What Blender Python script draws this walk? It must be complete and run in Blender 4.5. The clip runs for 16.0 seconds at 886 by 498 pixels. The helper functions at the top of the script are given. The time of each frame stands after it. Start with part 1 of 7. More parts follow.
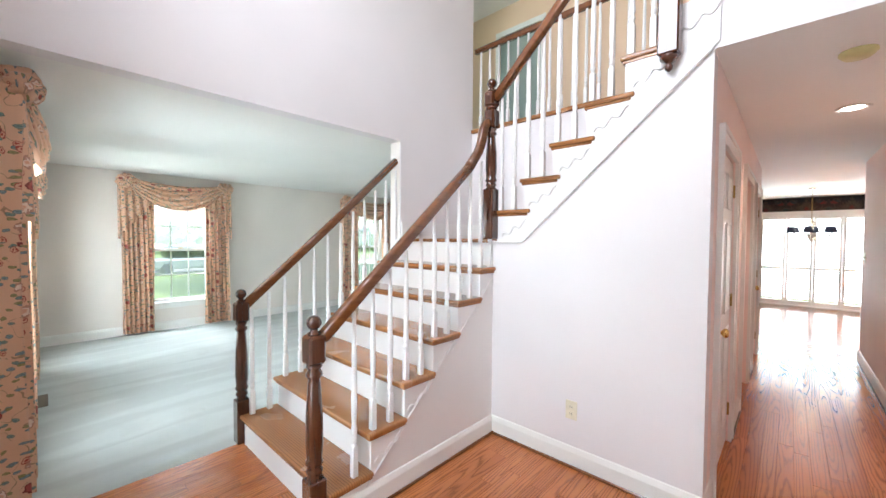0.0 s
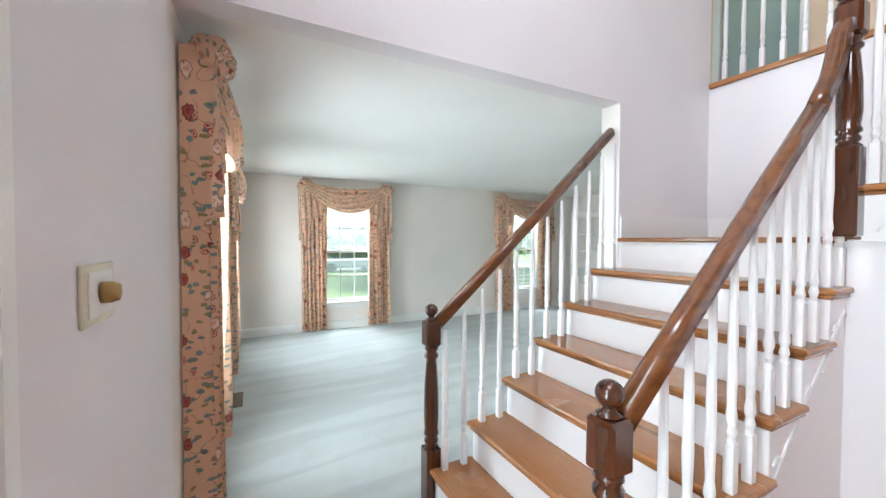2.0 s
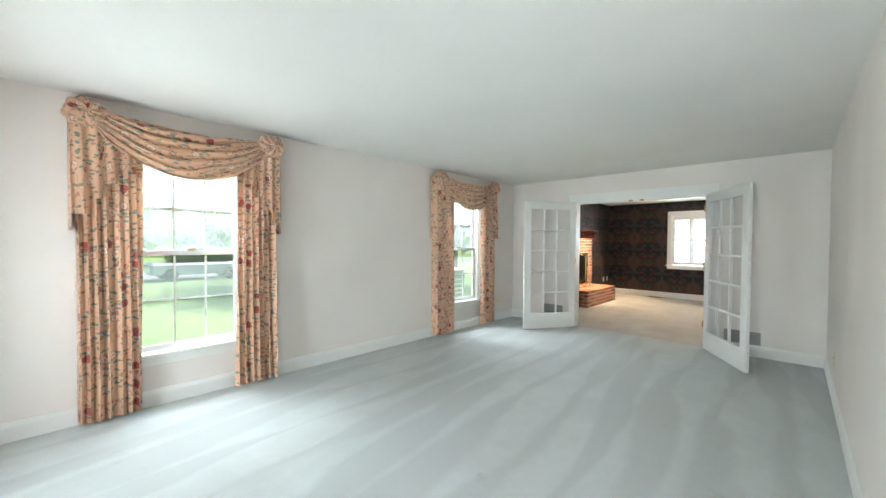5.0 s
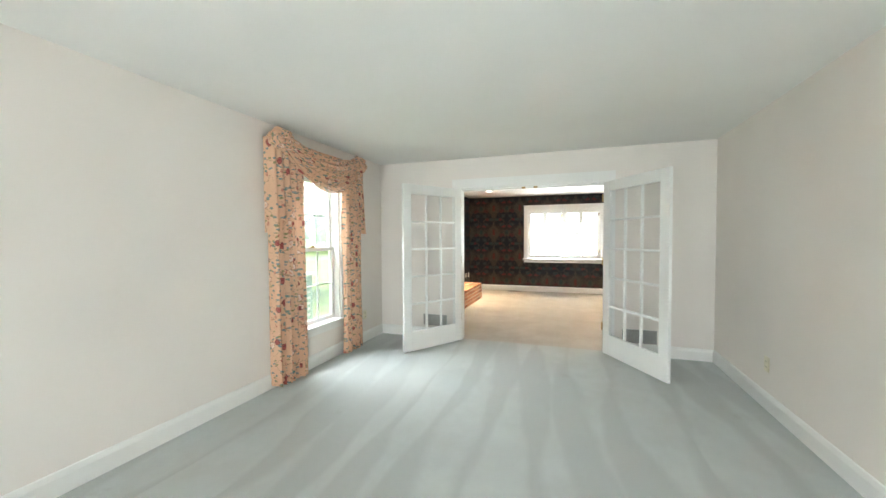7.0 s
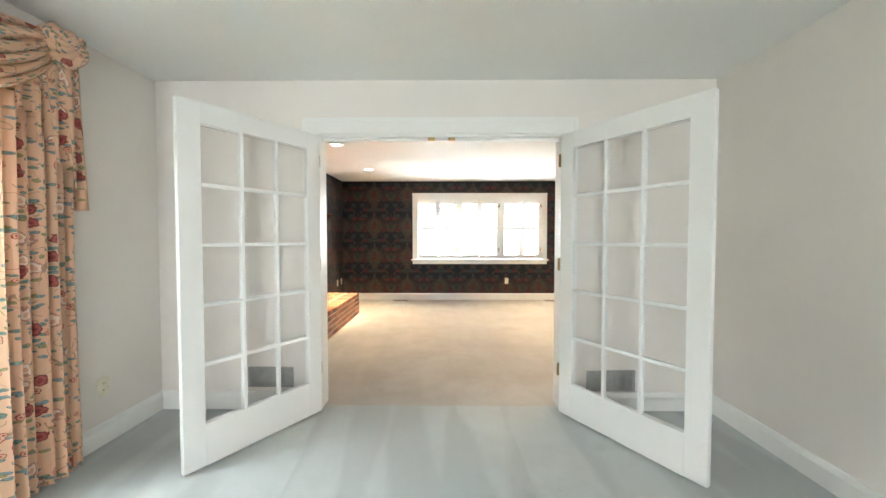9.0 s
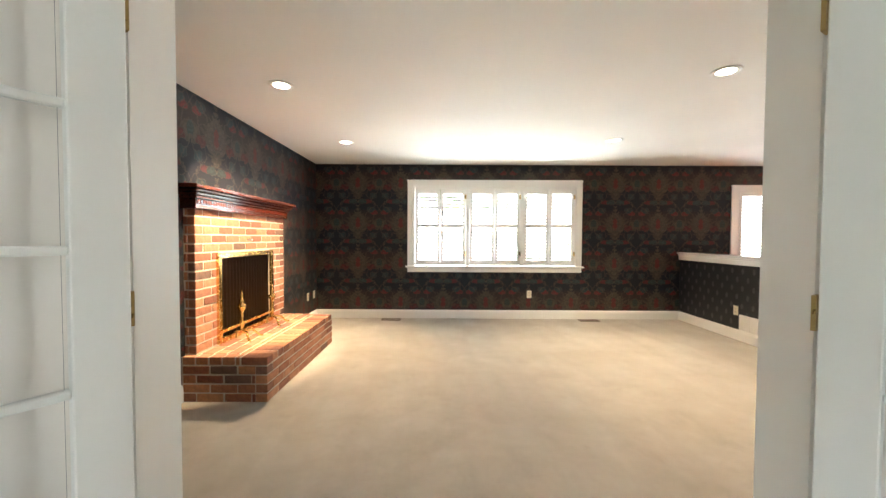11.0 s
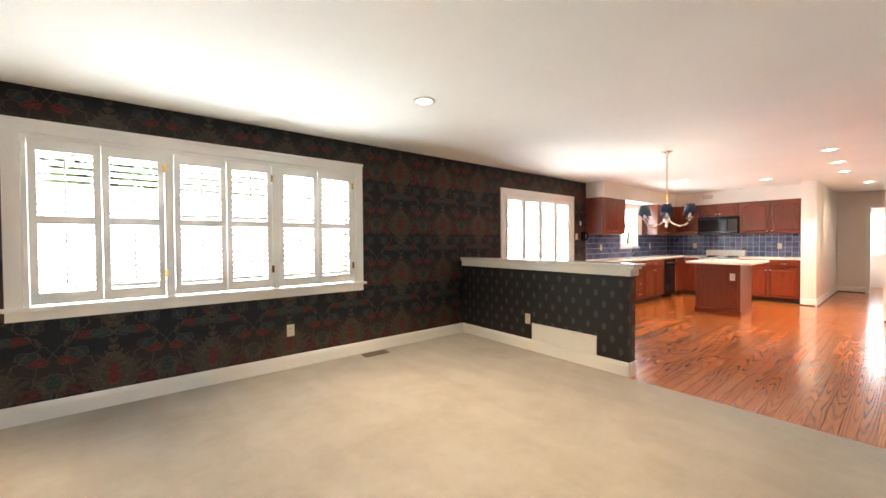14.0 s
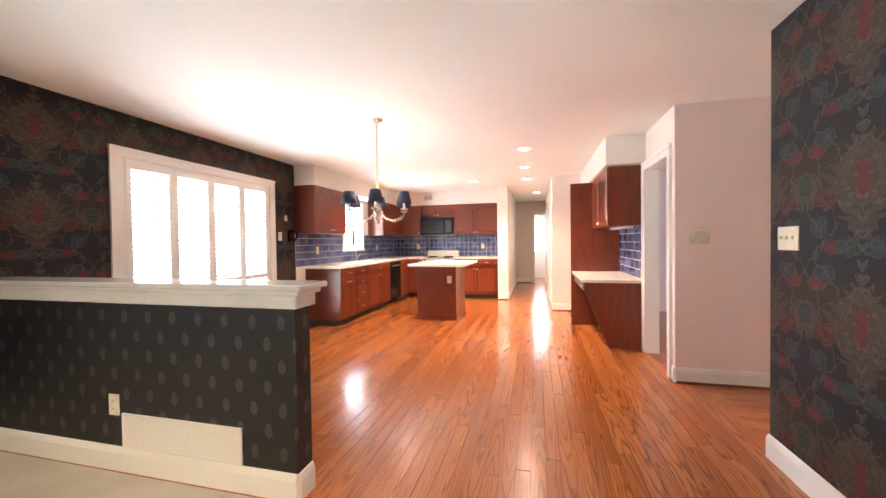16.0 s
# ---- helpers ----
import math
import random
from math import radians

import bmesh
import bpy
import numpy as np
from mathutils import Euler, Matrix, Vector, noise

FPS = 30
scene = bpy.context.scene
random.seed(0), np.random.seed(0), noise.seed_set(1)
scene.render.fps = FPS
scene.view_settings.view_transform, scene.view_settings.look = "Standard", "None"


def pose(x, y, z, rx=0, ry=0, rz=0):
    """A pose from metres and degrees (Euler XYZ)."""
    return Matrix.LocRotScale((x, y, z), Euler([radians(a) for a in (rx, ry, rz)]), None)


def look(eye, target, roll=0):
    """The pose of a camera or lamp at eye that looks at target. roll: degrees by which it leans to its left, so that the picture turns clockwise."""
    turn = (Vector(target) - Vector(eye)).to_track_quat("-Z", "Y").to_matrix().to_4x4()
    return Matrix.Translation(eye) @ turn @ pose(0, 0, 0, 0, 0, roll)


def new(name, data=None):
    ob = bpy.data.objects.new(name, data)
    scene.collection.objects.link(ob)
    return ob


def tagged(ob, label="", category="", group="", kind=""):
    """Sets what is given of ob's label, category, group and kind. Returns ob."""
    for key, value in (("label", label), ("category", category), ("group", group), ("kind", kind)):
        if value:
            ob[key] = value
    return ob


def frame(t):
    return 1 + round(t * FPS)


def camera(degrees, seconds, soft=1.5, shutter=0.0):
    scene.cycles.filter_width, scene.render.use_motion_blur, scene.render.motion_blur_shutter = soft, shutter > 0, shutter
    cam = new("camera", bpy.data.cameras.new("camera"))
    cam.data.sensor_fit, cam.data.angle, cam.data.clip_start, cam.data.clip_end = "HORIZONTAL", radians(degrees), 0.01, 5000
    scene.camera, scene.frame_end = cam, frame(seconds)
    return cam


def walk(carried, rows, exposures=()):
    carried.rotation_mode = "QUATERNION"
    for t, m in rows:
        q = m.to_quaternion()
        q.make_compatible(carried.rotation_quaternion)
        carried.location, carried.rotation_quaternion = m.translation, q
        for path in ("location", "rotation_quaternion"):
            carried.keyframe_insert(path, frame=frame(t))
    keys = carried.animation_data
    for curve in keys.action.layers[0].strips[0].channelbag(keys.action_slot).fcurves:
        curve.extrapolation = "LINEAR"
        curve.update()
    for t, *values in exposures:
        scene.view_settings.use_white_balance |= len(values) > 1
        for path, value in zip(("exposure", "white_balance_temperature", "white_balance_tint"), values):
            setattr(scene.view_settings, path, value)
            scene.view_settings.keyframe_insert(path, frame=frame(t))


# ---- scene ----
cam = camera(99.9, 16.0)
PATH = [
    (0, (1.79, 0.571, 1.476), (0.428, 2.034, 1.419), 0.4),
    (0.5, (1.583, 0.579, 1.465), (0.073, 1.889, 1.403), 0.4),
    (1, (1.346, 0.58, 1.461), (-0.293, 1.725, 1.403), 0.4),
    (1.5, (1.077, 0.599, 1.447), (-0.656, 1.596, 1.388), 0.1),
    (2, (0.762, 0.648, 1.453), (-1.014, 1.568, 1.405), 0.2),
    (2.5, (0.375, 0.72, 1.469), (-1.398, 1.644, 1.407), -0.2),
    (3, (-0.002, 0.783, 1.459), (-1.773, 1.711, 1.394), -0.4),
    (3.2, (-0.15, 0.806, 1.441), (-1.908, 1.757, 1.384), 0.0),
    (5.3, (-1.791, 1.351, 1.378), (-3.07, 2.888, 1.33), -0.0),
    (5.5, (-1.919, 1.437, 1.401), (-3.131, 3.026, 1.347), -0.3),
    (6, (-2.189, 1.613, 1.35), (-3.229, 3.321, 1.304), -0.4),
    (6.5, (-2.479, 1.926, 1.377), (-3.332, 3.733, 1.326), -0.5),
    (7, (-2.79, 2.355, 1.387), (-3.447, 4.243, 1.326), -0.3),
    (7.5, (-3.016, 2.827, 1.351), (-3.477, 4.772, 1.291), -0.3),
    (8, (-3.141, 3.359, 1.31), (-3.429, 5.337, 1.254), -0.2),
    (8.5, (-3.231, 3.892, 1.321), (-3.362, 5.887, 1.255), -0.0),
    (9, (-3.274, 4.421, 1.292), (-3.292, 6.42, 1.229), 0.0),
    (9.2, (-3.302, 4.599, 1.313), (-3.299, 6.597, 1.242), -0.1),
    (11.3, (-3.426, 6.40, 1.262), (-3.429, 8.40, 1.21), 0.3),
    (11.5, (-3.451, 6.525, 1.25), (-3.457, 8.524, 1.203), 0.2),
    (12, (-3.515, 6.86, 1.262), (-3.508, 8.859, 1.216), 0.2),
    (12.5, (-3.59, 7.18, 1.272), (-3.515, 9.178, 1.225), 0.3),
    (13, (-3.665, 7.50, 1.25), (-3.365, 9.477, 1.222), 0.2),
    (13.5, (-3.507, 7.879, 1.295), (-2.689, 9.704, 1.252), -0.2),
    (14, (-3.201, 8.131, 1.289), (-1.947, 9.69, 1.253), -0.4),
    (14.5, (-2.721, 8.339, 1.294), (-1.145, 9.569, 1.258), -0.6),
    (15, (-2.211, 8.423, 1.298), (-0.438, 9.348, 1.257), -0.7),
    (15.5, (-1.706, 8.515, 1.286), (0.187, 9.159, 1.247), -0.8),
    (16, (-1.224, 8.608, 1.273), (0.715, 9.096, 1.234), -0.8),
]
walk(cam, [(t, look(eye, target, roll)) for t, eye, target, roll in PATH], [(0.0, 1.05, 5850, 6), (2.0, 0.98, 5750, 6), (3.0, 0.95, 5700, 7), (5.3, 1.04, 6000, 8), (6.5, 1.22, 6150, 8), (7.5, 1.40, 6250, 9), (9.2, 1.47, 6200, 10), (11.3, 1.12, 6350, 10), (12.8, 1.08, 6300, 10), (14.0, 0.91, 6300, 11), (15.0, 0.87, 6200, 13), (16.0, 1.17, 6250, 14)])

# ---- light ----
world = bpy.data.worlds.new("sky")
scene.world = world
world.use_nodes = True
wn = world.node_tree
sky = wn.nodes.new("ShaderNodeTexSky")
sky.sky_type, sky.sun_disc = "NISHITA", False
sky.sun_elevation, sky.sun_rotation = radians(66), radians(11)
sky.air_density, sky.dust_density = 1.0, 3.0
wn.links.new(sky.outputs[0], wn.nodes["Background"].inputs[0])
wn.nodes["Background"].inputs[1].default_value = 0.15


def sun_lamp(energy, direction, angle):
    d = bpy.data.lights.new("sun", "SUN")
    d.energy, d.angle, d.color = energy, radians(angle), (1.0, 0.95, 0.88)
    ob = new("sun", d)
    ob.matrix_basis = look((0, 0, 30), Vector((0, 0, 30)) + Vector(direction))
    return ob


def area_lamp(name, at, to, w, h, energy, colour=(1, 1, 1)):
    d = bpy.data.lights.new(name, "AREA")
    d.shape, d.size, d.size_y, d.energy, d.color = "RECTANGLE", w, h, energy, colour
    ob = new(name, d)
    ob.matrix_basis = look(at, to)
    return ob


def spot_lamp(name, at, to, energy, degrees, colour=(1, 0.78, 0.5), blend=0.6, radius=0.04):
    d = bpy.data.lights.new(name, "SPOT")
    d.energy, d.spot_size, d.spot_blend, d.color, d.shadow_soft_size = energy, radians(degrees), blend, colour, radius
    ob = new(name, d)
    ob.matrix_basis = look(at, to)
    return ob


sun_lamp(5.0, (-0.08, -0.4, -0.9), 0.6)
DAY = (0.93, 0.99, 1.0)
# daylight at the windows: added area lamps stand in for the sky
# this pair hangs outside, above the west windows
area_lamp("window_light", (-5.95, 2.09, 2.45), (-4.0, 2.2, 0.4), 0.95, 0.7, 66, DAY)
area_lamp("window_light", (-5.95, 5.72, 2.45), (-4.0, 5.6, 0.4), 0.95, 0.7, 54, DAY)
area_lamp("window_light", (-1.90, 0.20, 1.28), (-1.90, 6.0, 1.28), 0.84, 1.62, 27, DAY)
area_lamp("window_light", (-4.40, 0.20, 1.28), (-4.40, 6.0, 1.28), 0.84, 1.62, 27, DAY)
area_lamp("window_light", (-2.6, 12.30, 1.46), (-2.6, 6, -0.6), 2.5, 1.25, 104, DAY)
area_lamp("window_light", (2.17, 12.30, 1.1), (2.17, 6, 0.7), 1.9, 1.9, 88, DAY)
area_lamp("window_light", (5.46, 12.30, 1.60), (5.46, 6, 1.0), 0.7, 0.9, 22, DAY)
area_lamp("window_light", (1.05, 0.20, 1.2), (1.05, 6, 1.0), 1.4, 1.9, 60, DAY)
# lamp at the assumed upper window over the front door, out of view
area_lamp("window_light", (0.9, 0.22, 4.0), (0.9, 6, 2.5), 1.8, 1.3, 60, (1.0, 0.95, 0.96))
# added fill lamps standing free inside the far room and the side room
area_lamp("window_light", (11.4, 8.6, 1.4), (6, 8.6, 1.0), 0.8, 1.4, 14, DAY)
area_lamp("window_light", (3.2, 5.0, 1.5), (3.2, 7.5, 1.2), 1.2, 1.4, 12, (1.0, 0.9, 0.95))


# ---- materials ----
def material(name):
    m = bpy.data.materials.new(name)
    m.use_nodes = True
    return m, m.node_tree, m.node_tree.nodes["Principled BSDF"]


def node(nt, kind, links=(), **values):
    n = nt.nodes.new(kind)
    for key, value in values.items():
        if key in n.inputs:
            n.inputs[key].default_value = value
        else:
            setattr(n, key, value)
    for socket, out in links:
        nt.links.new(out, n.inputs[socket])
    return n


def coords(nt, scale=(1, 1, 1), kind="Object"):
    tc = nt.nodes.new("ShaderNodeTexCoord")
    return node(nt, "ShaderNodeMapping", [("Vector", tc.outputs[kind])], Scale=scale).outputs[0]


def ramp(nt, fac, stops):
    n = nt.nodes.new("ShaderNodeValToRGB")
    while len(n.color_ramp.elements) < len(stops):
        n.color_ramp.elements.new(0.5)
    for e, (p, c) in zip(n.color_ramp.elements, stops):
        e.position, e.color = p, (*c, 1)
    nt.links.new(fac, n.inputs[0])
    return n.outputs[0]


def mix(nt, fac, a, b, how="MIX"):
    n = nt.nodes.new("ShaderNodeMix")
    n.data_type, n.blend_type = "RGBA", how
    for socket, v in ((n.inputs[0], fac), (n.inputs[6], a), (n.inputs[7], b)):
        if isinstance(v, (int, float)):
            socket.default_value = v
        elif isinstance(v, tuple):
            socket.default_value = (*v, 1)
        else:
            nt.links.new(v, socket)
    return n.outputs[2]


def math_node(nt, op, a, b=None, c=None):
    n = nt.nodes.new("ShaderNodeMath")
    n.operation = op
    for i, v in enumerate((a, b, c)):
        if v is None:
            continue
        if isinstance(v, (int, float)):
            n.inputs[i].default_value = v
        else:
            nt.links.new(v, n.inputs[i])
    return n.outputs[0]


def bump(nt, bsdf, height, strength=0.2, distance=0.01):
    b = node(nt, "ShaderNodeBump", [("Height", height)], Strength=strength, Distance=distance)
    nt.links.new(b.outputs[0], bsdf.inputs["Normal"])


def noise_tex(nt, vec, scale, detail=3.0, rough=0.5):
    return node(nt, "ShaderNodeTexNoise", [("Vector", vec)], Scale=scale, Detail=detail, Roughness=rough).outputs[0]


def paint(name, colour, rough=0.6, vary=0.05, grain=220.0, strength=0.06):
    m, nt, b = material(name)
    v = coords(nt)
    big = noise_tex(nt, v, 0.8, 2)
    dark = tuple(c * (1 - vary) for c in colour)
    light = tuple(min(1, c * (1 + vary)) for c in colour)
    nt.links.new(ramp(nt, big, [(0.3, dark), (0.7, light)]), b.inputs["Base Color"])
    b.inputs["Roughness"].default_value = rough
    bump(nt, b, noise_tex(nt, v, grain, 2), strength, 0.002)
    return m


def metal(name, colour, rough=0.25, metallic=1.0):
    m, nt, b = material(name)
    v = coords(nt)
    b.inputs["Base Color"].default_value = (*colour, 1)
    b.inputs["Metallic"].default_value = metallic
    n = noise_tex(nt, v, 35, 4)
    nt.links.new(ramp(nt, n, [(0.3, (rough * 0.6,) * 3), (0.75, (min(1, rough * 1.7),) * 3)]), b.inputs["Roughness"])
    return m


def wood(name, dark, light, along="X", rough=0.22, coat=0.4, scale=1.0, per_object=True):
    m, nt, b = material(name)
    s = {"X": (1.0, 11, 11), "Y": (11, 1.0, 11), "Z": (11, 11, 1.0)}[along]
    v = coords(nt, tuple(c * scale for c in s))
    if per_object:
        info = nt.nodes.new("ShaderNodeObjectInfo")
        geo = nt.nodes.new("ShaderNodeNewGeometry")
        r = math_node(nt, "ADD", info.outputs["Random"], geo.outputs["Random Per Island"])
        off = node(nt, "ShaderNodeCombineXYZ", [("X", math_node(nt, "MULTIPLY", r, 37.0)), ("Y", math_node(nt, "MULTIPLY", r, 53.0)), ("Z", math_node(nt, "MULTIPLY", r, 29.0))])
        add = node(nt, "ShaderNodeVectorMath", [(0, v), (1, off.outputs[0])], operation="ADD")
        v = add.outputs[0]
    field = noise_tex(nt, v, 0.55, 1.2, 0.4)
    lines = math_node(nt, "POWER", math_node(nt, "ADD", math_node(nt, "MULTIPLY", math_node(nt, "SINE", math_node(nt, "MULTIPLY", field, 60.0)), 0.5), 0.5), 2.5)
    fine = noise_tex(nt, v, 6.0, 7, 0.7)
    f = math_node(nt, "SUBTRACT", math_node(nt, "ADD", math_node(nt, "MULTIPLY", fine, 0.75), 0.22), math_node(nt, "MULTIPLY", lines, 0.17))
    mid = tuple((a + c * 1.6) / 2.6 for a, c in zip(dark, light))
    col = ramp(nt, f, [(0.20, dark), (0.48, mid), (0.75, light)])
    if per_object:
        hv = nt.nodes.new("ShaderNodeHueSaturation")
        nt.links.new(math_node(nt, "ADD", math_node(nt, "MULTIPLY", math_node(nt, "FRACT", math_node(nt, "MULTIPLY", r, 7.3)), 0.36), 0.82), hv.inputs["Value"])
        nt.links.new(col, hv.inputs["Color"])
        col = hv.outputs[0]
    nt.links.new(col, b.inputs["Base Color"])
    b.inputs["Roughness"].default_value = rough
    b.inputs["Coat Weight"].default_value = coat
    b.inputs["Coat Roughness"].default_value = 0.12
    bump(nt, b, fine, 0.08, 0.002)
    return m


def board_wood(name, dark, mid, light, width, rough=0.17):
    """Flat-sawn oak boards along X: growth rings cut by the face into long arches, one cut for each board."""
    m, nt, b = material(name)
    tc = nt.nodes.new("ShaderNodeTexCoord")
    sep = node(nt, "ShaderNodeSeparateXYZ", [(0, tc.outputs["Object"])])
    info = nt.nodes.new("ShaderNodeObjectInfo")
    geo = nt.nodes.new("ShaderNodeNewGeometry")
    r = math_node(nt, "FRACT", math_node(nt, "ADD", info.outputs["Random"], geo.outputs["Random Per Island"]))
    r2 = math_node(nt, "FRACT", math_node(nt, "MULTIPLY", r, 17.7))
    r3 = math_node(nt, "FRACT", math_node(nt, "MULTIPLY", r, 41.3))
    across = math_node(nt, "MULTIPLY", math_node(nt, "SUBTRACT", math_node(nt, "FRACT", math_node(nt, "ADD", math_node(nt, "MULTIPLY", sep.outputs[1], 1 / width), 0.5)), 0.5), width)
    along = math_node(nt, "ADD", sep.outputs[0], math_node(nt, "MULTIPLY", r, 31.0))
    pos = node(nt, "ShaderNodeCombineXYZ", [("X", math_node(nt, "MULTIPLY", along, 2.2)), ("Y", math_node(nt, "MULTIPLY", across, 22.0)), ("Z", math_node(nt, "MULTIPLY", r, 9.0))]).outputs[0]
    sway = math_node(nt, "SUBTRACT", noise_tex(nt, pos, 1.0, 3, 0.55), 0.5)
    y = math_node(nt, "ADD", across, math_node(nt, "ADD", math_node(nt, "MULTIPLY", math_node(nt, "SUBTRACT", r2, 0.5), 0.07), math_node(nt, "MULTIPLY", sway, 0.020)))
    slope = math_node(nt, "ADD", math_node(nt, "MULTIPLY", r3, 0.05), 0.012)
    depth = math_node(nt, "ADD", math_node(nt, "MULTIPLY", math_node(nt, "PINGPONG", along, 1.3), slope), math_node(nt, "MULTIPLY", sway, 0.030))
    ring = math_node(nt, "SQRT", math_node(nt, "ADD", math_node(nt, "MULTIPLY", y, y), math_node(nt, "MULTIPLY", depth, depth)))
    wave = math_node(nt, "ADD", math_node(nt, "MULTIPLY", math_node(nt, "SINE", math_node(nt, "MULTIPLY", ring, 430.0)), 0.5), 0.5)
    line = math_node(nt, "POWER", wave, 4.0)
    pore_pos = node(nt, "ShaderNodeCombineXYZ", [("X", math_node(nt, "MULTIPLY", along, 9.0)), ("Y", math_node(nt, "MULTIPLY", across, 420.0)), ("Z", r)]).outputs[0]
    pore = noise_tex(nt, pore_pos, 1.0, 3, 0.6)
    tone = math_node(nt, "ADD", math_node(nt, "MULTIPLY", r2, 0.55), math_node(nt, "MULTIPLY", pore, 0.45))
    col = ramp(nt, tone, [(0.2, mid), (0.8, light)])
    col = mix(nt, math_node(nt, "MULTIPLY", line, math_node(nt, "ADD", math_node(nt, "MULTIPLY", pore, 0.7), 0.30)), col, dark)
    nt.links.new(col, b.inputs["Base Color"])
    nt.links.new(ramp(nt, noise_tex(nt, tc.outputs["Object"], 3.0, 4), [(0.3, (rough * 0.8,) * 3), (0.7, (rough * 1.5,) * 3)]), b.inputs["Roughness"])
    b.inputs["Coat Weight"].default_value = 0.35
    b.inputs["Coat Roughness"].default_value = 0.14
    bump(nt, b, math_node(nt, "SUBTRACT", pore, line), 0.06, 0.001)
    return m


def plain(name, colour, rough=0.5):
    m, nt, b = material(name)
    v = coords(nt)
    n = noise_tex(nt, v, 18, 4)
    nt.links.new(ramp(nt, n, [(0.3, tuple(c * 0.9 for c in colour)), (0.7, tuple(min(1, c * 1.08) for c in colour))]), b.inputs["Base Color"])
    b.inputs["Roughness"].default_value = rough
    bump(nt, b, n, 0.05, 0.002)
    return m


def glow(name, colour, strength):
    m, nt, b = material(name)
    b.inputs["Base Color"].default_value = (*colour, 1)
    b.inputs["Emission Color"].default_value = (*colour, 1)
    b.inputs["Emission Strength"].default_value = strength
    return m


def glass(name, tint=(1, 1, 1)):
    m, nt, b = material(name)
    b.inputs["Base Color"].default_value = (*tint, 1)
    b.inputs["Transmission Weight"].default_value = 1.0
    b.inputs["Roughness"].default_value = 0.0
    b.inputs["IOR"].default_value = 1.05
    return m


M_CREAM = paint("cream_wall_paint", (0.80, 0.745, 0.685))
M_PINK = paint("pink_wall_paint", (0.80, 0.765, 0.765))
M_ROSE = paint("rose_wall_paint", (0.89, 0.745, 0.69))
M_CEIL = paint("ceiling_paint", (0.84, 0.83, 0.79), 0.8, 0.03)
M_TRIM = paint("white_trim_paint", (0.83, 0.82, 0.78), 0.32, 0.03, 60, 0.03)
M_LEDGE = paint("gloss_ledge_paint", (0.85, 0.83, 0.80), 0.12, 0.02, 40, 0.02)
M_NEWEL = wood("dark_newel_wood", (0.020, 0.007, 0.003), (0.092, 0.028, 0.011), "Z", 0.18, 0.6)
M_RAIL = wood("handrail_wood", (0.075, 0.024, 0.008), (0.21, 0.075, 0.025), "Y", 0.2, 0.6)
M_TREAD = board_wood("oak_tread_wood", (0.12, 0.042, 0.012), (0.30, 0.122, 0.036), (0.45, 0.195, 0.062), 6.0, 0.2)
M_PLANK = board_wood("oak_plank_wood", (0.150, 0.036, 0.010), (0.38, 0.106, 0.024), (0.56, 0.185, 0.045), 0.083)
M_CHERRY = wood("cherry_cabinet_wood", (0.080, 0.014, 0.006), (0.215, 0.042, 0.016), "Z", 0.28, 0.25)
M_MANTEL = wood("mahogany_mantel_wood", (0.030, 0.008, 0.006), (0.13, 0.03, 0.016), "Y", 0.2, 0.5)
M_BRASS = metal("polished_brass", (0.80, 0.55, 0.20), 0.2)
M_OLDBRASS = metal("aged_brass", (0.42, 0.29, 0.12), 0.35)
M_NICKEL = metal("brushed_nickel", (0.66, 0.62, 0.56), 0.28)
M_STEEL = metal("stainless_steel", (0.55, 0.55, 0.56), 0.3)
M_BLACK = plain("black_plastic", (0.012, 0.012, 0.014), 0.25)
M_SOOT = plain("firebox_soot", (0.015, 0.013, 0.012), 0.9)
M_PLATE = plain("ivory_plastic", (0.74, 0.68, 0.52), 0.35)
M_SLOT = plain("dark_slot", (0.05, 0.045, 0.04), 0.6)
M_VENT = plain("white_vent_metal", (0.74, 0.70, 0.63), 0.4)
M_BROWNVENT = plain("brown_vent_metal", (0.12, 0.075, 0.045), 0.45)
M_GREYVENT = plain("grey_vent_metal", (0.34, 0.33, 0.31), 0.45)
M_MORTAR = plain("mortar", (0.60, 0.53, 0.44), 0.95)
M_GROUT = plain("grout", (0.62, 0.62, 0.64), 0.85)
M_COUNTER = plain("cream_laminate", (0.80, 0.74, 0.64), 0.25)
M_SHADE = plain("navy_shade_card", (0.035, 0.05, 0.10), 0.7)
M_LIGHT = glow("lamp_light", (1.0, 0.90, 0.72), 9.0)
M_BULB = glow("bulb_light", (1.0, 0.82, 0.55), 14.0)
M_GLASS = glass("window_glass")


def hazy_glass(name, haze):
    """Pane with pale translucence mixed in: a painted milky haze over the bright outdoors."""
    m = glass(name)
    nt = m.node_tree
    tr = nt.nodes.new("ShaderNodeBsdfTranslucent")
    tr.inputs[0].default_value = (0.85, 0.9, 0.86, 1)
    sh = nt.nodes.new("ShaderNodeMixShader")
    veil = ramp(nt, noise_tex(nt, coords(nt), 6, 4), [(0.3, (haze * 0.8,) * 3), (0.7, (haze * 1.2,) * 3)])
    nt.links.new(veil, sh.inputs[0])
    nt.links.new(nt.nodes["Principled BSDF"].outputs[0], sh.inputs[1])
    nt.links.new(tr.outputs[0], sh.inputs[2])
    nt.links.new(sh.outputs[0], nt.nodes["Material Output"].inputs[0])
    return m


M_HAZY = hazy_glass("hazy_window_glass", 0.10)
M_DOORGREEN = paint("sage_door_paint", (0.30, 0.37, 0.33), 0.4)
M_PEACH = paint("peach_wall_paint", (0.82, 0.62, 0.44))
M_SMOKE = plain("yellowed_plastic", (0.62, 0.55, 0.25), 0.5)


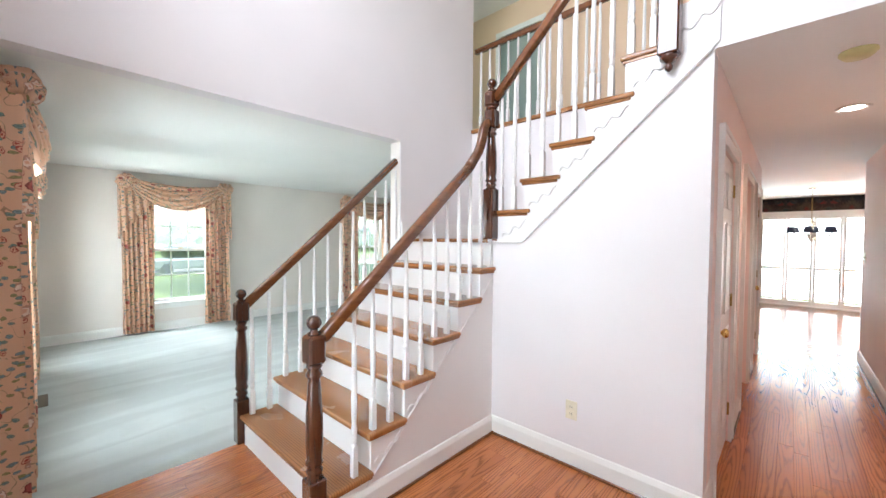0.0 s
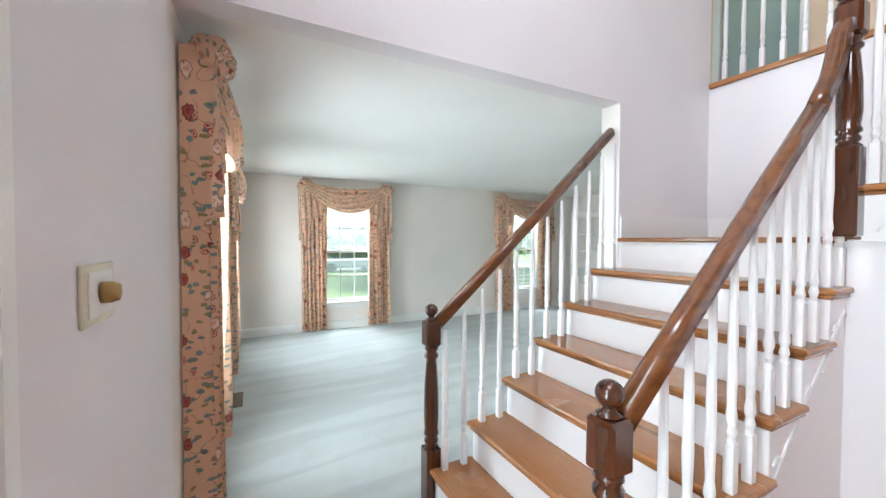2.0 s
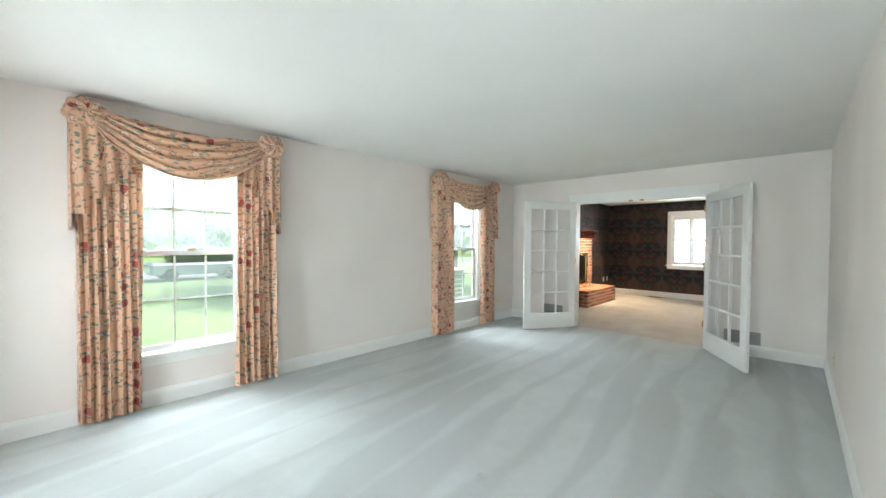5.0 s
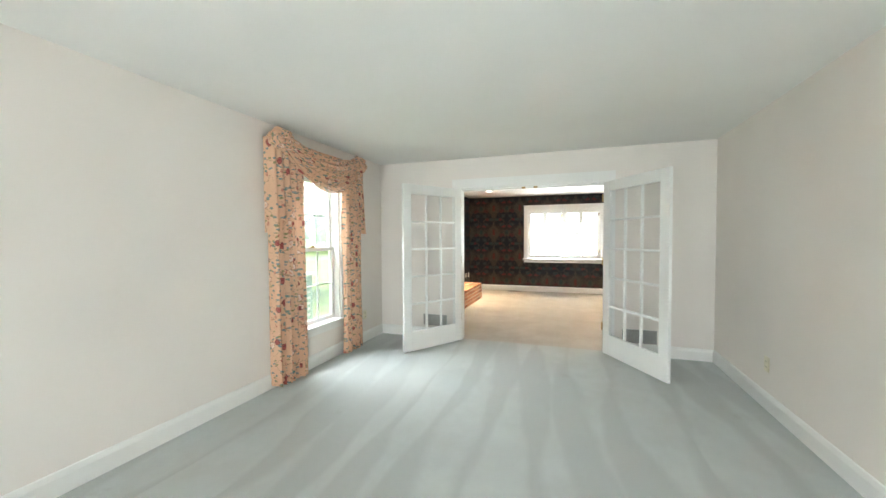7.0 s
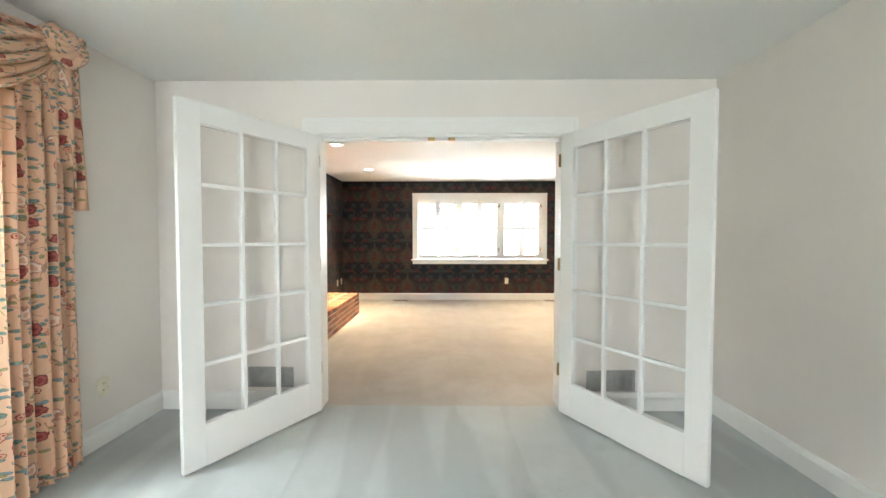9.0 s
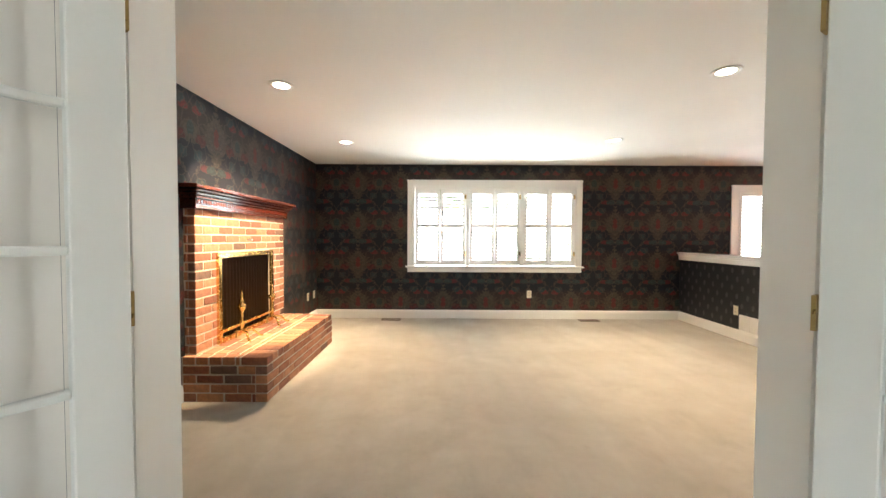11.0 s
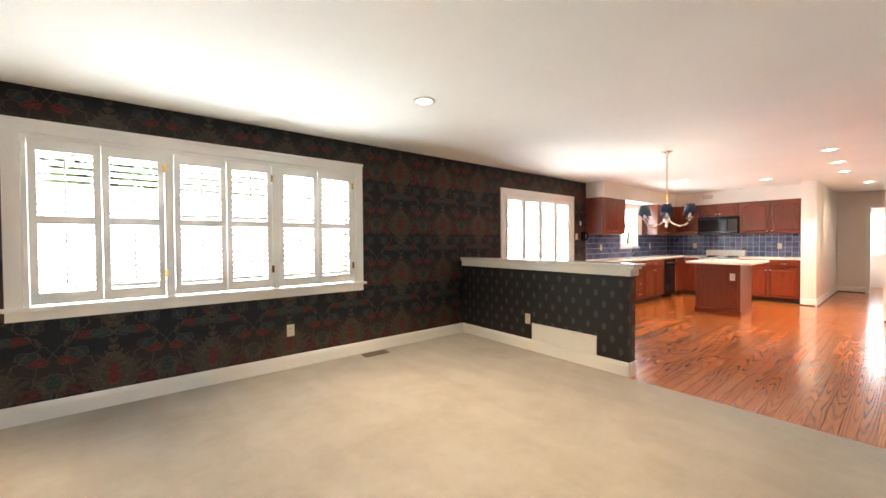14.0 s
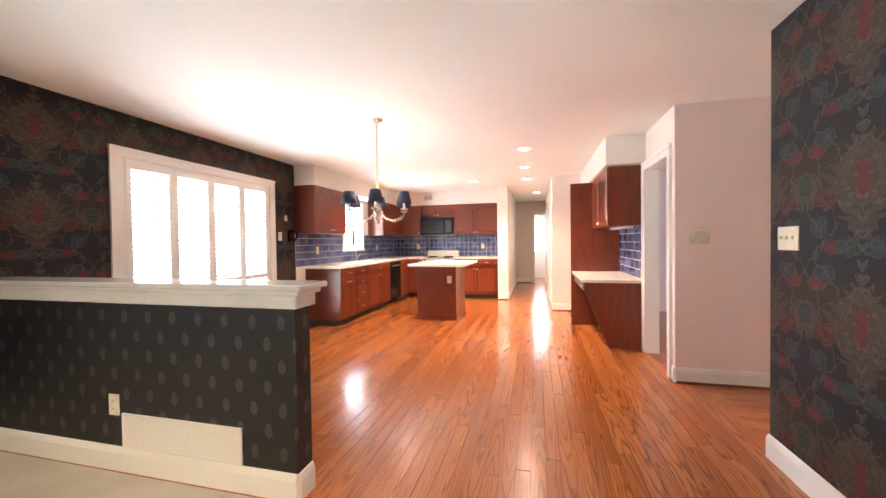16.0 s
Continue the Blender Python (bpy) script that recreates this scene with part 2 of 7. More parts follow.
def make_carpet(name, base, tint, depth):
    m, nt, b = material(name)
    v = coords(nt)
    streak = noise_tex(nt, coords(nt, (1.6, 0.7, 1)), 1.3, 4)
    # vacuum tracks: long wedges that run with the room
    sep = node(nt, "ShaderNodeSeparateXYZ", [(0, v)])
    wob = noise_tex(nt, coords(nt, (0.8, 0.3, 1)), 1.1, 2)
    lean = math_node(nt, "ADD", math_node(nt, "MULTIPLY", sep.outputs[0], 2.9), math_node(nt, "ADD", math_node(nt, "MULTIPLY", sep.outputs[1], 0.22), math_node(nt, "MULTIPLY", wob, 1.3)))
    cell = math_node(nt, "FLOOR", lean)
    off = math_node(nt, "ABSOLUTE", math_node(nt, "SUBTRACT", math_node(nt, "FRACT", lean), 0.5))
    run = math_node(nt, "PINGPONG", math_node(nt, "ADD", math_node(nt, "MULTIPLY", sep.outputs[1], 0.5), math_node(nt, "MULTIPLY", cell, 0.381)), 1.0)
    track = math_node(nt, "SUBTRACT", math_node(nt, "MULTIPLY", run, 0.5), off)
    f = math_node(nt, "ADD", math_node(nt, "ADD", track, 0.5), math_node(nt, "MULTIPLY", math_node(nt, "SUBTRACT", streak, 0.5), 0.85))
    tuft = noise_tex(nt, v, 260, 2)
    mott = noise_tex(nt, v, 2.2, 6, 0.7)
    col = ramp(nt, f, [(0.42, tuple(c * (1 - depth) for c in base)), (0.58, tuple(min(1, c * (1 + depth * 0.5)) for c in base))])
    col = mix(nt, ramp(nt, mott, [(0.38, (0, 0, 0)), (0.68, (0.6, 0.6, 0.6))]), col, tint)
    spots = ramp(nt, noise_tex(nt, v, 2.3, 6, 0.75), [(0.62, (1, 1, 1)), (0.76, (0.76, 0.73, 0.69))])
    col = mix(nt, 1.0, col, spots, "MULTIPLY")
    col = mix(nt, 1.0, col, ramp(nt, tuft, [(0.3, (0.80, 0.80, 0.80)), (0.7, (1, 1, 1))]), "MULTIPLY")
    nt.links.new(col, b.inputs["Base Color"])
    b.inputs["Roughness"].default_value = 0.97
    b.inputs["Sheen Weight"].default_value = 0.25
    bump(nt, b, tuft, 0.5, 0.006)
    return m


M_CARPET = make_carpet("grey_green_carpet", (0.55, 0.58, 0.555), (0.47, 0.49, 0.465), 0.11)
M_CARPET2 = make_carpet("beige_carpet", (0.56, 0.52, 0.46), (0.38, 0.33, 0.26), 0.035)


def make_wallpaper(name, across):
    """Dark floral damask: mirrored columns of leaves, flowers and bands."""
    m, nt, b = material(name)
    tc = nt.nodes.new("ShaderNodeTexCoord")
    sep = node(nt, "ShaderNodeSeparateXYZ", [(0, tc.outputs["Object"])])
    u = math_node(nt, "MULTIPLY", sep.outputs[across], 1 / 0.68)
    w = math_node(nt, "MULTIPLY", sep.outputs[2], 1 / 0.63)
    mu = math_node(nt, "PINGPONG", u, 0.5)
    row = math_node(nt, "FLOOR", w)
    fw = math_node(nt, "FRACT", w)
    cell = node(nt, "ShaderNodeCombineXYZ", [("X", mu), ("Y", fw)])
    w1 = noise_tex(nt, cell.outputs[0], 7.0, 3)
    w2 = noise_tex(nt, cell.outputs[0], 11.0, 3)
    mu = math_node(nt, "ADD", mu, math_node(nt, "MULTIPLY", math_node(nt, "SUBTRACT", w1, 0.5), 0.16))
    fw = math_node(nt, "ADD", fw, math_node(nt, "MULTIPLY", math_node(nt, "SUBTRACT", w2, 0.5), 0.14))
    # leaf: lens-shaped medallion in the middle of each column
    yy = math_node(nt, "SUBTRACT", fw, 0.5)
    xx = math_node(nt, "SUBTRACT", mu, 0.0)
    wave = noise_tex(nt, cell.outputs[0], 9, 2)
    lobes = math_node(nt, "MULTIPLY", math_node(nt, "SINE", math_node(nt, "MULTIPLY", math_node(nt, "ADD", fw, math_node(nt, "MULTIPLY", mu, -0.8)), 62.0)), 0.035)
    reach = math_node(nt, "MULTIPLY", math_node(nt, "POWER", math_node(nt, "MAXIMUM", math_node(nt, "COSINE", math_node(nt, "MULTIPLY", math_node(nt, "ADD", yy, 0.08), 4.4)), 0.0), 1.4), 0.19)
    leaf = math_node(nt, "SUBTRACT", math_node(nt, "ADD", reach, lobes), xx)
    leaf_in = math_node(nt, "GREATER_THAN", leaf, 0.0)
    ribs = math_node(nt, "GREATER_THAN", math_node(nt, "SINE", math_node(nt, "MULTIPLY", math_node(nt, "ADD", fw, math_node(nt, "MULTIPLY", mu, -1.3)), 55.0)), 0.75)
    heart = math_node(nt, "LESS_THAN", math_node(nt, "ADD", math_node(nt, "POWER", math_node(nt, "MULTIPLY", mu, 17.0), 2.0), math_node(nt, "POWER", math_node(nt, "MULTIPLY", math_node(nt, "ADD", yy, 0.10), 7.0), 2.0)), 1.0)
    # flowers between the columns
    def blob(x, y, sx, sy):
        a = math_node(nt, "POWER", math_node(nt, "MULTIPLY", math_node(nt, "SUBTRACT", mu, x), sx), 2.0)
        c = math_node(nt, "POWER", math_node(nt, "MULTIPLY", math_node(nt, "SUBTRACT", fw, y), sy), 2.0)
        return math_node(nt, "ADD", a, math_node(nt, "ADD", c, math_node(nt, "MULTIPLY", math_node(nt, "SUBTRACT", wave, 0.5), 1.2)))
    # bands of blue-black and brown ground
    band = math_node(nt, "ADD", math_node(nt, "MULTIPLY", math_node(nt, "COSINE", math_node(nt, "MULTIPLY", yy, 6.283)), 0.5), math_node(nt, "MULTIPLY", w1, 0.5))
    col = ramp(nt, band, [(0.25, (0.007, 0.011, 0.018)), (0.60, (0.032, 0.022, 0.018))])
    for x, y, sx, sy, c in ((0.40, 0.66, 11, 17, (0.150, 0.018, 0.020)), (0.44, 0.38, 9, 7.5, (0.070, 0.056, 0.040)), (0.49, 0.42, 18, 9, (0.028, 0.050, 0.046)),
                            (0.30, 0.74, 11, 16, (0.026, 0.046, 0.054)), (0.24, 0.94, 10, 18, (0.105, 0.016, 0.018)), (0.30, 0.30, 10, 12, (0.105, 0.020, 0.018)),
                            (0.36, 0.09, 13, 13, (0.024, 0.044, 0.050)), (0.10, 0.95, 12, 14, (0.030, 0.050, 0.050))):
        d = blob(x, y, sx, sy)
        vein = math_node(nt, "GREATER_THAN", math_node(nt, "SINE", math_node(nt, "ADD", math_node(nt, "MULTIPLY", d, 9.0), math_node(nt, "MULTIPLY", w1, 12.0))), 0.25)
        col = mix(nt, math_node(nt, "LESS_THAN", d, 1.0), col, mix(nt, vein, tuple(q * 0.7 for q in c), tuple(q * 1.15 for q in c)))
        col = mix(nt, math_node(nt, "MULTIPLY", math_node(nt, "COMPARE", d, 1.0, 0.13), 0.6), col, (0.085, 0.066, 0.050))
    # broad halo, flame leaf and its nested outlines
    halo = math_node(nt, "GREATER_THAN", math_node(nt, "ADD", leaf, math_node(nt, "MULTIPLY", math_node(nt, "LESS_THAN", yy, 0.05), 0.10)), 0.02)
    col = mix(nt, math_node(nt, "MULTIPLY", halo, 0.75), col, (0.078, 0.056, 0.040))
    col = mix(nt, leaf_in, col, (0.070, 0.052, 0.038))
    col = mix(nt, math_node(nt, "MULTIPLY", leaf_in, ribs), col, (0.042, 0.040, 0.036))
    col = mix(nt, math_node(nt, "MULTIPLY", heart, leaf_in), col, (0.135, 0.026, 0.020))
    for level in (0.0, 0.055, 0.10):
        col = mix(nt, math_node(nt, "MULTIPLY", math_node(nt, "COMPARE", leaf, level, 0.008), 0.8), col, (0.120, 0.092, 0.068))
    # scrolling stems
    for at, amp, phase in ((0.30, 0.11, 0.0), (0.40, 0.08, 1.7)):
        st = math_node(nt, "ABSOLUTE", math_node(nt, "SUBTRACT", math_node(nt, "ADD", mu, math_node(nt, "MULTIPLY", math_node(nt, "SINE", math_node(nt, "ADD", math_node(nt, "MULTIPLY", fw, 12.566), phase)), amp)), at))
        col = mix(nt, math_node(nt, "MULTIPLY", math_node(nt, "LESS_THAN", st, 0.009), 0.7), col, (0.095, 0.068, 0.050))
    # old print, faded towards its ground
    col = mix(nt, 0.30, col, (0.016, 0.014, 0.016))
    worn = noise_tex(nt, tc.outputs["Object"], 60, 4, 0.7)
    col = mix(nt, 1.0, col, ramp(nt, worn, [(0.3, (0.72, 0.72, 0.72)), (0.7, (1.12, 1.12, 1.12))]), "MULTIPLY")
    nt.links.new(col, b.inputs["Base Color"])
    b.inputs["Roughness"].default_value = 0.6
    b.inputs["Specular IOR Level"].default_value = 0.3
    bump(nt, b, worn, 0.05, 0.001)
    return m


M_PAPER_X = make_wallpaper("floral_wallpaper_across", 0)
M_PAPER_Y = make_wallpaper("floral_wallpaper_along", 1)


def make_small_paper():
    """Near-black paper with a staggered small sprig."""
    m, nt, b = material("sprig_wallpaper")
    tc = nt.nodes.new("ShaderNodeTexCoord")
    sep = node(nt, "ShaderNodeSeparateXYZ", [(0, tc.outputs["Object"])])
    across = math_node(nt, "ADD", sep.outputs[0], sep.outputs[1])
    col = (0.016, 0.017, 0.021)
    out = None
    for shift in (0.0, 0.5):
        a = math_node(nt, "SUBTRACT", math_node(nt, "FRACT", math_node(nt, "ADD", math_node(nt, "MULTIPLY", across, 1 / 0.17), shift)), 0.5)
        c = math_node(nt, "SUBTRACT", math_node(nt, "FRACT", math_node(nt, "ADD", math_node(nt, "MULTIPLY", sep.outputs[2], 1 / 0.22), shift)), 0.5)
        d = math_node(nt, "ADD", math_node(nt, "POWER", math_node(nt, "MULTIPLY", a, 7.0), 2.0), math_node(nt, "POWER", math_node(nt, "MULTIPLY", c, 5.5), 2.0))
        d = math_node(nt, "ADD", d, math_node(nt, "MULTIPLY", math_node(nt, "SUBTRACT", noise_tex(nt, tc.outputs["Object"], 70, 2), 0.5), 0.9))
        hit = math_node(nt, "LESS_THAN", d, 0.85)
        out = hit if out is None else math_node(nt, "MAXIMUM", out, hit)
    grain = noise_tex(nt, tc.outputs["Object"], 90, 3)
    c = mix(nt, out, col, (0.066, 0.064, 0.064))
    c = mix(nt, 1.0, c, ramp(nt, grain, [(0.3, (0.7, 0.7, 0.7)), (0.7, (1.2, 1.2, 1.2))]), "MULTIPLY")
    nt.links.new(c, b.inputs["Base Color"])
    b.inputs["Roughness"].default_value = 0.5
    return m


M_SPRIG = make_small_paper()


def make_fabric(name, ground, trans=0.12):
    """Printed chintz in metres of cloth: branches, blue-green leaves, pale blossoms and dark red roses on a peach ground."""
    m, nt, b = material(name)
    tc = nt.nodes.new("ShaderNodeTexCoord")
    v = tc.outputs["UV"]
    warp = node(nt, "ShaderNodeTexNoise", [("Vector", v)], Scale=14.0, Detail=2.0)
    wob = node(nt, "ShaderNodeVectorMath", [(0, warp.outputs["Color"])], operation="SCALE", Scale=0.035).outputs[0]
    wv = node(nt, "ShaderNodeVectorMath", [(0, v), (1, wob)], operation="ADD").outputs[0]
    col = mix(nt, noise_tex(nt, v, 5, 3), tuple(c * 0.93 for c in ground), tuple(min(1, c * 1.06) for c in ground))
    # thin branches
    ridge = math_node(nt, "ABSOLUTE", math_node(nt, "SUBTRACT", noise_tex(nt, wv, 8.0, 1.0), 0.5))
    broken = math_node(nt, "GREATER_THAN", noise_tex(nt, v, 11.0, 2), 0.47)
    col = mix(nt, math_node(nt, "MULTIPLY", math_node(nt, "LESS_THAN", ridge, 0.007), math_node(nt, "MULTIPLY", broken, 0.65)), col, (0.22, 0.15, 0.085))

    def motif(scale, limit, keep_over, outer, inner, core, turn, stretch, shift, ragged):
        nonlocal col
        mp = node(nt, "ShaderNodeMapping", [("Vector", wv)], Location=(shift, shift * 0.7, 0), Rotation=(0, 0, turn), Scale=(1.0, stretch, 1.0))
        vor = node(nt, "ShaderNodeTexVoronoi", [("Vector", mp.outputs[0])], Scale=scale, voronoi_dimensions="2D", Randomness=0.85)
        edge = math_node(nt, "ADD", vor.outputs["Distance"], math_node(nt, "MULTIPLY", math_node(nt, "SUBTRACT", noise_tex(nt, v, scale * 7, 2), 0.5), ragged))
        keep = math_node(nt, "GREATER_THAN", node(nt, "ShaderNodeSeparateColor", [(0, vor.outputs["Color"])]).outputs[0], keep_over)
        for part_of, colour in ((1.0, outer), (0.74, inner), (0.36, core)):
            col = mix(nt, math_node(nt, "MULTIPLY", math_node(nt, "LESS_THAN", edge, limit * part_of), keep), col, colour)

    motif(13.0, 0.26, 0.70, (0.13, 0.19, 0.16), (0.22, 0.31, 0.25), (0.13, 0.20, 0.18), 0.7, 2.3, 0.0, 0.16)
    motif(11.0, 0.24, 0.70, (0.12, 0.18, 0.19), (0.24, 0.33, 0.32), (0.15, 0.22, 0.22), -0.6, 2.6, 3.1, 0.14)
    motif(12.0, 0.22, 0.74, (0.20, 0.18, 0.07), (0.34, 0.31, 0.14), (0.24, 0.22, 0.09), 1.5, 2.2, 8.7, 0.14)
    motif(6.5, 0.23, 0.66, (0.50, 0.26, 0.18), (0.86, 0.68, 0.55), (0.74, 0.42, 0.28), 0.0, 1.0, 5.3, 0.30)
    motif(15.0, 0.23, 0.80, (0.40, 0.07, 0.05), (0.72, 0.42, 0.28), (0.40, 0.07, 0.05), 0.0, 1.0, 11.9, 0.18)
    motif(6.0, 0.20, 0.72, (0.24, 0.05, 0.04), (0.44, 0.10, 0.075), (0.27, 0.045, 0.04), 0.0, 1.1, 17.3, 0.22)
    weave = noise_tex(nt, v, 900, 2)
    col = mix(nt, 1.0, col, ramp(nt, weave, [(0.3, (0.9, 0.9, 0.9)), (0.7, (1.02, 1.02, 1.02))]), "MULTIPLY")
    nt.links.new(col, b.inputs["Base Color"])
    b.inputs["Roughness"].default_value = 0.55
    b.inputs["Sheen Weight"].default_value = 0.15
    bump(nt, b, weave, 0.10, 0.001)
    tr = nt.nodes.new("ShaderNodeBsdfTranslucent")
    nt.links.new(col, tr.inputs[0])
    sh = nt.nodes.new("ShaderNodeMixShader")
    sh.inputs[0].default_value = trans
    nt.links.new(b.outputs[0], sh.inputs[1])
    nt.links.new(tr.outputs[0], sh.inputs[2])
    nt.links.new(sh.outputs[0], nt.nodes["Material Output"].inputs[0])
    return m


M_CHINTZ = make_fabric("peach_chintz", (0.76, 0.47, 0.30), 0.09)


def make_brick():
    m, nt, b = material("red_brick")
    v = coords(nt)
    info = nt.nodes.new("ShaderNodeObjectInfo")
    geo = nt.nodes.new("ShaderNodeNewGeometry")
    r = math_node(nt, "FRACT", math_node(nt, "ADD", info.outputs["Random"], geo.outputs["Random Per Island"]))
    col = ramp(nt, r, [(0.0, (0.22, 0.085, 0.055)), (0.25, (0.36, 0.15, 0.085)), (0.55, (0.50, 0.25, 0.14)), (0.85, (0.44, 0.19, 0.11)), (1.0, (0.15, 0.095, 0.075))])
    n = noise_tex(nt, v, 26, 6, 0.7)
    col = mix(nt, 1.0, col, ramp(nt, n, [(0.3, (0.62, 0.62, 0.62)), (0.6, (1, 1, 1)), (0.8, (1.3, 1.25, 1.2))]), "MULTIPLY")
    nt.links.new(col, b.inputs["Base Color"])
    b.inputs["Roughness"].default_value = 0.85
    bump(nt, b, n, 0.5, 0.006)
    return m


M_BRICK = make_brick()


def make_tile():
    m, nt, b = material("blue_glazed_tile")
    info = nt.nodes.new("ShaderNodeObjectInfo")
    n = noise_tex(nt, coords(nt), 20, 4)
    f = math_node(nt, "ADD", math_node(nt, "MULTIPLY", info.outputs["Random"], 0.6), math_node(nt, "MULTIPLY", n, 0.4))
    nt.links.new(ramp(nt, f, [(0.15, (0.055, 0.070, 0.16)), (0.5, (0.10, 0.12, 0.24)), (0.9, (0.17, 0.185, 0.31))]), b.inputs["Base Color"])
    b.inputs["Roughness"].default_value = 0.12
    bump(nt, b, n, 0.08, 0.003)
    return m


M_TILE = make_tile()


def make_mesh_screen():
    m, nt, b = material("woven_fire_screen")
    v = coords(nt, (1, 60, 60))
    w1 = node(nt, "ShaderNodeTexWave", [("Vector", v)], bands_direction="Y", Scale=1.6)
    nt.links.new(ramp(nt, w1.outputs[1], [(0.2, (0.018, 0.012, 0.008)), (0.8, (0.075, 0.052, 0.036))]), b.inputs["Base Color"])
    b.inputs["Roughness"].default_value = 0.5
    b.inputs["Metallic"].default_value = 0.4
    bump(nt, b, w1.outputs[1], 0.4, 0.004)
    return m


M_SCREEN = make_mesh_screen()


def make_ground():
    m, nt, b = material("lawn")
    v = coords(nt)
    n, f = noise_tex(nt, v, 0.25, 4), noise_tex(nt, v, 9, 6, 0.7)
    col = ramp(nt, n, [(0.35, (0.15, 0.23, 0.07)), (0.65, (0.26, 0.34, 0.13))])
    col = mix(nt, 1.0, col, ramp(nt, f, [(0.3, (0.6, 0.6, 0.6)), (0.7, (1.2, 1.2, 1.2))]), "MULTIPLY")
    nt.links.new(col, b.inputs["Base Color"])
    b.inputs["Roughness"].default_value = 0.95
    bump(nt, b, f, 0.6, 0.05)
    return m


M_LAWN = make_ground()
M_ROAD = plain("asphalt", (0.16, 0.16, 0.16), 0.9)
M_BARK = plain("bark", (0.10, 0.075, 0.055), 0.95)


def make_leaf():
    m, nt, b = material("leaf_green")
    n = noise_tex(nt, coords(nt), 0.6, 3)
    col = ramp(nt, n, [(0.3, (0.12, 0.20, 0.06)), (0.7, (0.26, 0.34, 0.12))])
    nt.links.new(col, b.inputs["Base Color"])
    b.inputs["Roughness"].default_value = 0.6
    tr = nt.nodes.new("ShaderNodeBsdfTranslucent")
    nt.links.new(col, tr.inputs[0])
    sh = nt.nodes.new("ShaderNodeMixShader")
    sh.inputs[0].default_value = 0.5
    nt.links.new(b.outputs[0], sh.inputs[1])
    nt.links.new(tr.outputs[0], sh.inputs[2])
    nt.links.new(sh.outputs[0], nt.nodes["Material Output"].inputs[0])
    return m


M_LEAF = make_leaf()
M_CAR = plain("car_paint", (0.38, 0.41, 0.45), 0.2)


# ---- building helpers ----
BASE = {}


def thing(name, base=(0, 0, 0), label="", category="", group="", kind=""):
    """An Empty at the thing's base; its parts are written in world coordinates and shifted to it."""
    ob = new(name)
    ob.empty_display_size = 0.1
    ob.location = base
    BASE[ob] = Vector(base)
    return tagged(ob, label, category, group, kind)


def local_thing(name, m, label="", category="", group=""):
    ob = new(name)
    ob.empty_display_size = 0.1
    ob.matrix_basis = m
    BASE[ob] = Vector((0, 0, 0))
    return tagged(ob, label, category, group)


def part(name, bm, mat, parent=None, label="", smooth=False):
    me = bpy.data.meshes.new(name)
    base = BASE.get(parent, Vector((0, 0, 0)))
    if base.length > 0:
        bmesh.ops.translate(bm, verts=bm.verts, vec=-base)
    bm.to_mesh(me)
    bm.free()
    me.materials.append(mat)
    if smooth:
        me.polygons.foreach_set("use_smooth", [True] * len(me.polygons))
    ob = new(name, me)
    BASE[ob] = base
    if parent is not None:
        ob.parent = parent
    if label:
        ob["label"] = label
    return ob


def structure(name, bm, mat, label, category, smooth=False):
    return tagged(part(name, bm, mat, None, "", smooth), label, category, "", "structure")


def box(bm, x0, y0, z0, x1, y1, z1, bevel=0.0, seg=1):
    r = bmesh.ops.create_cube(bm, size=1.0)
    vs = r["verts"]
    bmesh.ops.scale(bm, verts=vs, vec=(abs(x1 - x0), abs(y1 - y0), abs(z1 - z0)))
    bmesh.ops.translate(bm, verts=vs, vec=((x0 + x1) / 2, (y0 + y1) / 2, (z0 + z1) / 2))
    if bevel:
        es = list({e for v in vs for e in v.link_edges})
        bmesh.ops.bevel(bm, geom=es, offset=bevel, segments=seg, affect="EDGES", profile=0.5)
    return bm


def boxes(*rows, bevel=0.0):
    bm = bmesh.new()
    for r in rows:
        box(bm, *r, bevel=bevel)
    return bm


def lathe(bm, profile, x, y, z=0.0, seg=14, axis="Z"):
    """Turned solid of (radius, height) rows about an upright axis."""
    rings = []
    for r, h in profile:
        ring = []
        for i in range(seg):
            a = 2 * math.pi * i / seg
            c, s = r * math.cos(a), r * math.sin(a)
            p = (x + c, y + s, z + h) if axis == "Z" else ((x + h, y + c, z + s) if axis == "X" else (x + c, y + h, z + s))
            ring.append(bm.verts.new(p))
        rings.append(ring)
    for a, b in zip(rings, rings[1:]):
        for i in range(seg):
            bm.faces.new((a[i], a[(i + 1) % seg], b[(i + 1) % seg], b[i]))
    bm.faces.new(rings[0][::-1])
    bm.faces.new(rings[-1])
    return bm


def sweep(bm, section, path, up=(0, 0, 1)):
    """A closed section of (side, height) rows carried along a path of points."""
    up = Vector(up)
    pts = [Vector(p) for p in path]
    rings = []
    for i, p in enumerate(pts):
        d = (pts[min(i + 1, len(pts) - 1)] - pts[max(i - 1, 0)]).normalized()
        side = d.cross(up)
        side = side.normalized() if side.length > 1e-4 else Vector((1, 0, 0))
        top = side.cross(d).normalized()
        rings.append([bm.verts.new(p + side * a + top * b) for a, b in section])
    n = len(section)
    for a, b in zip(rings, rings[1:]):
        for i in range(n):
            bm.faces.new((a[i], a[(i + 1) % n], b[(i + 1) % n], b[i]))
    bm.faces.new(rings[0][::-1])
    bm.faces.new(rings[-1])
    return bm


def circle(r, n=10, sx=1.0, sy=1.0):
    return [(r * sx * math.cos(2 * math.pi * i / n), r * sy * math.sin(2 * math.pi * i / n)) for i in range(n)]


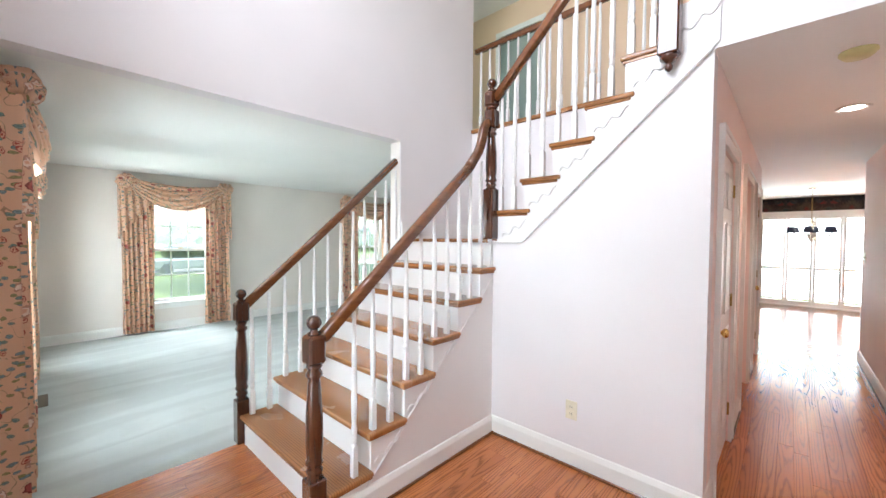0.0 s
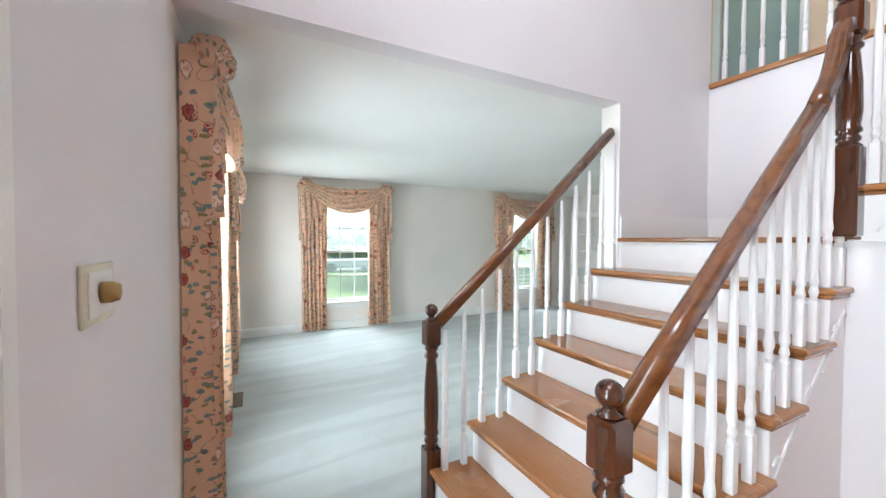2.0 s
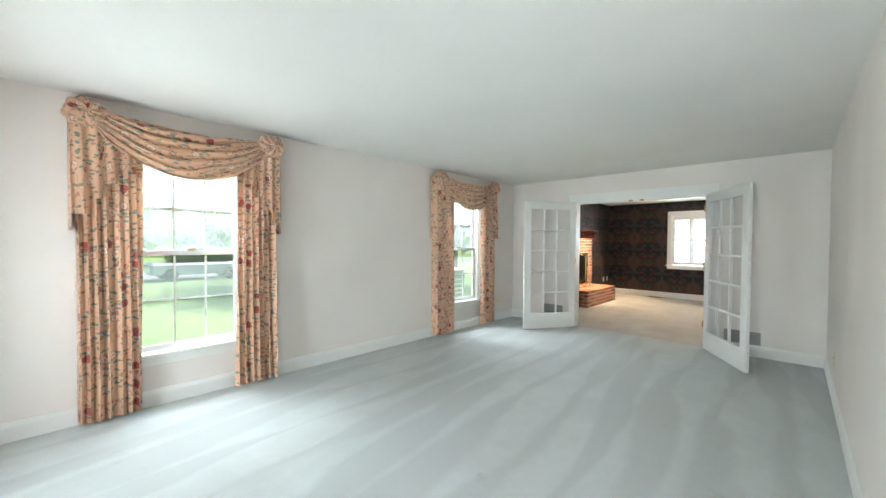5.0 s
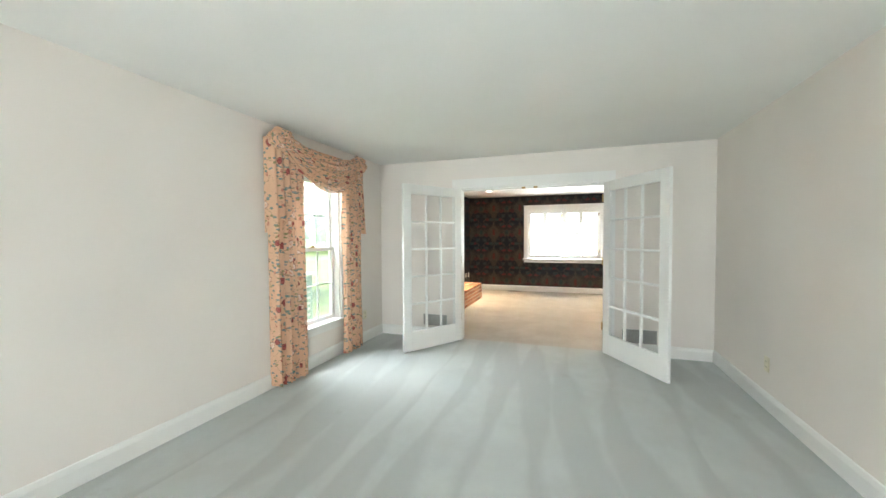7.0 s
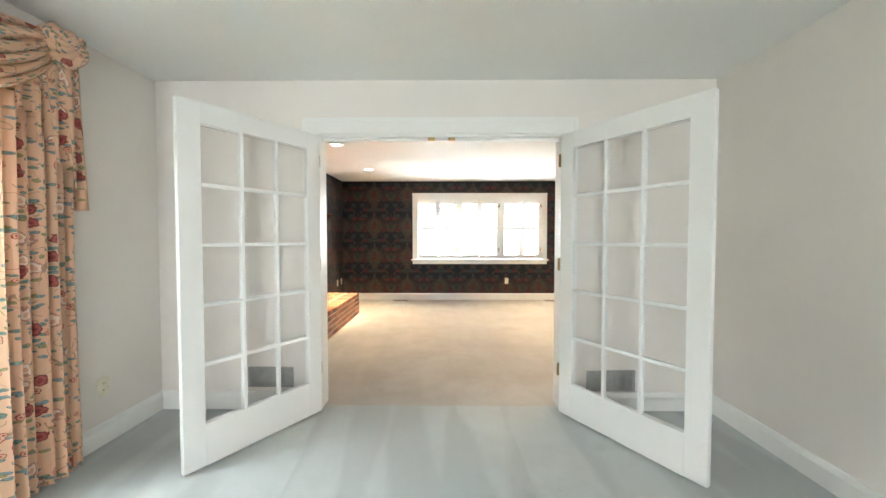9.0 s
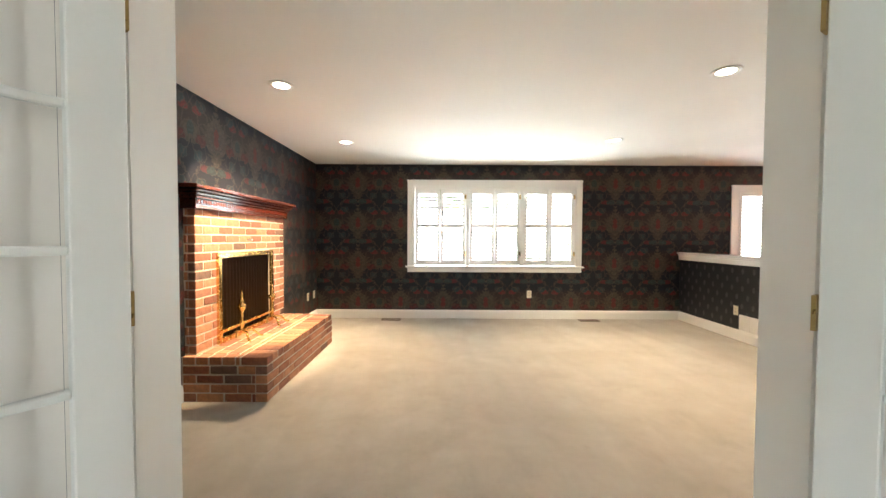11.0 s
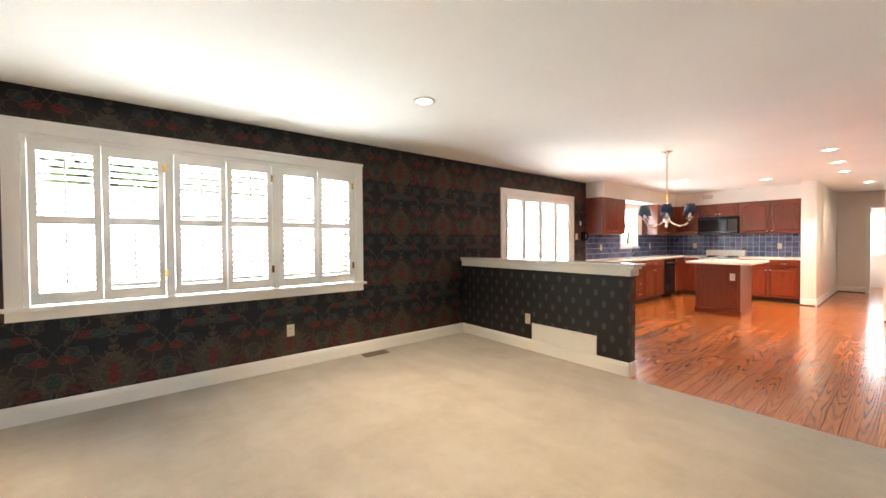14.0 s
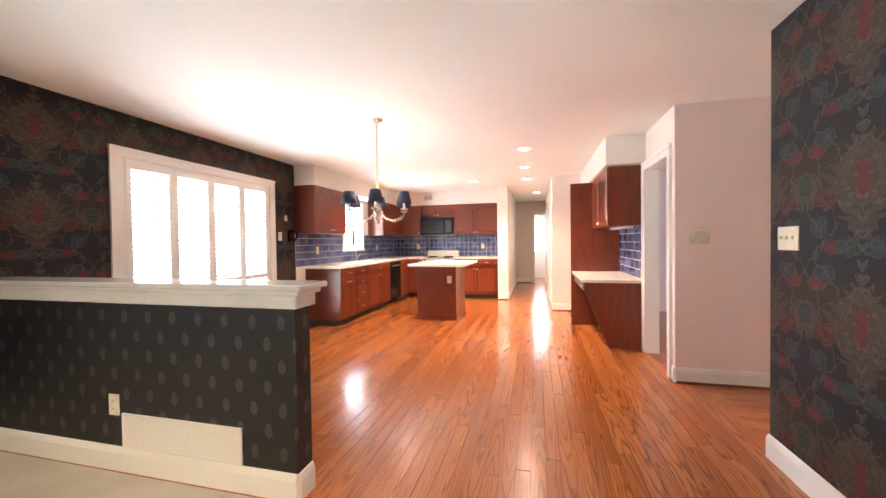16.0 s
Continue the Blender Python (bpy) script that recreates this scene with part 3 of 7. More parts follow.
def pierced(bm, axis, t0, t1, a0, a1, z0, z1, holes):
    """A wall t0..t1 thick, a0..a1 long, z0..z1 high, with holes (a0, a1, z0, z1)."""
    cuts = sorted({a0, a1, *[h[0] for h in holes], *[h[1] for h in holes]})
    for lo, hi in zip(cuts, cuts[1:]):
        if lo < a0 or hi > a1:
            continue
        zs = z0
        for h in sorted([h for h in holes if h[0] <= lo and h[1] >= hi], key=lambda h: h[2]) + [(0, 0, z1, z1)]:
            if h[2] > zs + 1e-6:
                if axis == "x":
                    box(bm, t0, lo, zs, t1, hi, h[2])
                else:
                    box(bm, lo, t0, zs, hi, t1, h[2])
            zs = h[3]
    return bm


def wall(name, axis, t0, t1, a0, a1, z0, z1, holes, mat, label):
    return structure(name, pierced(bmesh.new(), axis, t0, t1, a0, a1, z0, z1, holes), mat, label, "wall")


BASE_SECTION = ((0, 0), (0.016, 0), (0.016, 0.10), (0.012, 0.115), (0.007, 0.13), (0, 0.135))


def skirting(bm, p, q, out, h=1.0):
    """A moulded baseboard from p to q on the floor; out: the unit way off the wall."""
    a, b, o = Vector((*p, 0)), Vector((*q, 0)), Vector((*out, 0))
    ra = [bm.verts.new(a + o * s + Vector((0, 0, z * h))) for s, z in BASE_SECTION]
    rb = [bm.verts.new(b + o * s + Vector((0, 0, z * h))) for s, z in BASE_SECTION]
    for i in range(len(ra)):
        j = (i + 1) % len(ra)
        bm.faces.new((ra[i], ra[j], rb[j], rb[i]))
    bm.faces.new(ra[::-1])
    bm.faces.new(rb)


# ---- plan ----
H = 2.44
XW, YF, YP0, YP1, YB = -5.42, 0.37, 7.18, 7.31, 12.11
XE0, XE1 = -1.31, -1.02          # wall between living room and stairs
XS, YS = 0.15, 2.89              # stair walls
XH, XK = 1.49, 2.45              # hall walls
YK = 7.43                        # kitchen's near wall
XF, HALF_X, HALF_Y = 7.60, 0.36, 9.76
Z2 = 2.745                        # upper floor
TOP = 5.2
YBK = 4.07                       # back of the stairwell

# floors
structure("floor_living", boxes((XW - 0.2, YF - 0.15, -0.12, -1.06, YP0 + 0.06, 0.0)), M_CARPET, "pale grey-green carpet with vacuum tracks", "carpet")
structure("floor_family", boxes((XW - 0.2, YP0 + 0.06, -0.12, 0.335, YB + 0.15, 0.0)), M_CARPET2, "worn beige carpet with faint traffic stains", "carpet")
structure("floor_foyer", boxes((-1.06, YF - 0.15, -0.12, 3.0, YP0 + 0.06, -0.006)), M_PLANK, "dark joint bed under the oak boards", "floor")
structure("floor_kitchen", boxes((0.335, YP0 + 0.06, -0.12, 12.2, YB + 0.15, -0.006)), M_PLANK, "dark joint bed under the oak boards", "floor")
structure("floor_side_room", boxes((3.0, 3.6, -0.12, 12.2, YP0 + 0.06, -0.006)), M_PLANK, "polished oak floor of the next room", "floor")
structure("floor_upper", boxes((-3.0, YBK + 0.006, H + 0.02, 3.6, 7.18, Z2), (1.47, 2.93, H + 0.02, 3.6, YBK + 0.006, Z2)), M_CEIL, "painted floor edge of the upper hall", "floor")

# ceilings
structure("ceiling_living", boxes((XW - 0.2, YF - 0.15, H, -1.03, YP0 + 0.06, H + 0.2)), M_CEIL, "smooth off-white living room ceiling", "ceiling")
structure("ceiling_family", boxes((XW - 0.2, YP0 + 0.06, H, 12.2, YB + 0.15, H + 0.2)), M_CEIL, "smooth off-white ceiling over family room and kitchen", "ceiling")
structure("ceiling_hall", boxes((1.47, YS + 0.004, H, 3.6, YP0 + 0.06, H + 0.018), (3.0, 3.6, H, 12.2, YP0 + 0.06, H + 0.1)), M_CEIL, "off-white hall ceiling", "ceiling")
structure("ceiling_upper", boxes((-3.2, YF - 0.15, TOP, 3.8, 7.3, TOP + 0.1)), M_CEIL, "white ceiling over the stairwell", "ceiling")

# walls
WIN_A, WIN_B = (1.66, 2.52, 0.44, 2.08), (5.28, 6.16, 0.44, 2.08)
hole = lambda w: (w[0], w[1], w[2] - 0.029, w[3])
WIN_C, WIN_D = (-2.33, -1.47, 0.44, 2.08), (-4.83, -3.97, 0.44, 2.08)
wall("wall_west_living", "x", XW - 0.16, XW, YF - 0.15, YP0 + 0.065, 0, H, [hole(WIN_A), hole(WIN_B)], M_CREAM, "cream-painted living room side wall")
wall("wall_west_family", "x", XW - 0.16, XW, YP0 + 0.065, YB + 0.15, 0, H, [(9.385, 10.305, 0.37, 1.11)], M_PAPER_Y, "dark floral-papered side wall with the fireplace")
wall("wall_front_living", "y", YF - 0.16, YF, XW, -1.03, 0, H, [hole(WIN_C), hole(WIN_D)], M_CREAM, "cream-painted front wall of the living room")
wall("wall_front_foyer", "y", YF - 0.16, YF, -1.03, 3.0, 0, TOP, [(0.30, 0.62, 0.12, 2.06), (0.70, 1.62, 0.0, 2.06), (1.70, 2.02, 0.12, 2.06), (0.0, 1.8, 3.3, 4.6)], M_PINK, "pale pink front wall of the two-storey foyer")
wall("wall_stair_living", "x", XE0, XE1, 3.40, YP0, 0, H, [], M_CREAM, "cream-painted wall between living room and stairs")
wall("wall_stair_end", "x", -1.16, XE1, 2.96, 3.40, 0, H, [], M_CREAM, "cream-painted thin wall end at the stairs")
wall("wall_stair_side", "x", XE1 + 0.0, XE1 + 0.012, 2.96, YBK + 0.006, 1.2, TOP, [], M_PINK, "pale pink stairwell wall")
wall("wall_over_opening", "x", XE1 - 0.12, XE1 + 0.012, YF, 2.96, H - 0.02, TOP, [], M_PINK, "pale pink upper wall above the opening")
wall("wall_over_stair", "x", XE1 - 0.12, XE1, 2.96, YBK + 0.006, H + 0.01, TOP, [], M_PINK, "pale pink upper stairwell wall")
wall("wall_stair_back", "y", YBK, YBK + 0.126, XE1 + 0.012, 1.47, 0.3, Z2 - 0.03, [], M_PINK, "pale pink wall behind the landing")
wall("wall_stair_under", "y", YS, YS + 0.12, XS, XH, 0, 1.45, [], M_PINK, "pale pink wall under the upper flight")
bm = bmesh.new()
for a, b in (((XS, YS, 1.45), (XH, YS, 1.45)),):
    vs = [bm.verts.new(p) for p in ((XS + 0.12, YS, 1.45), (XH, YS, 1.45), (XH, YS, 2.445), (1.44, YS, 2.445))]
    vt = [bm.verts.new((v.co.x, YS + 0.12, v.co.z)) for v in vs]
    bm.faces.new(vs); bm.faces.new(vt[::-1])
    for i in range(4):
        bm.faces.new((vs[i], vt[i], vt[(i + 1) % 4], vs[(i + 1) % 4]))
structure("wall_stair_slope", bm, M_PINK, "pale pink sloping wall under the upper flight", "wall")
wall("wall_upper_edge", "y", YS, YS + 0.10, 1.47, 3.0, H, TOP, [(1.47, 1.62, Z2, TOP)], M_PINK, "pale pink edge of the upper floor above the hall")
wall("wall_hall_closet", "x", XH - 0.12, XH, YS + 0.12, YP0, 0, H, [(3.22, 3.98, 0, 2.03), (4.70, 5.50, 0, 2.03), (6.10, 6.86, 0, 2.03)], M_ROSE, "pink-painted hall wall with the closet doors")
wall("wall_hall_right", "x", XK, XK + 0.12, YF, YK, 0, H, [], M_ROSE, "rose-pink painted hall wall")
wall("wall_hall_upper", "x", 3.0, 3.1, YF, 7.2, H + 0.2, TOP, [], M_PINK, "pale pink upper wall beside the foyer")
wall("wall_upper_back", "y", 5.70, 5.80, -3.0, 3.6, Z2, TOP, [(-1.75, -1.0, Z2, Z2 + 2.0)], M_PEACH, "peach-painted upper hall wall")
wall("wall_upper_end", "x", -3.1, -3.0, 4.0, 5.8, Z2, TOP, [], M_PEACH, "peach-painted upper hall end wall")
wall("wall_partition_living", "y", YP0, YP0 + 0.065, XW, XE0, 0, H, [(-4.23, -2.41, 0, 2.05)], M_CREAM, "cream-painted wall around the french doors")
wall("wall_partition_family", "y", YP0 + 0.065, YP1, XW, 1.30, 0, H, [(-4.23, -2.41, 0, 2.05), (-0.52, 0.40, 0, 2.05)], M_PAPER_X, "dark floral-papered wall of the family room")
wall("wall_partition_back", "y", YP0, YP0 + 0.064, XE0, 1.30, 0, H, [(-0.52, 0.40, 0, 2.05)], M_PINK, "pink wall behind the papered partition")
WIN_2, WIN_K = (-3.88, -1.30, 0.84, 2.10), (5.09, 5.84, 1.18, 2.06)
wall("wall_back_family", "y", YB, YB + 0.16, XW, 3.64, 0, H, [hole(WIN_2), (1.24, 3.10, 0.0, 2.05)], M_PAPER_X, "dark floral-papered back wall with shuttered window")
wall("wall_back_kitchen", "y", YB, YB + 0.16, 3.64, 8.0, 0, H, [WIN_K], M_CREAM, "cream-painted kitchen back wall")
wall("wall_kitchen_end", "x", XF, XF + 0.12, 9.21, YB, 0, H, [], M_CREAM, "cream-painted kitchen end wall")
wall("wall_kitchen_stub", "y", 9.21, 9.43, 6.90, XF + 0.12, 0, H, [], M_CREAM, "cream-painted wall end beside the cabinets")
wall("wall_kitchen_near", "y", YK - 0.12, YK, XK + 0.12, 5.80, 0, H, [(2.60, 3.35, 0, 2.04)], M_CREAM, "cream-painted wall with a cased doorway")
wall("wall_fridge_nib", "x", 5.80, 5.92, YK - 0.12, 8.34, 0, H, [], M_CREAM, "cream-painted nib wall beside the passage")
wall("wall_passage_near", "y", 8.22, 8.34, 5.92, 12.0, 0, H, [(7.0, 7.8, 0, 2.03)], M_CREAM, "cream-painted passage wall")
wall("wall_passage_far", "y", 9.21, 9.33, XF + 0.12, 12.0, 0, H, [], M_CREAM, "cream-painted passage wall")
wall("wall_passage_end", "x", 10.3, 10.42, 8.34, 9.21, 0, H, [(8.34, 8.66, 0, 2.03)], M_CREAM, "cream-painted passage end wall")
wall("wall_far_room", "x", 12.0, 12.12, 7.3, 10.0, 0, H, [(8.2, 9.0, 0.9, 2.0)], M_CREAM, "cream wall of the far room")
wall("wall_side_room_left", "x", XK + 0.12, XK + 0.14, 3.6, YK - 0.12, 0, H, [], M_PINK, "pink wall of the next room")
wall("wall_side_room_right", "x", 6.0, 6.1, 3.6, YK - 0.12, 0, H, [], M_PINK, "pink wall of the next room")
wall("wall_side_room_back", "y", 3.5, 3.6, XK + 0.12, 6.1, 0, H, [(2.9, 4.3, 0.8, 2.0)], M_PINK, "pink wall of the next room")
wall("wall_hall_far_right", "x", 3.0, 3.1, YF - 0.15, 3.6, 0, TOP, [], M_PINK, "pale pink foyer wall")
structure("soffit_kitchen", boxes((3.64, 11.76, 2.14, XF, YB, H - 0.002), (7.24, 9.43, 2.14, XF, 11.76, H - 0.002), (3.34, YK, 2.12, 5.80, 7.84, H - 0.002)), M_CREAM, "cream-painted soffit above the wall cabinets", "soffit")

structure("wall_hall_filler", boxes((1.28, YP0 - 0.03, 0, XH - 0.121, YP0 - 0.001, H)), M_ROSE, "pink filler beside the hall wall", "wall")

# baseboards
bm = bmesh.new()
for p, q, o in (((XW, YF), (XW, YP0), (1, 0)), ((XW, YF), (-1.03, YF), (0, 1)), ((XW, YP0), (-4.35, YP0), (0, -1)), ((-2.29, YP0), (XE0, YP0), (0, -1)), ((XE0, 3.40), (XE0, YP0), (-1, 0)), ((-1.16, 2.96), (-1.16, 3.40), (-1, 0)), ((XE0 - 0.016, 3.40), (-1.16, 3.40), (0, -1)),
                ((-1.176, 2.96), (XE1, 2.96), (0, -1))):
    skirting(bm, p, q, o)
structure("baseboard_living", bm, M_TRIM, "white-painted moulded baseboard", "baseboard")
bm = bmesh.new()
for p, q, o in (((XW, YP1), (XW, 9.035), (1, 0)), ((XW, 10.70), (XW, YB), (1, 0)), ((XW, YB), (HALF_X, YB), (0, -1)), ((HALF_X, HALF_Y), (HALF_X, YB), (-1, 0)), ((HALF_X, HALF_Y), (HALF_X + 0.12, HALF_Y), (0, -1)),
                ((XW, YP1), (-4.35, YP1), (0, 1)), ((-2.29, YP1), (-0.62, YP1), (0, 1)), ((0.50, YP1), (1.31, YP1), (0, 1))):
    skirting(bm, p, q, o)
structure("baseboard_family", bm, M_TRIM, "white-painted moulded baseboard", "baseboard")
HALL_RUNS = (((XS, 1.55), (XS, YS), (1, 0)), ((XS, YS), (XH, YS), (0, -1)), ((XH, YS), (XH, 3.14), (1, 0)), ((XH, 4.06), (XH, 4.62), (1, 0)), ((XH, 5.58), (XH, 6.02), (1, 0)), ((XH, 6.94), (XH, YP0), (1, 0)),
                ((XK, YF), (XK, YK), (-1, 0)), ((XK, YK), (2.512, YK), (0, 1)), ((5.80, 7.5), (5.80, 8.34), (-1, 0)), ((6.90, 9.21), (6.90, 9.43), (-1, 0)), ((6.90, 9.21), (10.3, 9.21), (0, -1)), ((10.3, 8.72), (10.3, 9.21), (-1, 0)),
                ((-1.03, YF), (0.05, YF), (0, 1)), ((0.56, YB), (1.16, YB), (0, -1)), ((HALF_X + 0.12, HALF_Y), (HALF_X + 0.12, YB), (1, 0)))
bm = bmesh.new()
for p, q, o in HALL_RUNS:
    skirting(bm, p, q, o)
structure("baseboard_hall", bm, M_TRIM, "white-painted moulded baseboard", "baseboard")
bm = bmesh.new()
for p, q, o in HALL_RUNS:
    a, b = Vector((*p, 0)), Vector((*q, 0))
    n = Vector((*o, 0))
    lo, hi = a + n * 0.0165, b + n * 0.031
    box(bm, min(lo.x, hi.x), min(lo.y, hi.y), 0.0005, max(lo.x, hi.x), max(lo.y, hi.y), 0.020, bevel=0.005)
structure("trim_shoe", bm, M_RAIL, "stained wooden shoe moulding at the foot of the baseboards", "moulding")

# ---- stairs ----
RISE, RUN, N1 = 0.2105, 0.24, 7
Y1 = 1.50                        # first nosing
ZL = RISE * N1
RISE2, RUN2, X2 = (Z2 - ZL) / 6, 0.2195, 0.165
SX0, SX1 = -1.02, XS             # flight one, between its faces
stairs = thing("staircase", (-0.4, 2.2, 0), "white staircase with oak treads, turning at a landing", "stairs")
CREAMW = paint("stair_white_paint", (0.82, 0.80, 0.78), 0.35, 0.03, 60, 0.03)


def tread_mesh(x0, y0, x1, y1, z):
    bm = bmesh.new()
    box(bm, x0, y0, z - 0.028, x1, y1, z, bevel=0.010, seg=2)
    box(bm, x0 + 0.02, y0 + 0.012, z - 0.045, x1 - 0.012, y1, z - 0.027, bevel=0.004)
    return bm


for n in range(1, N1 + 1):
    y, z = Y1 + RUN * (n - 1), RISE * n
    if n < N1:
        part("tread", tread_mesh(SX0 - 0.03, y, SX1 + 0.025, y + RUN + 0.035, z), M_TREAD, stairs, "oak tread with rounded nosing")
    part("riser", boxes((SX0, y + 0.028, z - RISE, SX1 - 0.002, y + 0.045, z - 0.02)), CREAMW, stairs, "white-painted riser")
part("landing", boxes((SX0 + 0.014, Y1 + RUN * 6, ZL - 0.028, XS + 0.06, YBK + 0.001, ZL), bevel=0.008), M_TREAD, stairs, "oak landing floor")
part("landing_baseboard", boxes((SX0 + 0.013, 2.97, ZL, SX0 + 0.03, YBK - 0.002, ZL + 0.14), (SX0 + 0.03, YBK - 0.016, ZL, 1.4, YBK, ZL + 0.14), (SX0 + 0.013, 2.97, ZL + 0.14, SX0 + 0.024, YBK - 0.002, ZL + 0.165), (SX0 + 0.024, YBK - 0.011, ZL + 0.14, 1.4, YBK, ZL + 0.165)), CREAMW, stairs, "white baseboard on the landing")
# side panels of flight one, a board under each step
for x0, x1 in ((SX1 - 0.05, SX1), (SX0, SX0 + 0.05)):
    for n in range(1, N1):
        y, z = Y1 + RUN * (n - 1) + 0.03, RISE * n
        part("side_panel", boxes((x0, y, 0.0, x1, y + RUN, z - 0.02)), CREAMW, stairs, "white-painted side of the flight")
    if x1 == SX1:
        part("side_panel", boxes((x0, Y1 + RUN * 6 + 0.03, 0.0, x1, YS + 0.05, ZL - 0.02)), CREAMW, stairs, "white-painted side of the flight")
part("skirt_bead", sweep(bmesh.new(), circle(0.006, 6), [(SX1 + 0.002, 1.72, 0.115), (SX1 + 0.002, YS - 0.02, 1.165)]), CREAMW, stairs, "white bead along the flight")
for n in range(1, N1):
    y, z = Y1 + RUN * (n - 1) + 0.05, RISE * n - 0.055
    pts = [(SX1 + 0.003, y + f / 16 * (RUN - 0.03), z - 0.125 + f / 16 * 0.10 + 0.014 * math.sin(f / 16 * 15.0)) for f in range(17)]
    part("scroll", sweep(bmesh.new(), circle(0.0045, 6), pts), CREAMW, stairs, "carved scroll")
# flight two
for k in range(1, 7):
    x, z = X2 + RUN2 * (k - 1), ZL + RISE2 * k
    part("riser", boxes((x + 0.028, YS + 0.003, z - RISE2, x + 0.045, YBK - 0.02, z - 0.02)), CREAMW, stairs, "white-painted riser")
    if k < 6:
        bm = bmesh.new()
        box(bm, x, YS - 0.03, z - 0.028, x + RUN2 + 0.08, YS + 0.05, z, bevel=0.010, seg=2)
        box(bm, x + 0.001, YS + 0.0505, z - 0.028, x + RUN2 + 0.027, YBK - 0.02, z, bevel=0.008)
        box(bm, x + 0.012, YS - 0.016, z - 0.045, x + RUN2 + 0.06, YS + 0.2, z - 0.027, bevel=0.004)
        part("tread", bm, M_TREAD, stairs, "oak tread with rounded nosing")
def string_low(x):
    """Height of the stringer's lower edge."""
    return max(1.455, 1.457 + 0.921 * (x - 0.41))


# sawtooth stringer of flight two, with its raised scrolls
bm = bmesh.new()
for k in range(1, 7):
    x, z = X2 + RUN2 * (k - 1) + 0.03, ZL + RISE2 * k
    vs = [(x - 0.002, string_low(x)), (x + RUN2, string_low(x + RUN2)), (x + RUN2, z - 0.03), (x - 0.002, z - 0.03)]
    a = [bm.verts.new((u, YS - 0.012, w)) for u, w in vs]
    b = [bm.verts.new((u, YS + 0.03, w)) for u, w in vs]
    bm.faces.new(a); bm.faces.new(b[::-1])
    for i in range(4):
        bm.faces.new((a[i], b[i], b[(i + 1) % 4], a[(i + 1) % 4]))
part("stringer", bm, CREAMW, stairs, "white stringer with scrolled brackets")
bm = bmesh.new()
sweep(bm, circle(0.007, 6), [(XS + 0.005, YS - 0.014, 1.455), (0.40, YS - 0.014, 1.455), (0.42, YS - 0.014, 1.466), (1.484, YS - 0.014, 2.444)])
part("stringer_bead", bm, CREAMW, stairs, "white bead along the stringer")
for k in range(1, 7):
    x, z = X2 + RUN2 * (k - 1) + 0.04, ZL + RISE2 * k - 0.055
    pts = []
    for i in range(17):
        f = i / 16
        pts.append((x + 0.03 + f * (RUN2 - 0.02), YS - 0.015, z - 0.135 + f * 0.105 + 0.016 * math.sin(f * 15.0)))
    part("scroll", sweep(bmesh.new(), circle(0.006, 6), pts), CREAMW, stairs, "carved scroll")

NEWEL = [(0.030, 0), (0.033, 0.015), (0.024, 0.03), (0.034, 0.05), (0.034, 0.062), (0.024, 0.078), (0.026, 0.10), (0.034, 0.25), (0.036, 0.42), (0.031, 0.50), (0.036, 0.515), (0.036, 0.53), (0.026, 0.545), (0.034, 0.56), (0.034, 0.575), (0.026, 0.59), (0.038, 0.61)]


def newel(name, x, y, z0, base_h, turn_h, block_h, label, upper=0.0):
    t = thing(name, (x, y, z0), label, "newel post", "newel posts")
    part("base_block", box(bmesh.new(), x - 0.044, y - 0.044, z0, x + 0.044, y + 0.044, z0 + base_h, bevel=0.006), M_NEWEL, t)
    s = turn_h / 0.61
    prof = [(r * 1.17, (0.61 - h) * s) for r, h in reversed(NEWEL)]
    part("turned_shaft", lathe(bmesh.new(), prof, x, y, z0 + base_h), M_NEWEL, t, "", True)
    zb = z0 + base_h + turn_h
    part("top_block", box(bmesh.new(), x - 0.044, y - 0.044, zb, x + 0.044, y + 0.044, zb + block_h, bevel=0.012), M_NEWEL, t)
    if upper:
        part("collar", lathe(bmesh.new(), [(0.036, 0), (0.043, 0.007), (0.043, 0.014), (0.036, 0.021)], x, y, zb + block_h), M_NEWEL, t, "", True)
        part("upper_block", box(bmesh.new(), x - 0.044, y - 0.044, zb + block_h + 0.021, x + 0.044, y + 0.044, zb + block_h + 0.021 + upper, bevel=0.012), M_NEWEL, t)
        block_h += 0.021 + upper
    ball = [(0.026, 0), (0.034, 0.008), (0.018, 0.018), (0.018, 0.026)] + [(0.036 * math.sin(a), 0.058 - 0.036 * math.cos(a)) for a in [0.55 + 0.26 * i for i in range(10)]] + [(0.004, 0.094)]
    part("ball_finial", lathe(bmesh.new(), ball, x, y, zb + block_h), M_NEWEL, t, "", True)
    return t


newel("newel_post", 0.13, 1.45, 0.0, 0.31, 0.56, 0.14, "dark turned newel post with ball finial at the stair foot")
newel("newel_post", -1.075, 1.53, 0.0, 0.31, 0.56, 0.14, "dark turned newel post with ball finial beside the carpet")
newel("newel_post", 0.155, YS - 0.045, ZL, 0.37, 0.446, 0.137, "dark turned newel post with two blocks at the landing corner", 0.112)
t = thing("drop_newel", (1.30, YS - 0.06, 2.40), "dark drop newel hanging at the upper floor edge", "newel post", "newel posts")
part("post", box(bmesh.new(), 1.25, YS - 0.10, 2.445, 1.35, YS - 0.013, 3.75, bevel=0.008), M_NEWEL, t)
part("pendant", lathe(bmesh.new(), [(0.004, 0.0), (0.018, 0.012), (0.020, 0.028), (0.012, 0.042), (0.03, 0.052), (0.045, 0.066), (0.045, 0.09)], 1.30, YS - 0.055, 2.362), M_NEWEL, t, "", True)

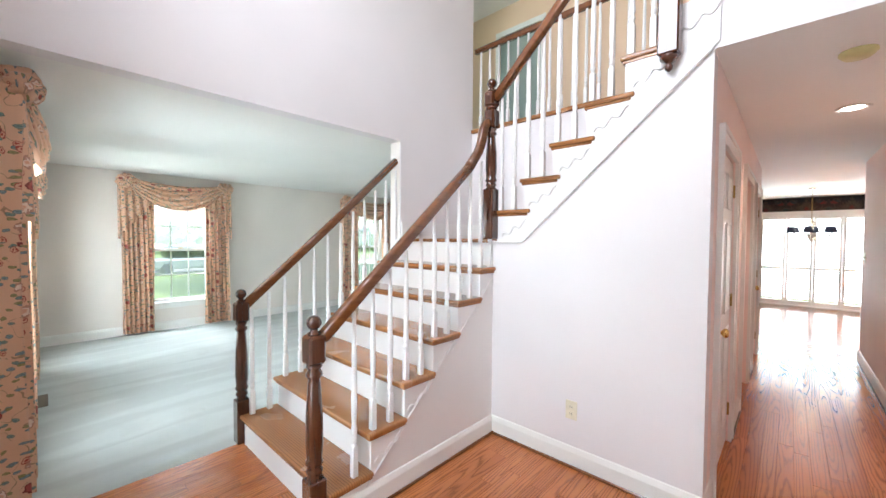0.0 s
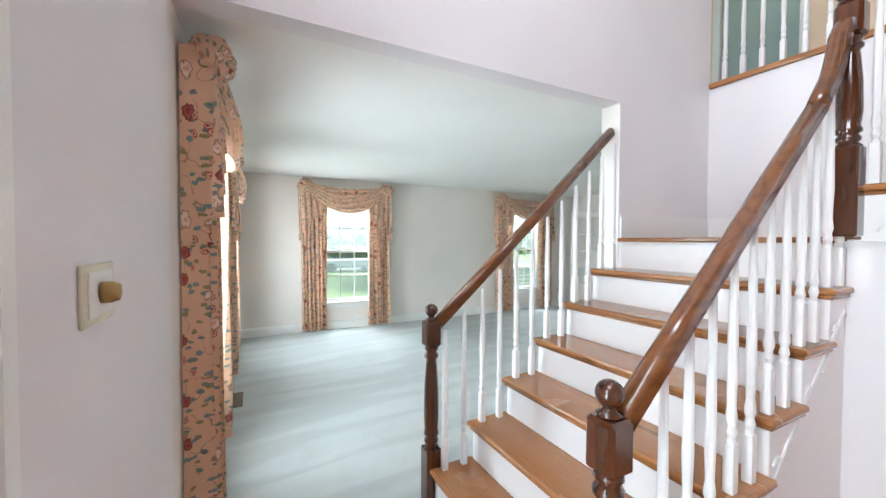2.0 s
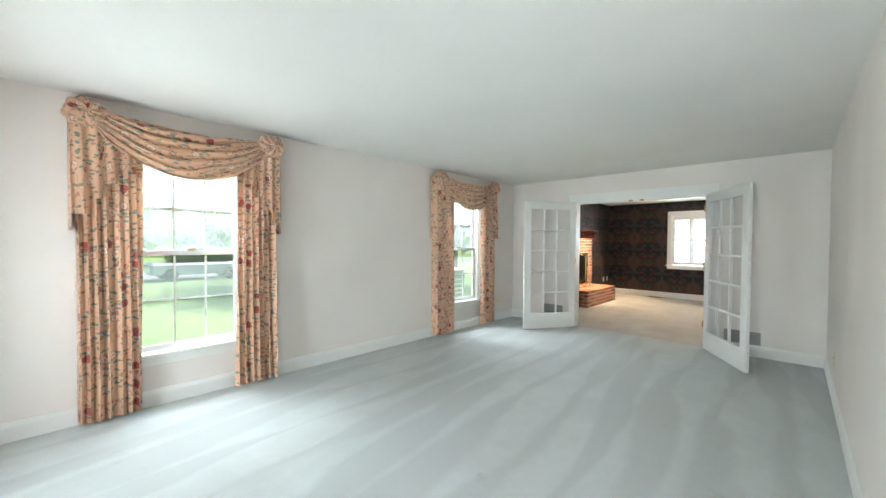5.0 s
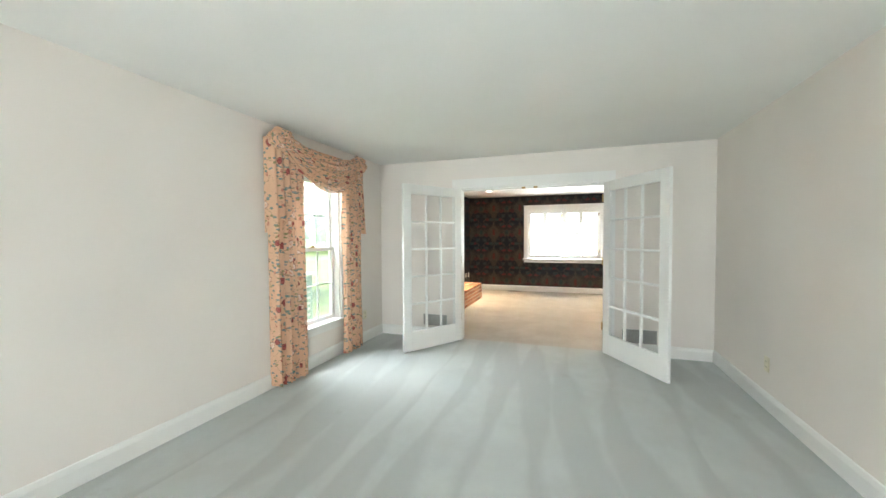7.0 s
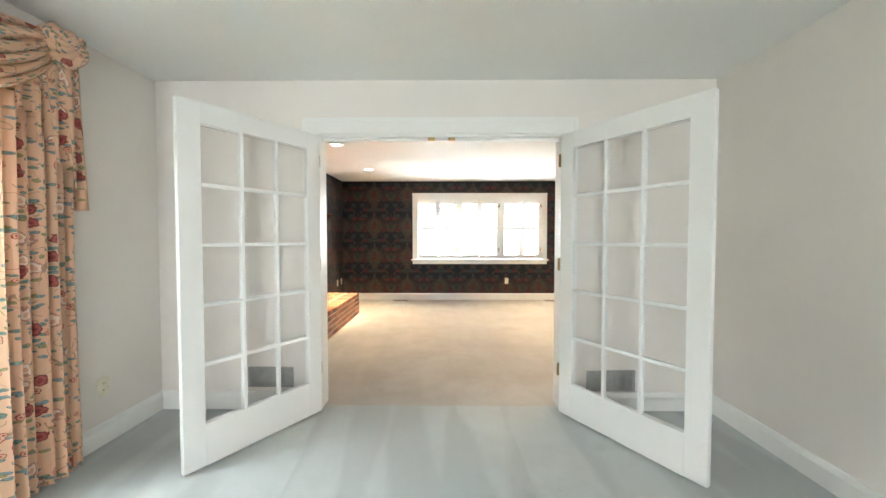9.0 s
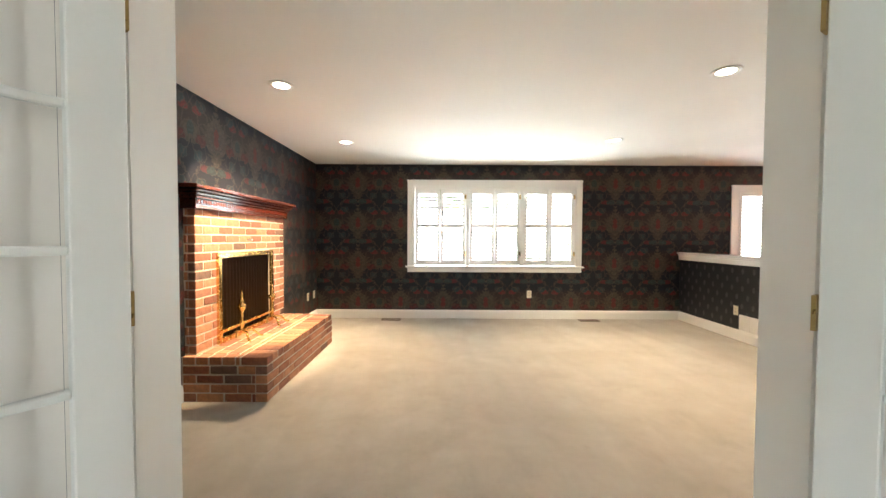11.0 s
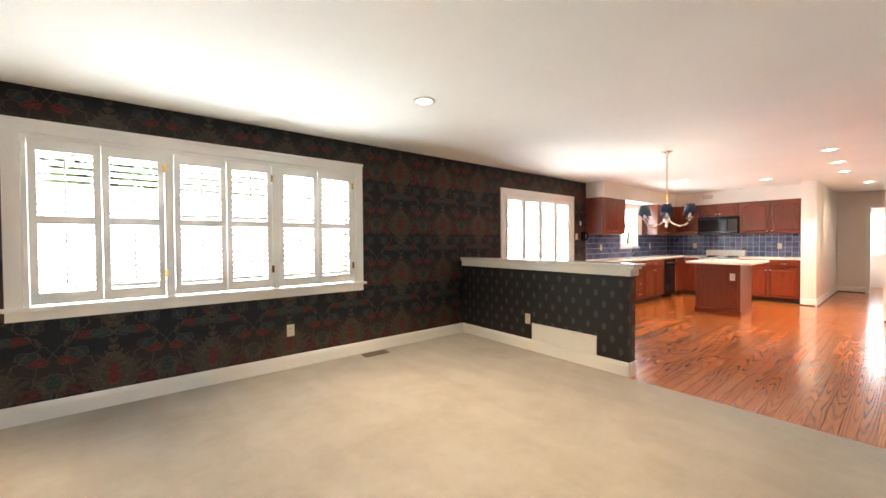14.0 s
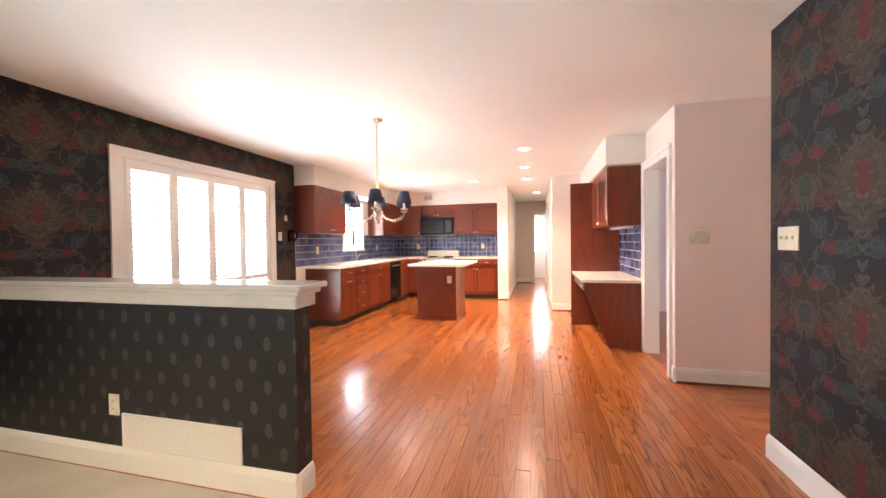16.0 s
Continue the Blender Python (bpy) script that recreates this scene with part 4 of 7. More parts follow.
RAIL = [(-0.030, -0.02), (-0.022, -0.028), (0.022, -0.028), (0.030, -0.02), (0.024, -0.004), (0.030, 0.012), (0.024, 0.026), (0.010, 0.034), (-0.010, 0.034), (-0.024, 0.026), (-0.030, 0.012), (-0.024, -0.004)]
SLOPE = RISE / RUN
rail_r = thing("handrail", (0.13, 1.5, 0.98), "polished brown wooden handrail with gooseneck", "handrail", "handrails")
pts = [(0.13, 1.49, 0.985)] + [(0.13, 1.49 + d, 0.985 + d * SLOPE) for d in (0.3, 0.6, 0.9, 1.12)]
pts += [(0.13, 2.665, 2.035), (0.135, 2.715, 2.10), (0.14, 2.745, 2.18), (0.145, 2.762, 2.27), (0.15, 2.79, 2.32), (0.155, 2.83, 2.335)]
part("rail", sweep(bmesh.new(), RAIL, pts[:5]), M_RAIL, rail_r, "", True)
part("gooseneck", sweep(bmesh.new(), RAIL, pts[4:]), M_RAIL, rail_r, "curved gooseneck rising to the landing post", True)
rail_l = thing("handrail", (-1.075, 1.55, 0.98), "polished brown wooden handrail ending at the wall", "handrail", "handrails")
part("rail", sweep(bmesh.new(), RAIL, [(-1.075, 1.56, 0.985), (-1.075, 2.2, 0.985 + 0.64 * SLOPE), (-1.075, 2.955, 0.985 + 1.395 * SLOPE * 1.02)]), M_RAIL, rail_l, "", True)
rail_u = thing("handrail", (0.2, YS - 0.045, 2.45), "polished brown wooden handrail of the upper flight", "handrail", "handrails")
part("rail", sweep(bmesh.new(), RAIL, [(0.19, YS - 0.045, 2.50), (0.7, YS - 0.045, 2.50 + 0.51 * RISE2 / RUN2), (1.27, YS - 0.05, 2.50 + 1.08 * RISE2 / RUN2)]), M_RAIL, rail_u, "", True)


def baluster_mesh(length, square=0.30):
    """Turned white baluster: square foot, rings, slim tapering shaft."""
    bm = bmesh.new()
    box(bm, -0.016, -0.016, 0, 0.016, 0.016, square * 0.55, bevel=0.002)
    prof = [(0.016, square * 0.55), (0.011, square * 0.60), (0.017, square * 0.66), (0.012, square * 0.74), (0.017, square * 0.80), (0.017, square * 0.84), (0.013, square * 0.95), (0.0165, square + 0.10), (0.015, square + 0.2), (0.0105, length)]
    lathe(bm, prof, 0, 0, 0, 10)
    me = bpy.data.meshes.new("baluster")
    bm.to_mesh(me)
    bm.free()
    me.materials.append(CREAMW)
    return me


def baluster(x, y, z, length, cache={}):
    key = round(length, 2)
    if key not in cache:
        cache[key] = baluster_mesh(length)
    ob = new("baluster", cache[key])
    ob.location = (x, y, z)
    return tagged(ob, "slim turned white wooden baluster", "baluster", "stair balusters")


for n in range(1, N1):
    y = Y1 + RUN * (n - 1)
    for dy in (0.055, 0.175):
        zt = 0.985 + (y + dy - 1.52) * SLOPE - 0.03
        if n > 1 or dy > 0.06:
            baluster(0.13, y + dy, RISE * n, min(zt, 2.2) - RISE * n)
        baluster(-1.0, y + dy + 0.02, RISE * n, 0.985 + (y + dy - 1.54) * SLOPE - 0.03 - RISE * n)
for k in range(1, 6):
    x, z = X2 + RUN2 * (k - 1), ZL + RISE2 * k
    for dx in (0.06, 0.17):
        baluster(x + dx, YS - 0.012, z, 2.50 + (x + dx - 0.19) * RISE2 / RUN2 - 0.03 - z)
# upper balcony
rail_b = thing("handrail", (0.2, 4.28, 3.6), "polished brown balcony handrail of the upper hall", "handrail", "handrails")
part("rail", sweep(bmesh.new(), RAIL, [(XE1 + 0.02, YBK + 0.05, 3.69), (0.2, YBK + 0.05, 3.69), (1.45, YBK + 0.05, 3.69)]), M_RAIL, rail_b, "", True)
part("floor_nosing", box(bmesh.new(), XE1 + 0.015, YBK - 0.03, Z2 - 0.03, 1.46, YBK + 0.12, Z2 + 0.012, bevel=0.01, seg=2), M_TREAD, rail_b, "oak nosing at the floor edge")
for i in range(19):
    baluster(XE1 + 0.10 + i * 0.125, YBK + 0.05, Z2 + 0.012, 0.91)
t = thing("upper_door", (-1.37, 5.72, Z2), "sage green upstairs door with white casing", "door")
part("leaf", boxes((-1.74, 5.71, Z2, -1.01, 5.745, Z2 + 1.99), bevel=0.004), M_DOORGREEN, t)
part("casing", boxes((-1.82, 5.685, Z2, -1.745, 5.705, Z2 + 2.0), (-1.005, 5.685, Z2, -0.93, 5.705, Z2 + 2.0), (-1.82, 5.684, Z2 + 2.0, -0.93, 5.706, Z2 + 2.08)), M_TRIM, t)


# ---- windows ----
def sash_window(axis, plane, out, a0, a1, z0, z1, n):
    """A double-hung window of two six-light sashes set in its opening, with stool, apron and casing."""
    def bx(lo, hi, u0, v0, u1, v1):
        lo, hi = sorted((plane + out * lo, plane + out * hi))
        return (lo, u0, v0, hi, u1, v1) if axis == "x" else (u0, lo, v0, u1, hi, v1)
    mid = (a0 + a1) / 2
    base = (plane, mid, z0) if axis == "x" else (mid, plane, z0)
    t = tagged(thing("window_%d" % n, base), "white double-hung sash window with small panes", "window", "living room windows", "structure")
    f = 0.045
    part("window_frame", boxes(bx(-0.14, -0.002, a0, z0, a0 + 0.03, z1), bx(-0.14, -0.002, a1 - 0.03, z0, a1, z1), bx(-0.14, -0.002, a0 + 0.03, z1 - 0.03, a1 - 0.03, z1)), M_TRIM, t)
    part("casing", boxes(bx(0.0, 0.02, a0 - 0.075, z0 - 0.06, a0, z1 + 0.075), bx(0.0, 0.02, a1, z0 - 0.06, a1 + 0.075, z1 + 0.075), bx(0.0, 0.02, a0, z1, a1, z1 + 0.075)), M_TRIM, t)
    part("window_sill", boxes(bx(-0.14, 0.05, a0 - 0.09, z0 - 0.025, a1 + 0.09, z0), bevel=0.004), M_TRIM, t)
    part("apron", boxes(bx(0.0, 0.018, a0 - 0.07, z0 - 0.10, a1 + 0.07, z0 - 0.026)), M_TRIM, t)
    zm = (z0 + z1) / 2
    for i, (lo, hi, d) in enumerate(((z0, zm + 0.02, -0.07), (zm - 0.02, z1 - 0.03, -0.105))):
        b0, b1 = a0 + 0.031, a1 - 0.031
        s = part("sash", boxes(bx(d - 0.03, d, b0, lo, b0 + f, hi), bx(d - 0.03, d, b1 - f, lo, b1, hi), bx(d - 0.03, d, b0 + f, lo, b1 - f, lo + f), bx(d - 0.03, d, b0 + f, hi - f + 0.008, b1 - f, hi)), M_TRIM, t)
        for k in (1, 2):
            u = b0 + f + (b1 - b0 - 2 * f) * k / 3
            part("muntin", boxes(bx(d - 0.022, d - 0.006, u - 0.007, lo + f, u + 0.007, hi - f)), M_TRIM, s)
        for k in (1,):
            w = lo + (hi - lo) * k / 2
            part("muntin", boxes(bx(d - 0.021, d - 0.007, b0 + f, w - 0.007, b1 - f, w + 0.007)), M_TRIM, s)
        g = part("pane", boxes(bx(d - 0.016, d - 0.012, b0 + f, lo + f, b1 - f, hi - f)), M_HAZY, s)
        g.visible_shadow = False
    part("sash_lock", boxes(bx(-0.07, -0.045, mid - 0.03, zm + 0.02, mid + 0.03, zm + 0.035), bx(-0.06, -0.05, mid - 0.01, zm + 0.035, mid + 0.035, zm + 0.045)), M_OLDBRASS, t)
    return t


sash_window("x", XW, 1, *WIN_A, 1)
sash_window("x", XW, 1, *WIN_B, 2)
sash_window("y", YF, 1, *WIN_C, 3)
sash_window("y", YF, 1, *WIN_D, 4)


# ---- curtains ----
def curtain(m, n):
    """A swagged window dressing in its own frame: x along the wall, y off the wall, z up; 1.44 wide."""
    rnd = random.Random(n)
    t = local_thing("curtain", m, "floral chintz drapes with swag valance, knots and cascades", "curtain", "living room curtains")

    def sheet(fn, nu, nv, wide, tall, shift=0.0):
        """A cloth sheet; its UVs are metres of cloth."""
        bm = bmesh.new()
        uv = bm.loops.layers.uv.new("UVMap")
        g = [[bm.verts.new(fn(i / nu, j / nv)) for i in range(nu + 1)] for j in range(nv + 1)]
        for j in range(nv):
            for i in range(nu):
                face = bm.faces.new((g[j][i], g[j][i + 1], g[j + 1][i + 1], g[j + 1][i]))
                for loop, (a, c) in zip(face.loops, ((i, j), (i + 1, j), (i + 1, j + 1), (i, j + 1))):
                    loop[uv].uv = (shift + wide * a / nu, shift * 0.6 - tall * c / nv)
        return bm

    for side in (-1, 1):
        ph = rnd.uniform(0, 6)

        def panel(u, v, side=side, ph=ph):
            z = 0.03 + 2.20 * (1 - v)
            f = min(u, 0.84) / 0.84
            x = side * (0.335 + f * 0.365)
            back = max(0.0, u - 0.84) / 0.16
            w = f * 6.5 + 0.16 * math.sin(v * 3 + ph) + 0.16 * math.sin(f * 9 + ph)
            fold = (0.074 + 0.014 * math.sin(f * 13 + ph) + 0.012 * v) * abs(math.sin(math.pi * w)) ** 0.36
            off = 0.055 + fold + 0.004 * math.sin(f * 40 + v * 6)
            return (x + side * 0.010 * math.sin(2 * math.pi * w) + side * 0.012 * back, off + (0.008 - off) * back ** 0.7, z)
        part("drape_panel", sheet(panel, 150, 24, 1.05, 2.20, n * 1.7 + side), M_CHINTZ, t, "", True)

        # cascade: stepped zigzag hem, its outer edge turned back to the wall
        def casc(u, v, side=side, ph=ph):
            f = min(u, 0.80) / 0.80
            back = max(0.0, u - 0.80) / 0.20
            step = math.floor(f * 4.0) / 4.0
            hem = 1.90 - 0.46 * (0.45 * f + 0.55 * step) + 0.05 * (f * 4.0 - math.floor(f * 4.0))
            z = 2.30 - v * (2.30 - hem)
            off = 0.138 + 0.020 * math.sin(f * 2 * math.pi * 4 + v * 1.5 + ph) * (0.3 + v) + 0.012 * v
            return (side * (0.40 + f * 0.33 + 0.012 * back), off + (0.012 - off) * back ** 0.7, z)
        part("cascade", sheet(casc, 80, 16, 0.75, 0.75, n * 2.3 + side * 0.7), M_CHINTZ, t, "", True)

        # knotted rosette of gathered cloth
        cx, cz = side * 0.645, 2.285

        def knot(u, v, cx=cx, cz=cz, side=side, ph=ph):
            a, c = u * 2 * math.pi, v * math.pi
            pleat = abs(math.sin(a * 4.5 + c * 2.2 * side + ph)) ** 0.6
            r = 0.105 * (0.86 + 0.24 * pleat + 0.07 * math.sin(a * 3 - c * 5 + ph))
            return (cx + r * 1.12 * math.sin(c) * math.cos(a), 0.125 + r * 0.85 * math.cos(c), cz + r * 0.95 * math.sin(c) * math.sin(a))
        part("knot", sheet(knot, 90, 26, 0.8, 0.5, n * 3.1 + side), M_CHINTZ, t, "", True)

    def swag(u, v):
        x = (u - 0.5) * 1.22
        q = 1 - (2 * u - 1) ** 2
        top = 2.335 - 0.07 * q
        low = 2.20 - 0.33 * q ** 0.8
        z = top + (low - top) * v
        ph2 = v * 5.5 + 0.6 * (2 * u - 1) ** 2 + 0.35 * math.sin(u * 5 + n) + 0.12 * math.sin(u * 13 + v * 4)
        e = abs(math.sin(math.pi * ph2)) ** 0.5 * 0.060 * (0.35 + q) + 0.045 * math.sin(v * math.pi) * q
        return (x, 0.125 + e, z - 0.006 * math.sin(v * 43) * q)
    part("swag", sheet(swag, 60, 66, 1.35, 0.85, n * 4.4), M_CHINTZ, t, "deep draped swag", True)
    part("mounting_board", boxes((-0.66, 0.0, 2.22, 0.66, 0.12, 2.25)), M_TRIM, t)
    return t


# x along the wall, y off the wall
curtain(pose(XW, 2.06, 0, 0, 0, -90), 1)
curtain(pose(XW, 5.74, 0, 0, 0, -90), 2)
curtain(pose(-1.94, YF, 0), 3)
curtain(pose(-4.40, YF, 0), 4)


# ---- doors ----
def casing(name, axis, plane, out, a0, a1, zt, w=0.105, label="white-painted moulded door casing", th=0.02):
    def bx(u0, v0, u1, v1, d):
        lo, hi = sorted((plane, plane + out * d))
        return (lo, u0, v0, hi, u1, v1) if axis == "x" else (u0, lo, v0, u1, hi, v1)
    bm = boxes(bx(a0 - w, 0, a0, zt + w, th), bx(a1, 0, a1 + w, zt + w, th), bx(a0, zt, a1, zt + w, th), bx(a0 - w - 0.008, 0, a0 - w + 0.02, zt + w + 0.008, th + 0.008), bx(a1 + w - 0.02, 0, a1 + w + 0.008, zt + w + 0.008, th + 0.008), bx(a0 - w + 0.02, zt + w - 0.02, a1 + w - 0.02, zt + w + 0.008, th + 0.008))
    return structure(name, bm, M_TRIM, label, "casing")


casing("trim_french_living", "y", YP0, -1, -4.21, -2.43, 2.05)
casing("trim_french_family", "y", YP1, 1, -4.21, -2.43, 2.05)
structure("trim_french_jamb", boxes((-4.23, YP0 + 0.0, 0, -4.21, YP1, 2.05), (-2.43, YP0, 0, -2.41, YP1, 2.05), (-4.21, YP0, 2.03, -2.43, YP1, 2.05), (-4.21, YP0 + 0.055, 2.012, -2.43, YP0 + 0.075, 2.03)), M_TRIM, "white-painted door jamb", "jamb")
t = thing("door_catch", (-3.3, YP0 + 0.03, 2.01), "pair of small dark roller catches under the head jamb", "door catch")
part("catch", boxes((-3.41, YP0 + 0.015, 2.008, -3.36, YP0 + 0.045, 2.03), bevel=0.004), M_OLDBRASS, t)
part("catch", boxes((-3.26, YP0 + 0.015, 2.008, -3.21, YP0 + 0.045, 2.03), bevel=0.004), M_OLDBRASS, t)


def french_leaf(name, hinge, tip, label, w):
    """A fifteen-light glazed door leaf; x runs from the hinge."""
    h = Vector((*hinge, 0))
    d = Vector((*tip, 0)) - h
    t = local_thing(name, Matrix.Translation(h) @ pose(0, 0, 0, 0, 0, math.degrees(math.atan2(d.y, d.x))), label, "door", "french doors")
    y0, y1, z0, z1 = -0.018, 0.018, 0.012, 2.03
    st, tr, br = 0.115, 0.115, 0.235
    part("stile", box(bmesh.new(), 0.004, y0, z0, st, y1, z1, bevel=0.003), M_TRIM, t)
    part("stile", box(bmesh.new(), w - st, y0, z0, w, y1, z1, bevel=0.003), M_TRIM, t)
    part("top_rail", boxes((st, y0, z1 - tr, w - st, y1, z1)), M_TRIM, t)
    part("bottom_rail", boxes((st, y0, z0, w - st, y1, z0 + br)), M_TRIM, t)
    gx0, gx1, gz0, gz1 = st, w - st, z0 + br, z1 - tr
    for k in (1, 2):
        x = gx0 + (gx1 - gx0) * k / 3
        part("muntin", box(bmesh.new(), x - 0.011, y0 + 0.003, gz0, x + 0.011, y1 - 0.003, gz1, bevel=0.004), M_TRIM, t)
    for k in (1, 2, 3, 4):
        z = gz0 + (gz1 - gz0) * k / 5
        part("muntin", box(bmesh.new(), gx0, y0 + 0.0045, z - 0.011, gx1, y1 - 0.0045, z + 0.011, bevel=0.004), M_TRIM, t)
    for i in range(3):
        for j in range(5):
            a, c = gx0 + (gx1 - gx0) * i / 3, gz0 + (gz1 - gz0) * j / 5
            g = part("pane", boxes((a + 0.011, -0.002, c + 0.011, a + (gx1 - gx0) / 3 - 0.011, 0.002, c + (gz1 - gz0) / 5 - 0.011)), M_GLASS, t)
            g.visible_shadow = False
    for z in (0.28, 1.05, 1.80):
        part("hinge", boxes((-0.006, y0 - 0.012, z, 0.004, y1 - 0.01, z + 0.09)), M_OLDBRASS, t, "brass butt hinge")
    return t


french_leaf("french_door", (-4.205, 7.145), (-4.69, 6.375), "white glazed french door leaf, standing open", 0.915)
french_leaf("french_door", (-2.435, 7.145), (-1.92, 6.277), "white glazed french door leaf, standing open", 0.985)


def six_panel(name, m, w, h, label, knob_x):
    t = local_thing(name, m, label, "door", "hall doors")
    part("leaf", boxes((0, 0, 0.008, w, 0.03, h)), M_TRIM, t)
    s = 0.10
    cw = (w - 3 * s) / 2
    for i in range(2):
        for z0, z1 in ((0.22, 0.86), (1.0, 1.58), (1.70, h - 0.12)):
            x = s + i * (cw + s)
            part("raised_panel", box(bmesh.new(), x, -0.006, z0, x + cw, 0.0, z1, bevel=0.005), M_TRIM, t)
            part("panel_moulding", boxes((x - 0.014, -0.010, z0 - 0.014, x, -0.001, z1 + 0.014), (x + cw, -0.010, z0 - 0.014, x + cw + 0.014, -0.001, z1 + 0.014), (x, -0.010, z1, x + cw, -0.001, z1 + 0.014), (x, -0.010, z0 - 0.014, x + cw, -0.001, z0)), M_TRIM, t)
    k = part("knob", lathe(bmesh.new(), [(0.028, 0), (0.028, -0.006), (0.010, -0.012), (0.010, -0.03), (0.024, -0.038), (0.028, -0.05), (0.022, -0.062), (0.004, -0.066)], knob_x, 0, 0.93, 14, "Y"), M_BRASS, t, "round brass knob", True)
    hx = w if knob_x < w / 2 else 0.0
    for z in (0.20, 1.0, 1.78):
        part("hinge", boxes((hx - 0.012, -0.016, z, hx + 0.012, -0.001, z + 0.09)), M_OLDBRASS, t, "brass hinge")
    return t


# hall doors face +x: local x along +y
for i, (a0, a1) in enumerate(((3.22, 3.98), (6.10, 6.86))):
    six_panel("closet_door" if i == 0 else "hall_door", pose(XH - 0.012, a0 + 0.004, 0, 0, 0, 90), a1 - a0 - 0.008, 2.02, "white six-panel hall door with brass knob", 0.07)
    casing("trim_hall_%d" % (i + 1), "x", XH, 1, a0, a1, 2.03, 0.085)
casing("trim_hall_3", "x", XH, 1, 4.70, 5.50, 2.03, 0.085)
six_panel("powder_door", pose(XH - 0.115, 4.704, 0, 0, 0, 90), 0.79, 2.02, "white six-panel door set back in its cased opening", 0.07)
casing("trim_family_door", "y", YP1, 1, -0.51, 0.39, 2.04, 0.095)
six_panel("family_door", pose(0.385, YP1 - 0.03, 0, 0, 0, 180), 0.89, 2.03, "white panel door in the papered wall", 0.82)
casing("trim_side_room", "y", YK, 1, 2.60, 3.33, 2.03, 0.085)
structure("trim_side_jamb", boxes((2.58, YK - 0.13, 0, 2.60, YK + 0.001, 2.04), (3.33, YK - 0.13, 0, 3.35, YK + 0.001, 2.04), (2.60, YK - 0.13, 2.03, 3.33, YK, 2.05)), M_TRIM, "white-painted jamb of the cased doorway", "jamb")
# far passage
six_panel("passage_door", pose(7.01, 8.345, 0, 0, 0, 1), 0.78, 2.02, "white panel door standing open in the passage", 0.70)
casing("trim_passage_end", "x", 10.3, -1, 8.36, 8.66, 2.03, 0.07)
structure("backdrop_far_room", boxes((11.99, 8.2, 0.9, 11.995, 9.0, 2.0)), glow("far_daylight", (0.95, 0.98, 1.0), 2.5), "bright daylight at the far room's window", "backdrop")

# front door with sidelights
t = tagged(thing("door_front", (1.16, YF, 0)), "white front door between glazed sidelights", "door", "", "structure")
part("leaf", boxes((0.705, YF - 0.10, 0.01, 1.615, YF - 0.055, 2.05), bevel=0.003), M_TRIM, t)
part("casing", boxes((0.16, YF, 0, 0.30, YF + 0.025, 2.12), (0.62, YF, 0, 0.70, YF + 0.02, 2.06), (1.62, YF, 0, 1.70, YF + 0.02, 2.06), (2.02, YF, 0, 2.14, YF + 0.025, 2.12), (0.30, YF, 2.06, 2.02, YF + 0.024, 2.14), (0.145, YF, 0, 0.175, YF + 0.034, 2.14)), M_TRIM, t)
part("handle", lathe(bmesh.new(), [(0.03, 0), (0.03, 0.006), (0.011, 0.012), (0.011, 0.03), (0.026, 0.038), (0.028, 0.055), (0.004, 0.066)], 0.79, YF - 0.055, 0.95, 14, "Y"), M_BRASS, t, "round brass knob", True)
for x0, x1 in ((0.30, 0.62), (1.70, 2.02)):
    s = part("sidelight", boxes((x0, YF - 0.08, 0.12, x0 + 0.045, YF - 0.03, 2.06), (x1 - 0.045, YF - 0.08, 0.12, x1, YF - 0.03, 2.06), (x0 + 0.045, YF - 0.08, 0.12, x1 - 0.045, YF - 0.03, 0.30), (x0 + 0.045, YF - 0.08, 1.99, x1 - 0.045, YF - 0.03, 2.06)), M_TRIM, t)
    for k in range(1, 5):
        z = 0.30 + 1.69 * k / 5
        part("muntin", boxes((x0 + 0.045, YF - 0.066, z - 0.009, x1 - 0.045, YF - 0.046, z + 0.009)), M_TRIM, s)
    g = part("pane", boxes((x0 + 0.045, YF - 0.058, 0.30, x1 - 0.045, YF - 0.054, 1.99)), M_GLASS, s)
    g.visible_shadow = False
part("upper_window", boxes((0.0, YF - 0.1, 3.3, 0.06, YF, 4.6), (1.74, YF - 0.1, 3.3, 1.8, YF, 4.6), (0.06, YF - 0.1, 3.3, 1.74, YF, 3.36), (0.06, YF - 0.1, 4.54, 1.74, YF, 4.6)), M_TRIM, t)


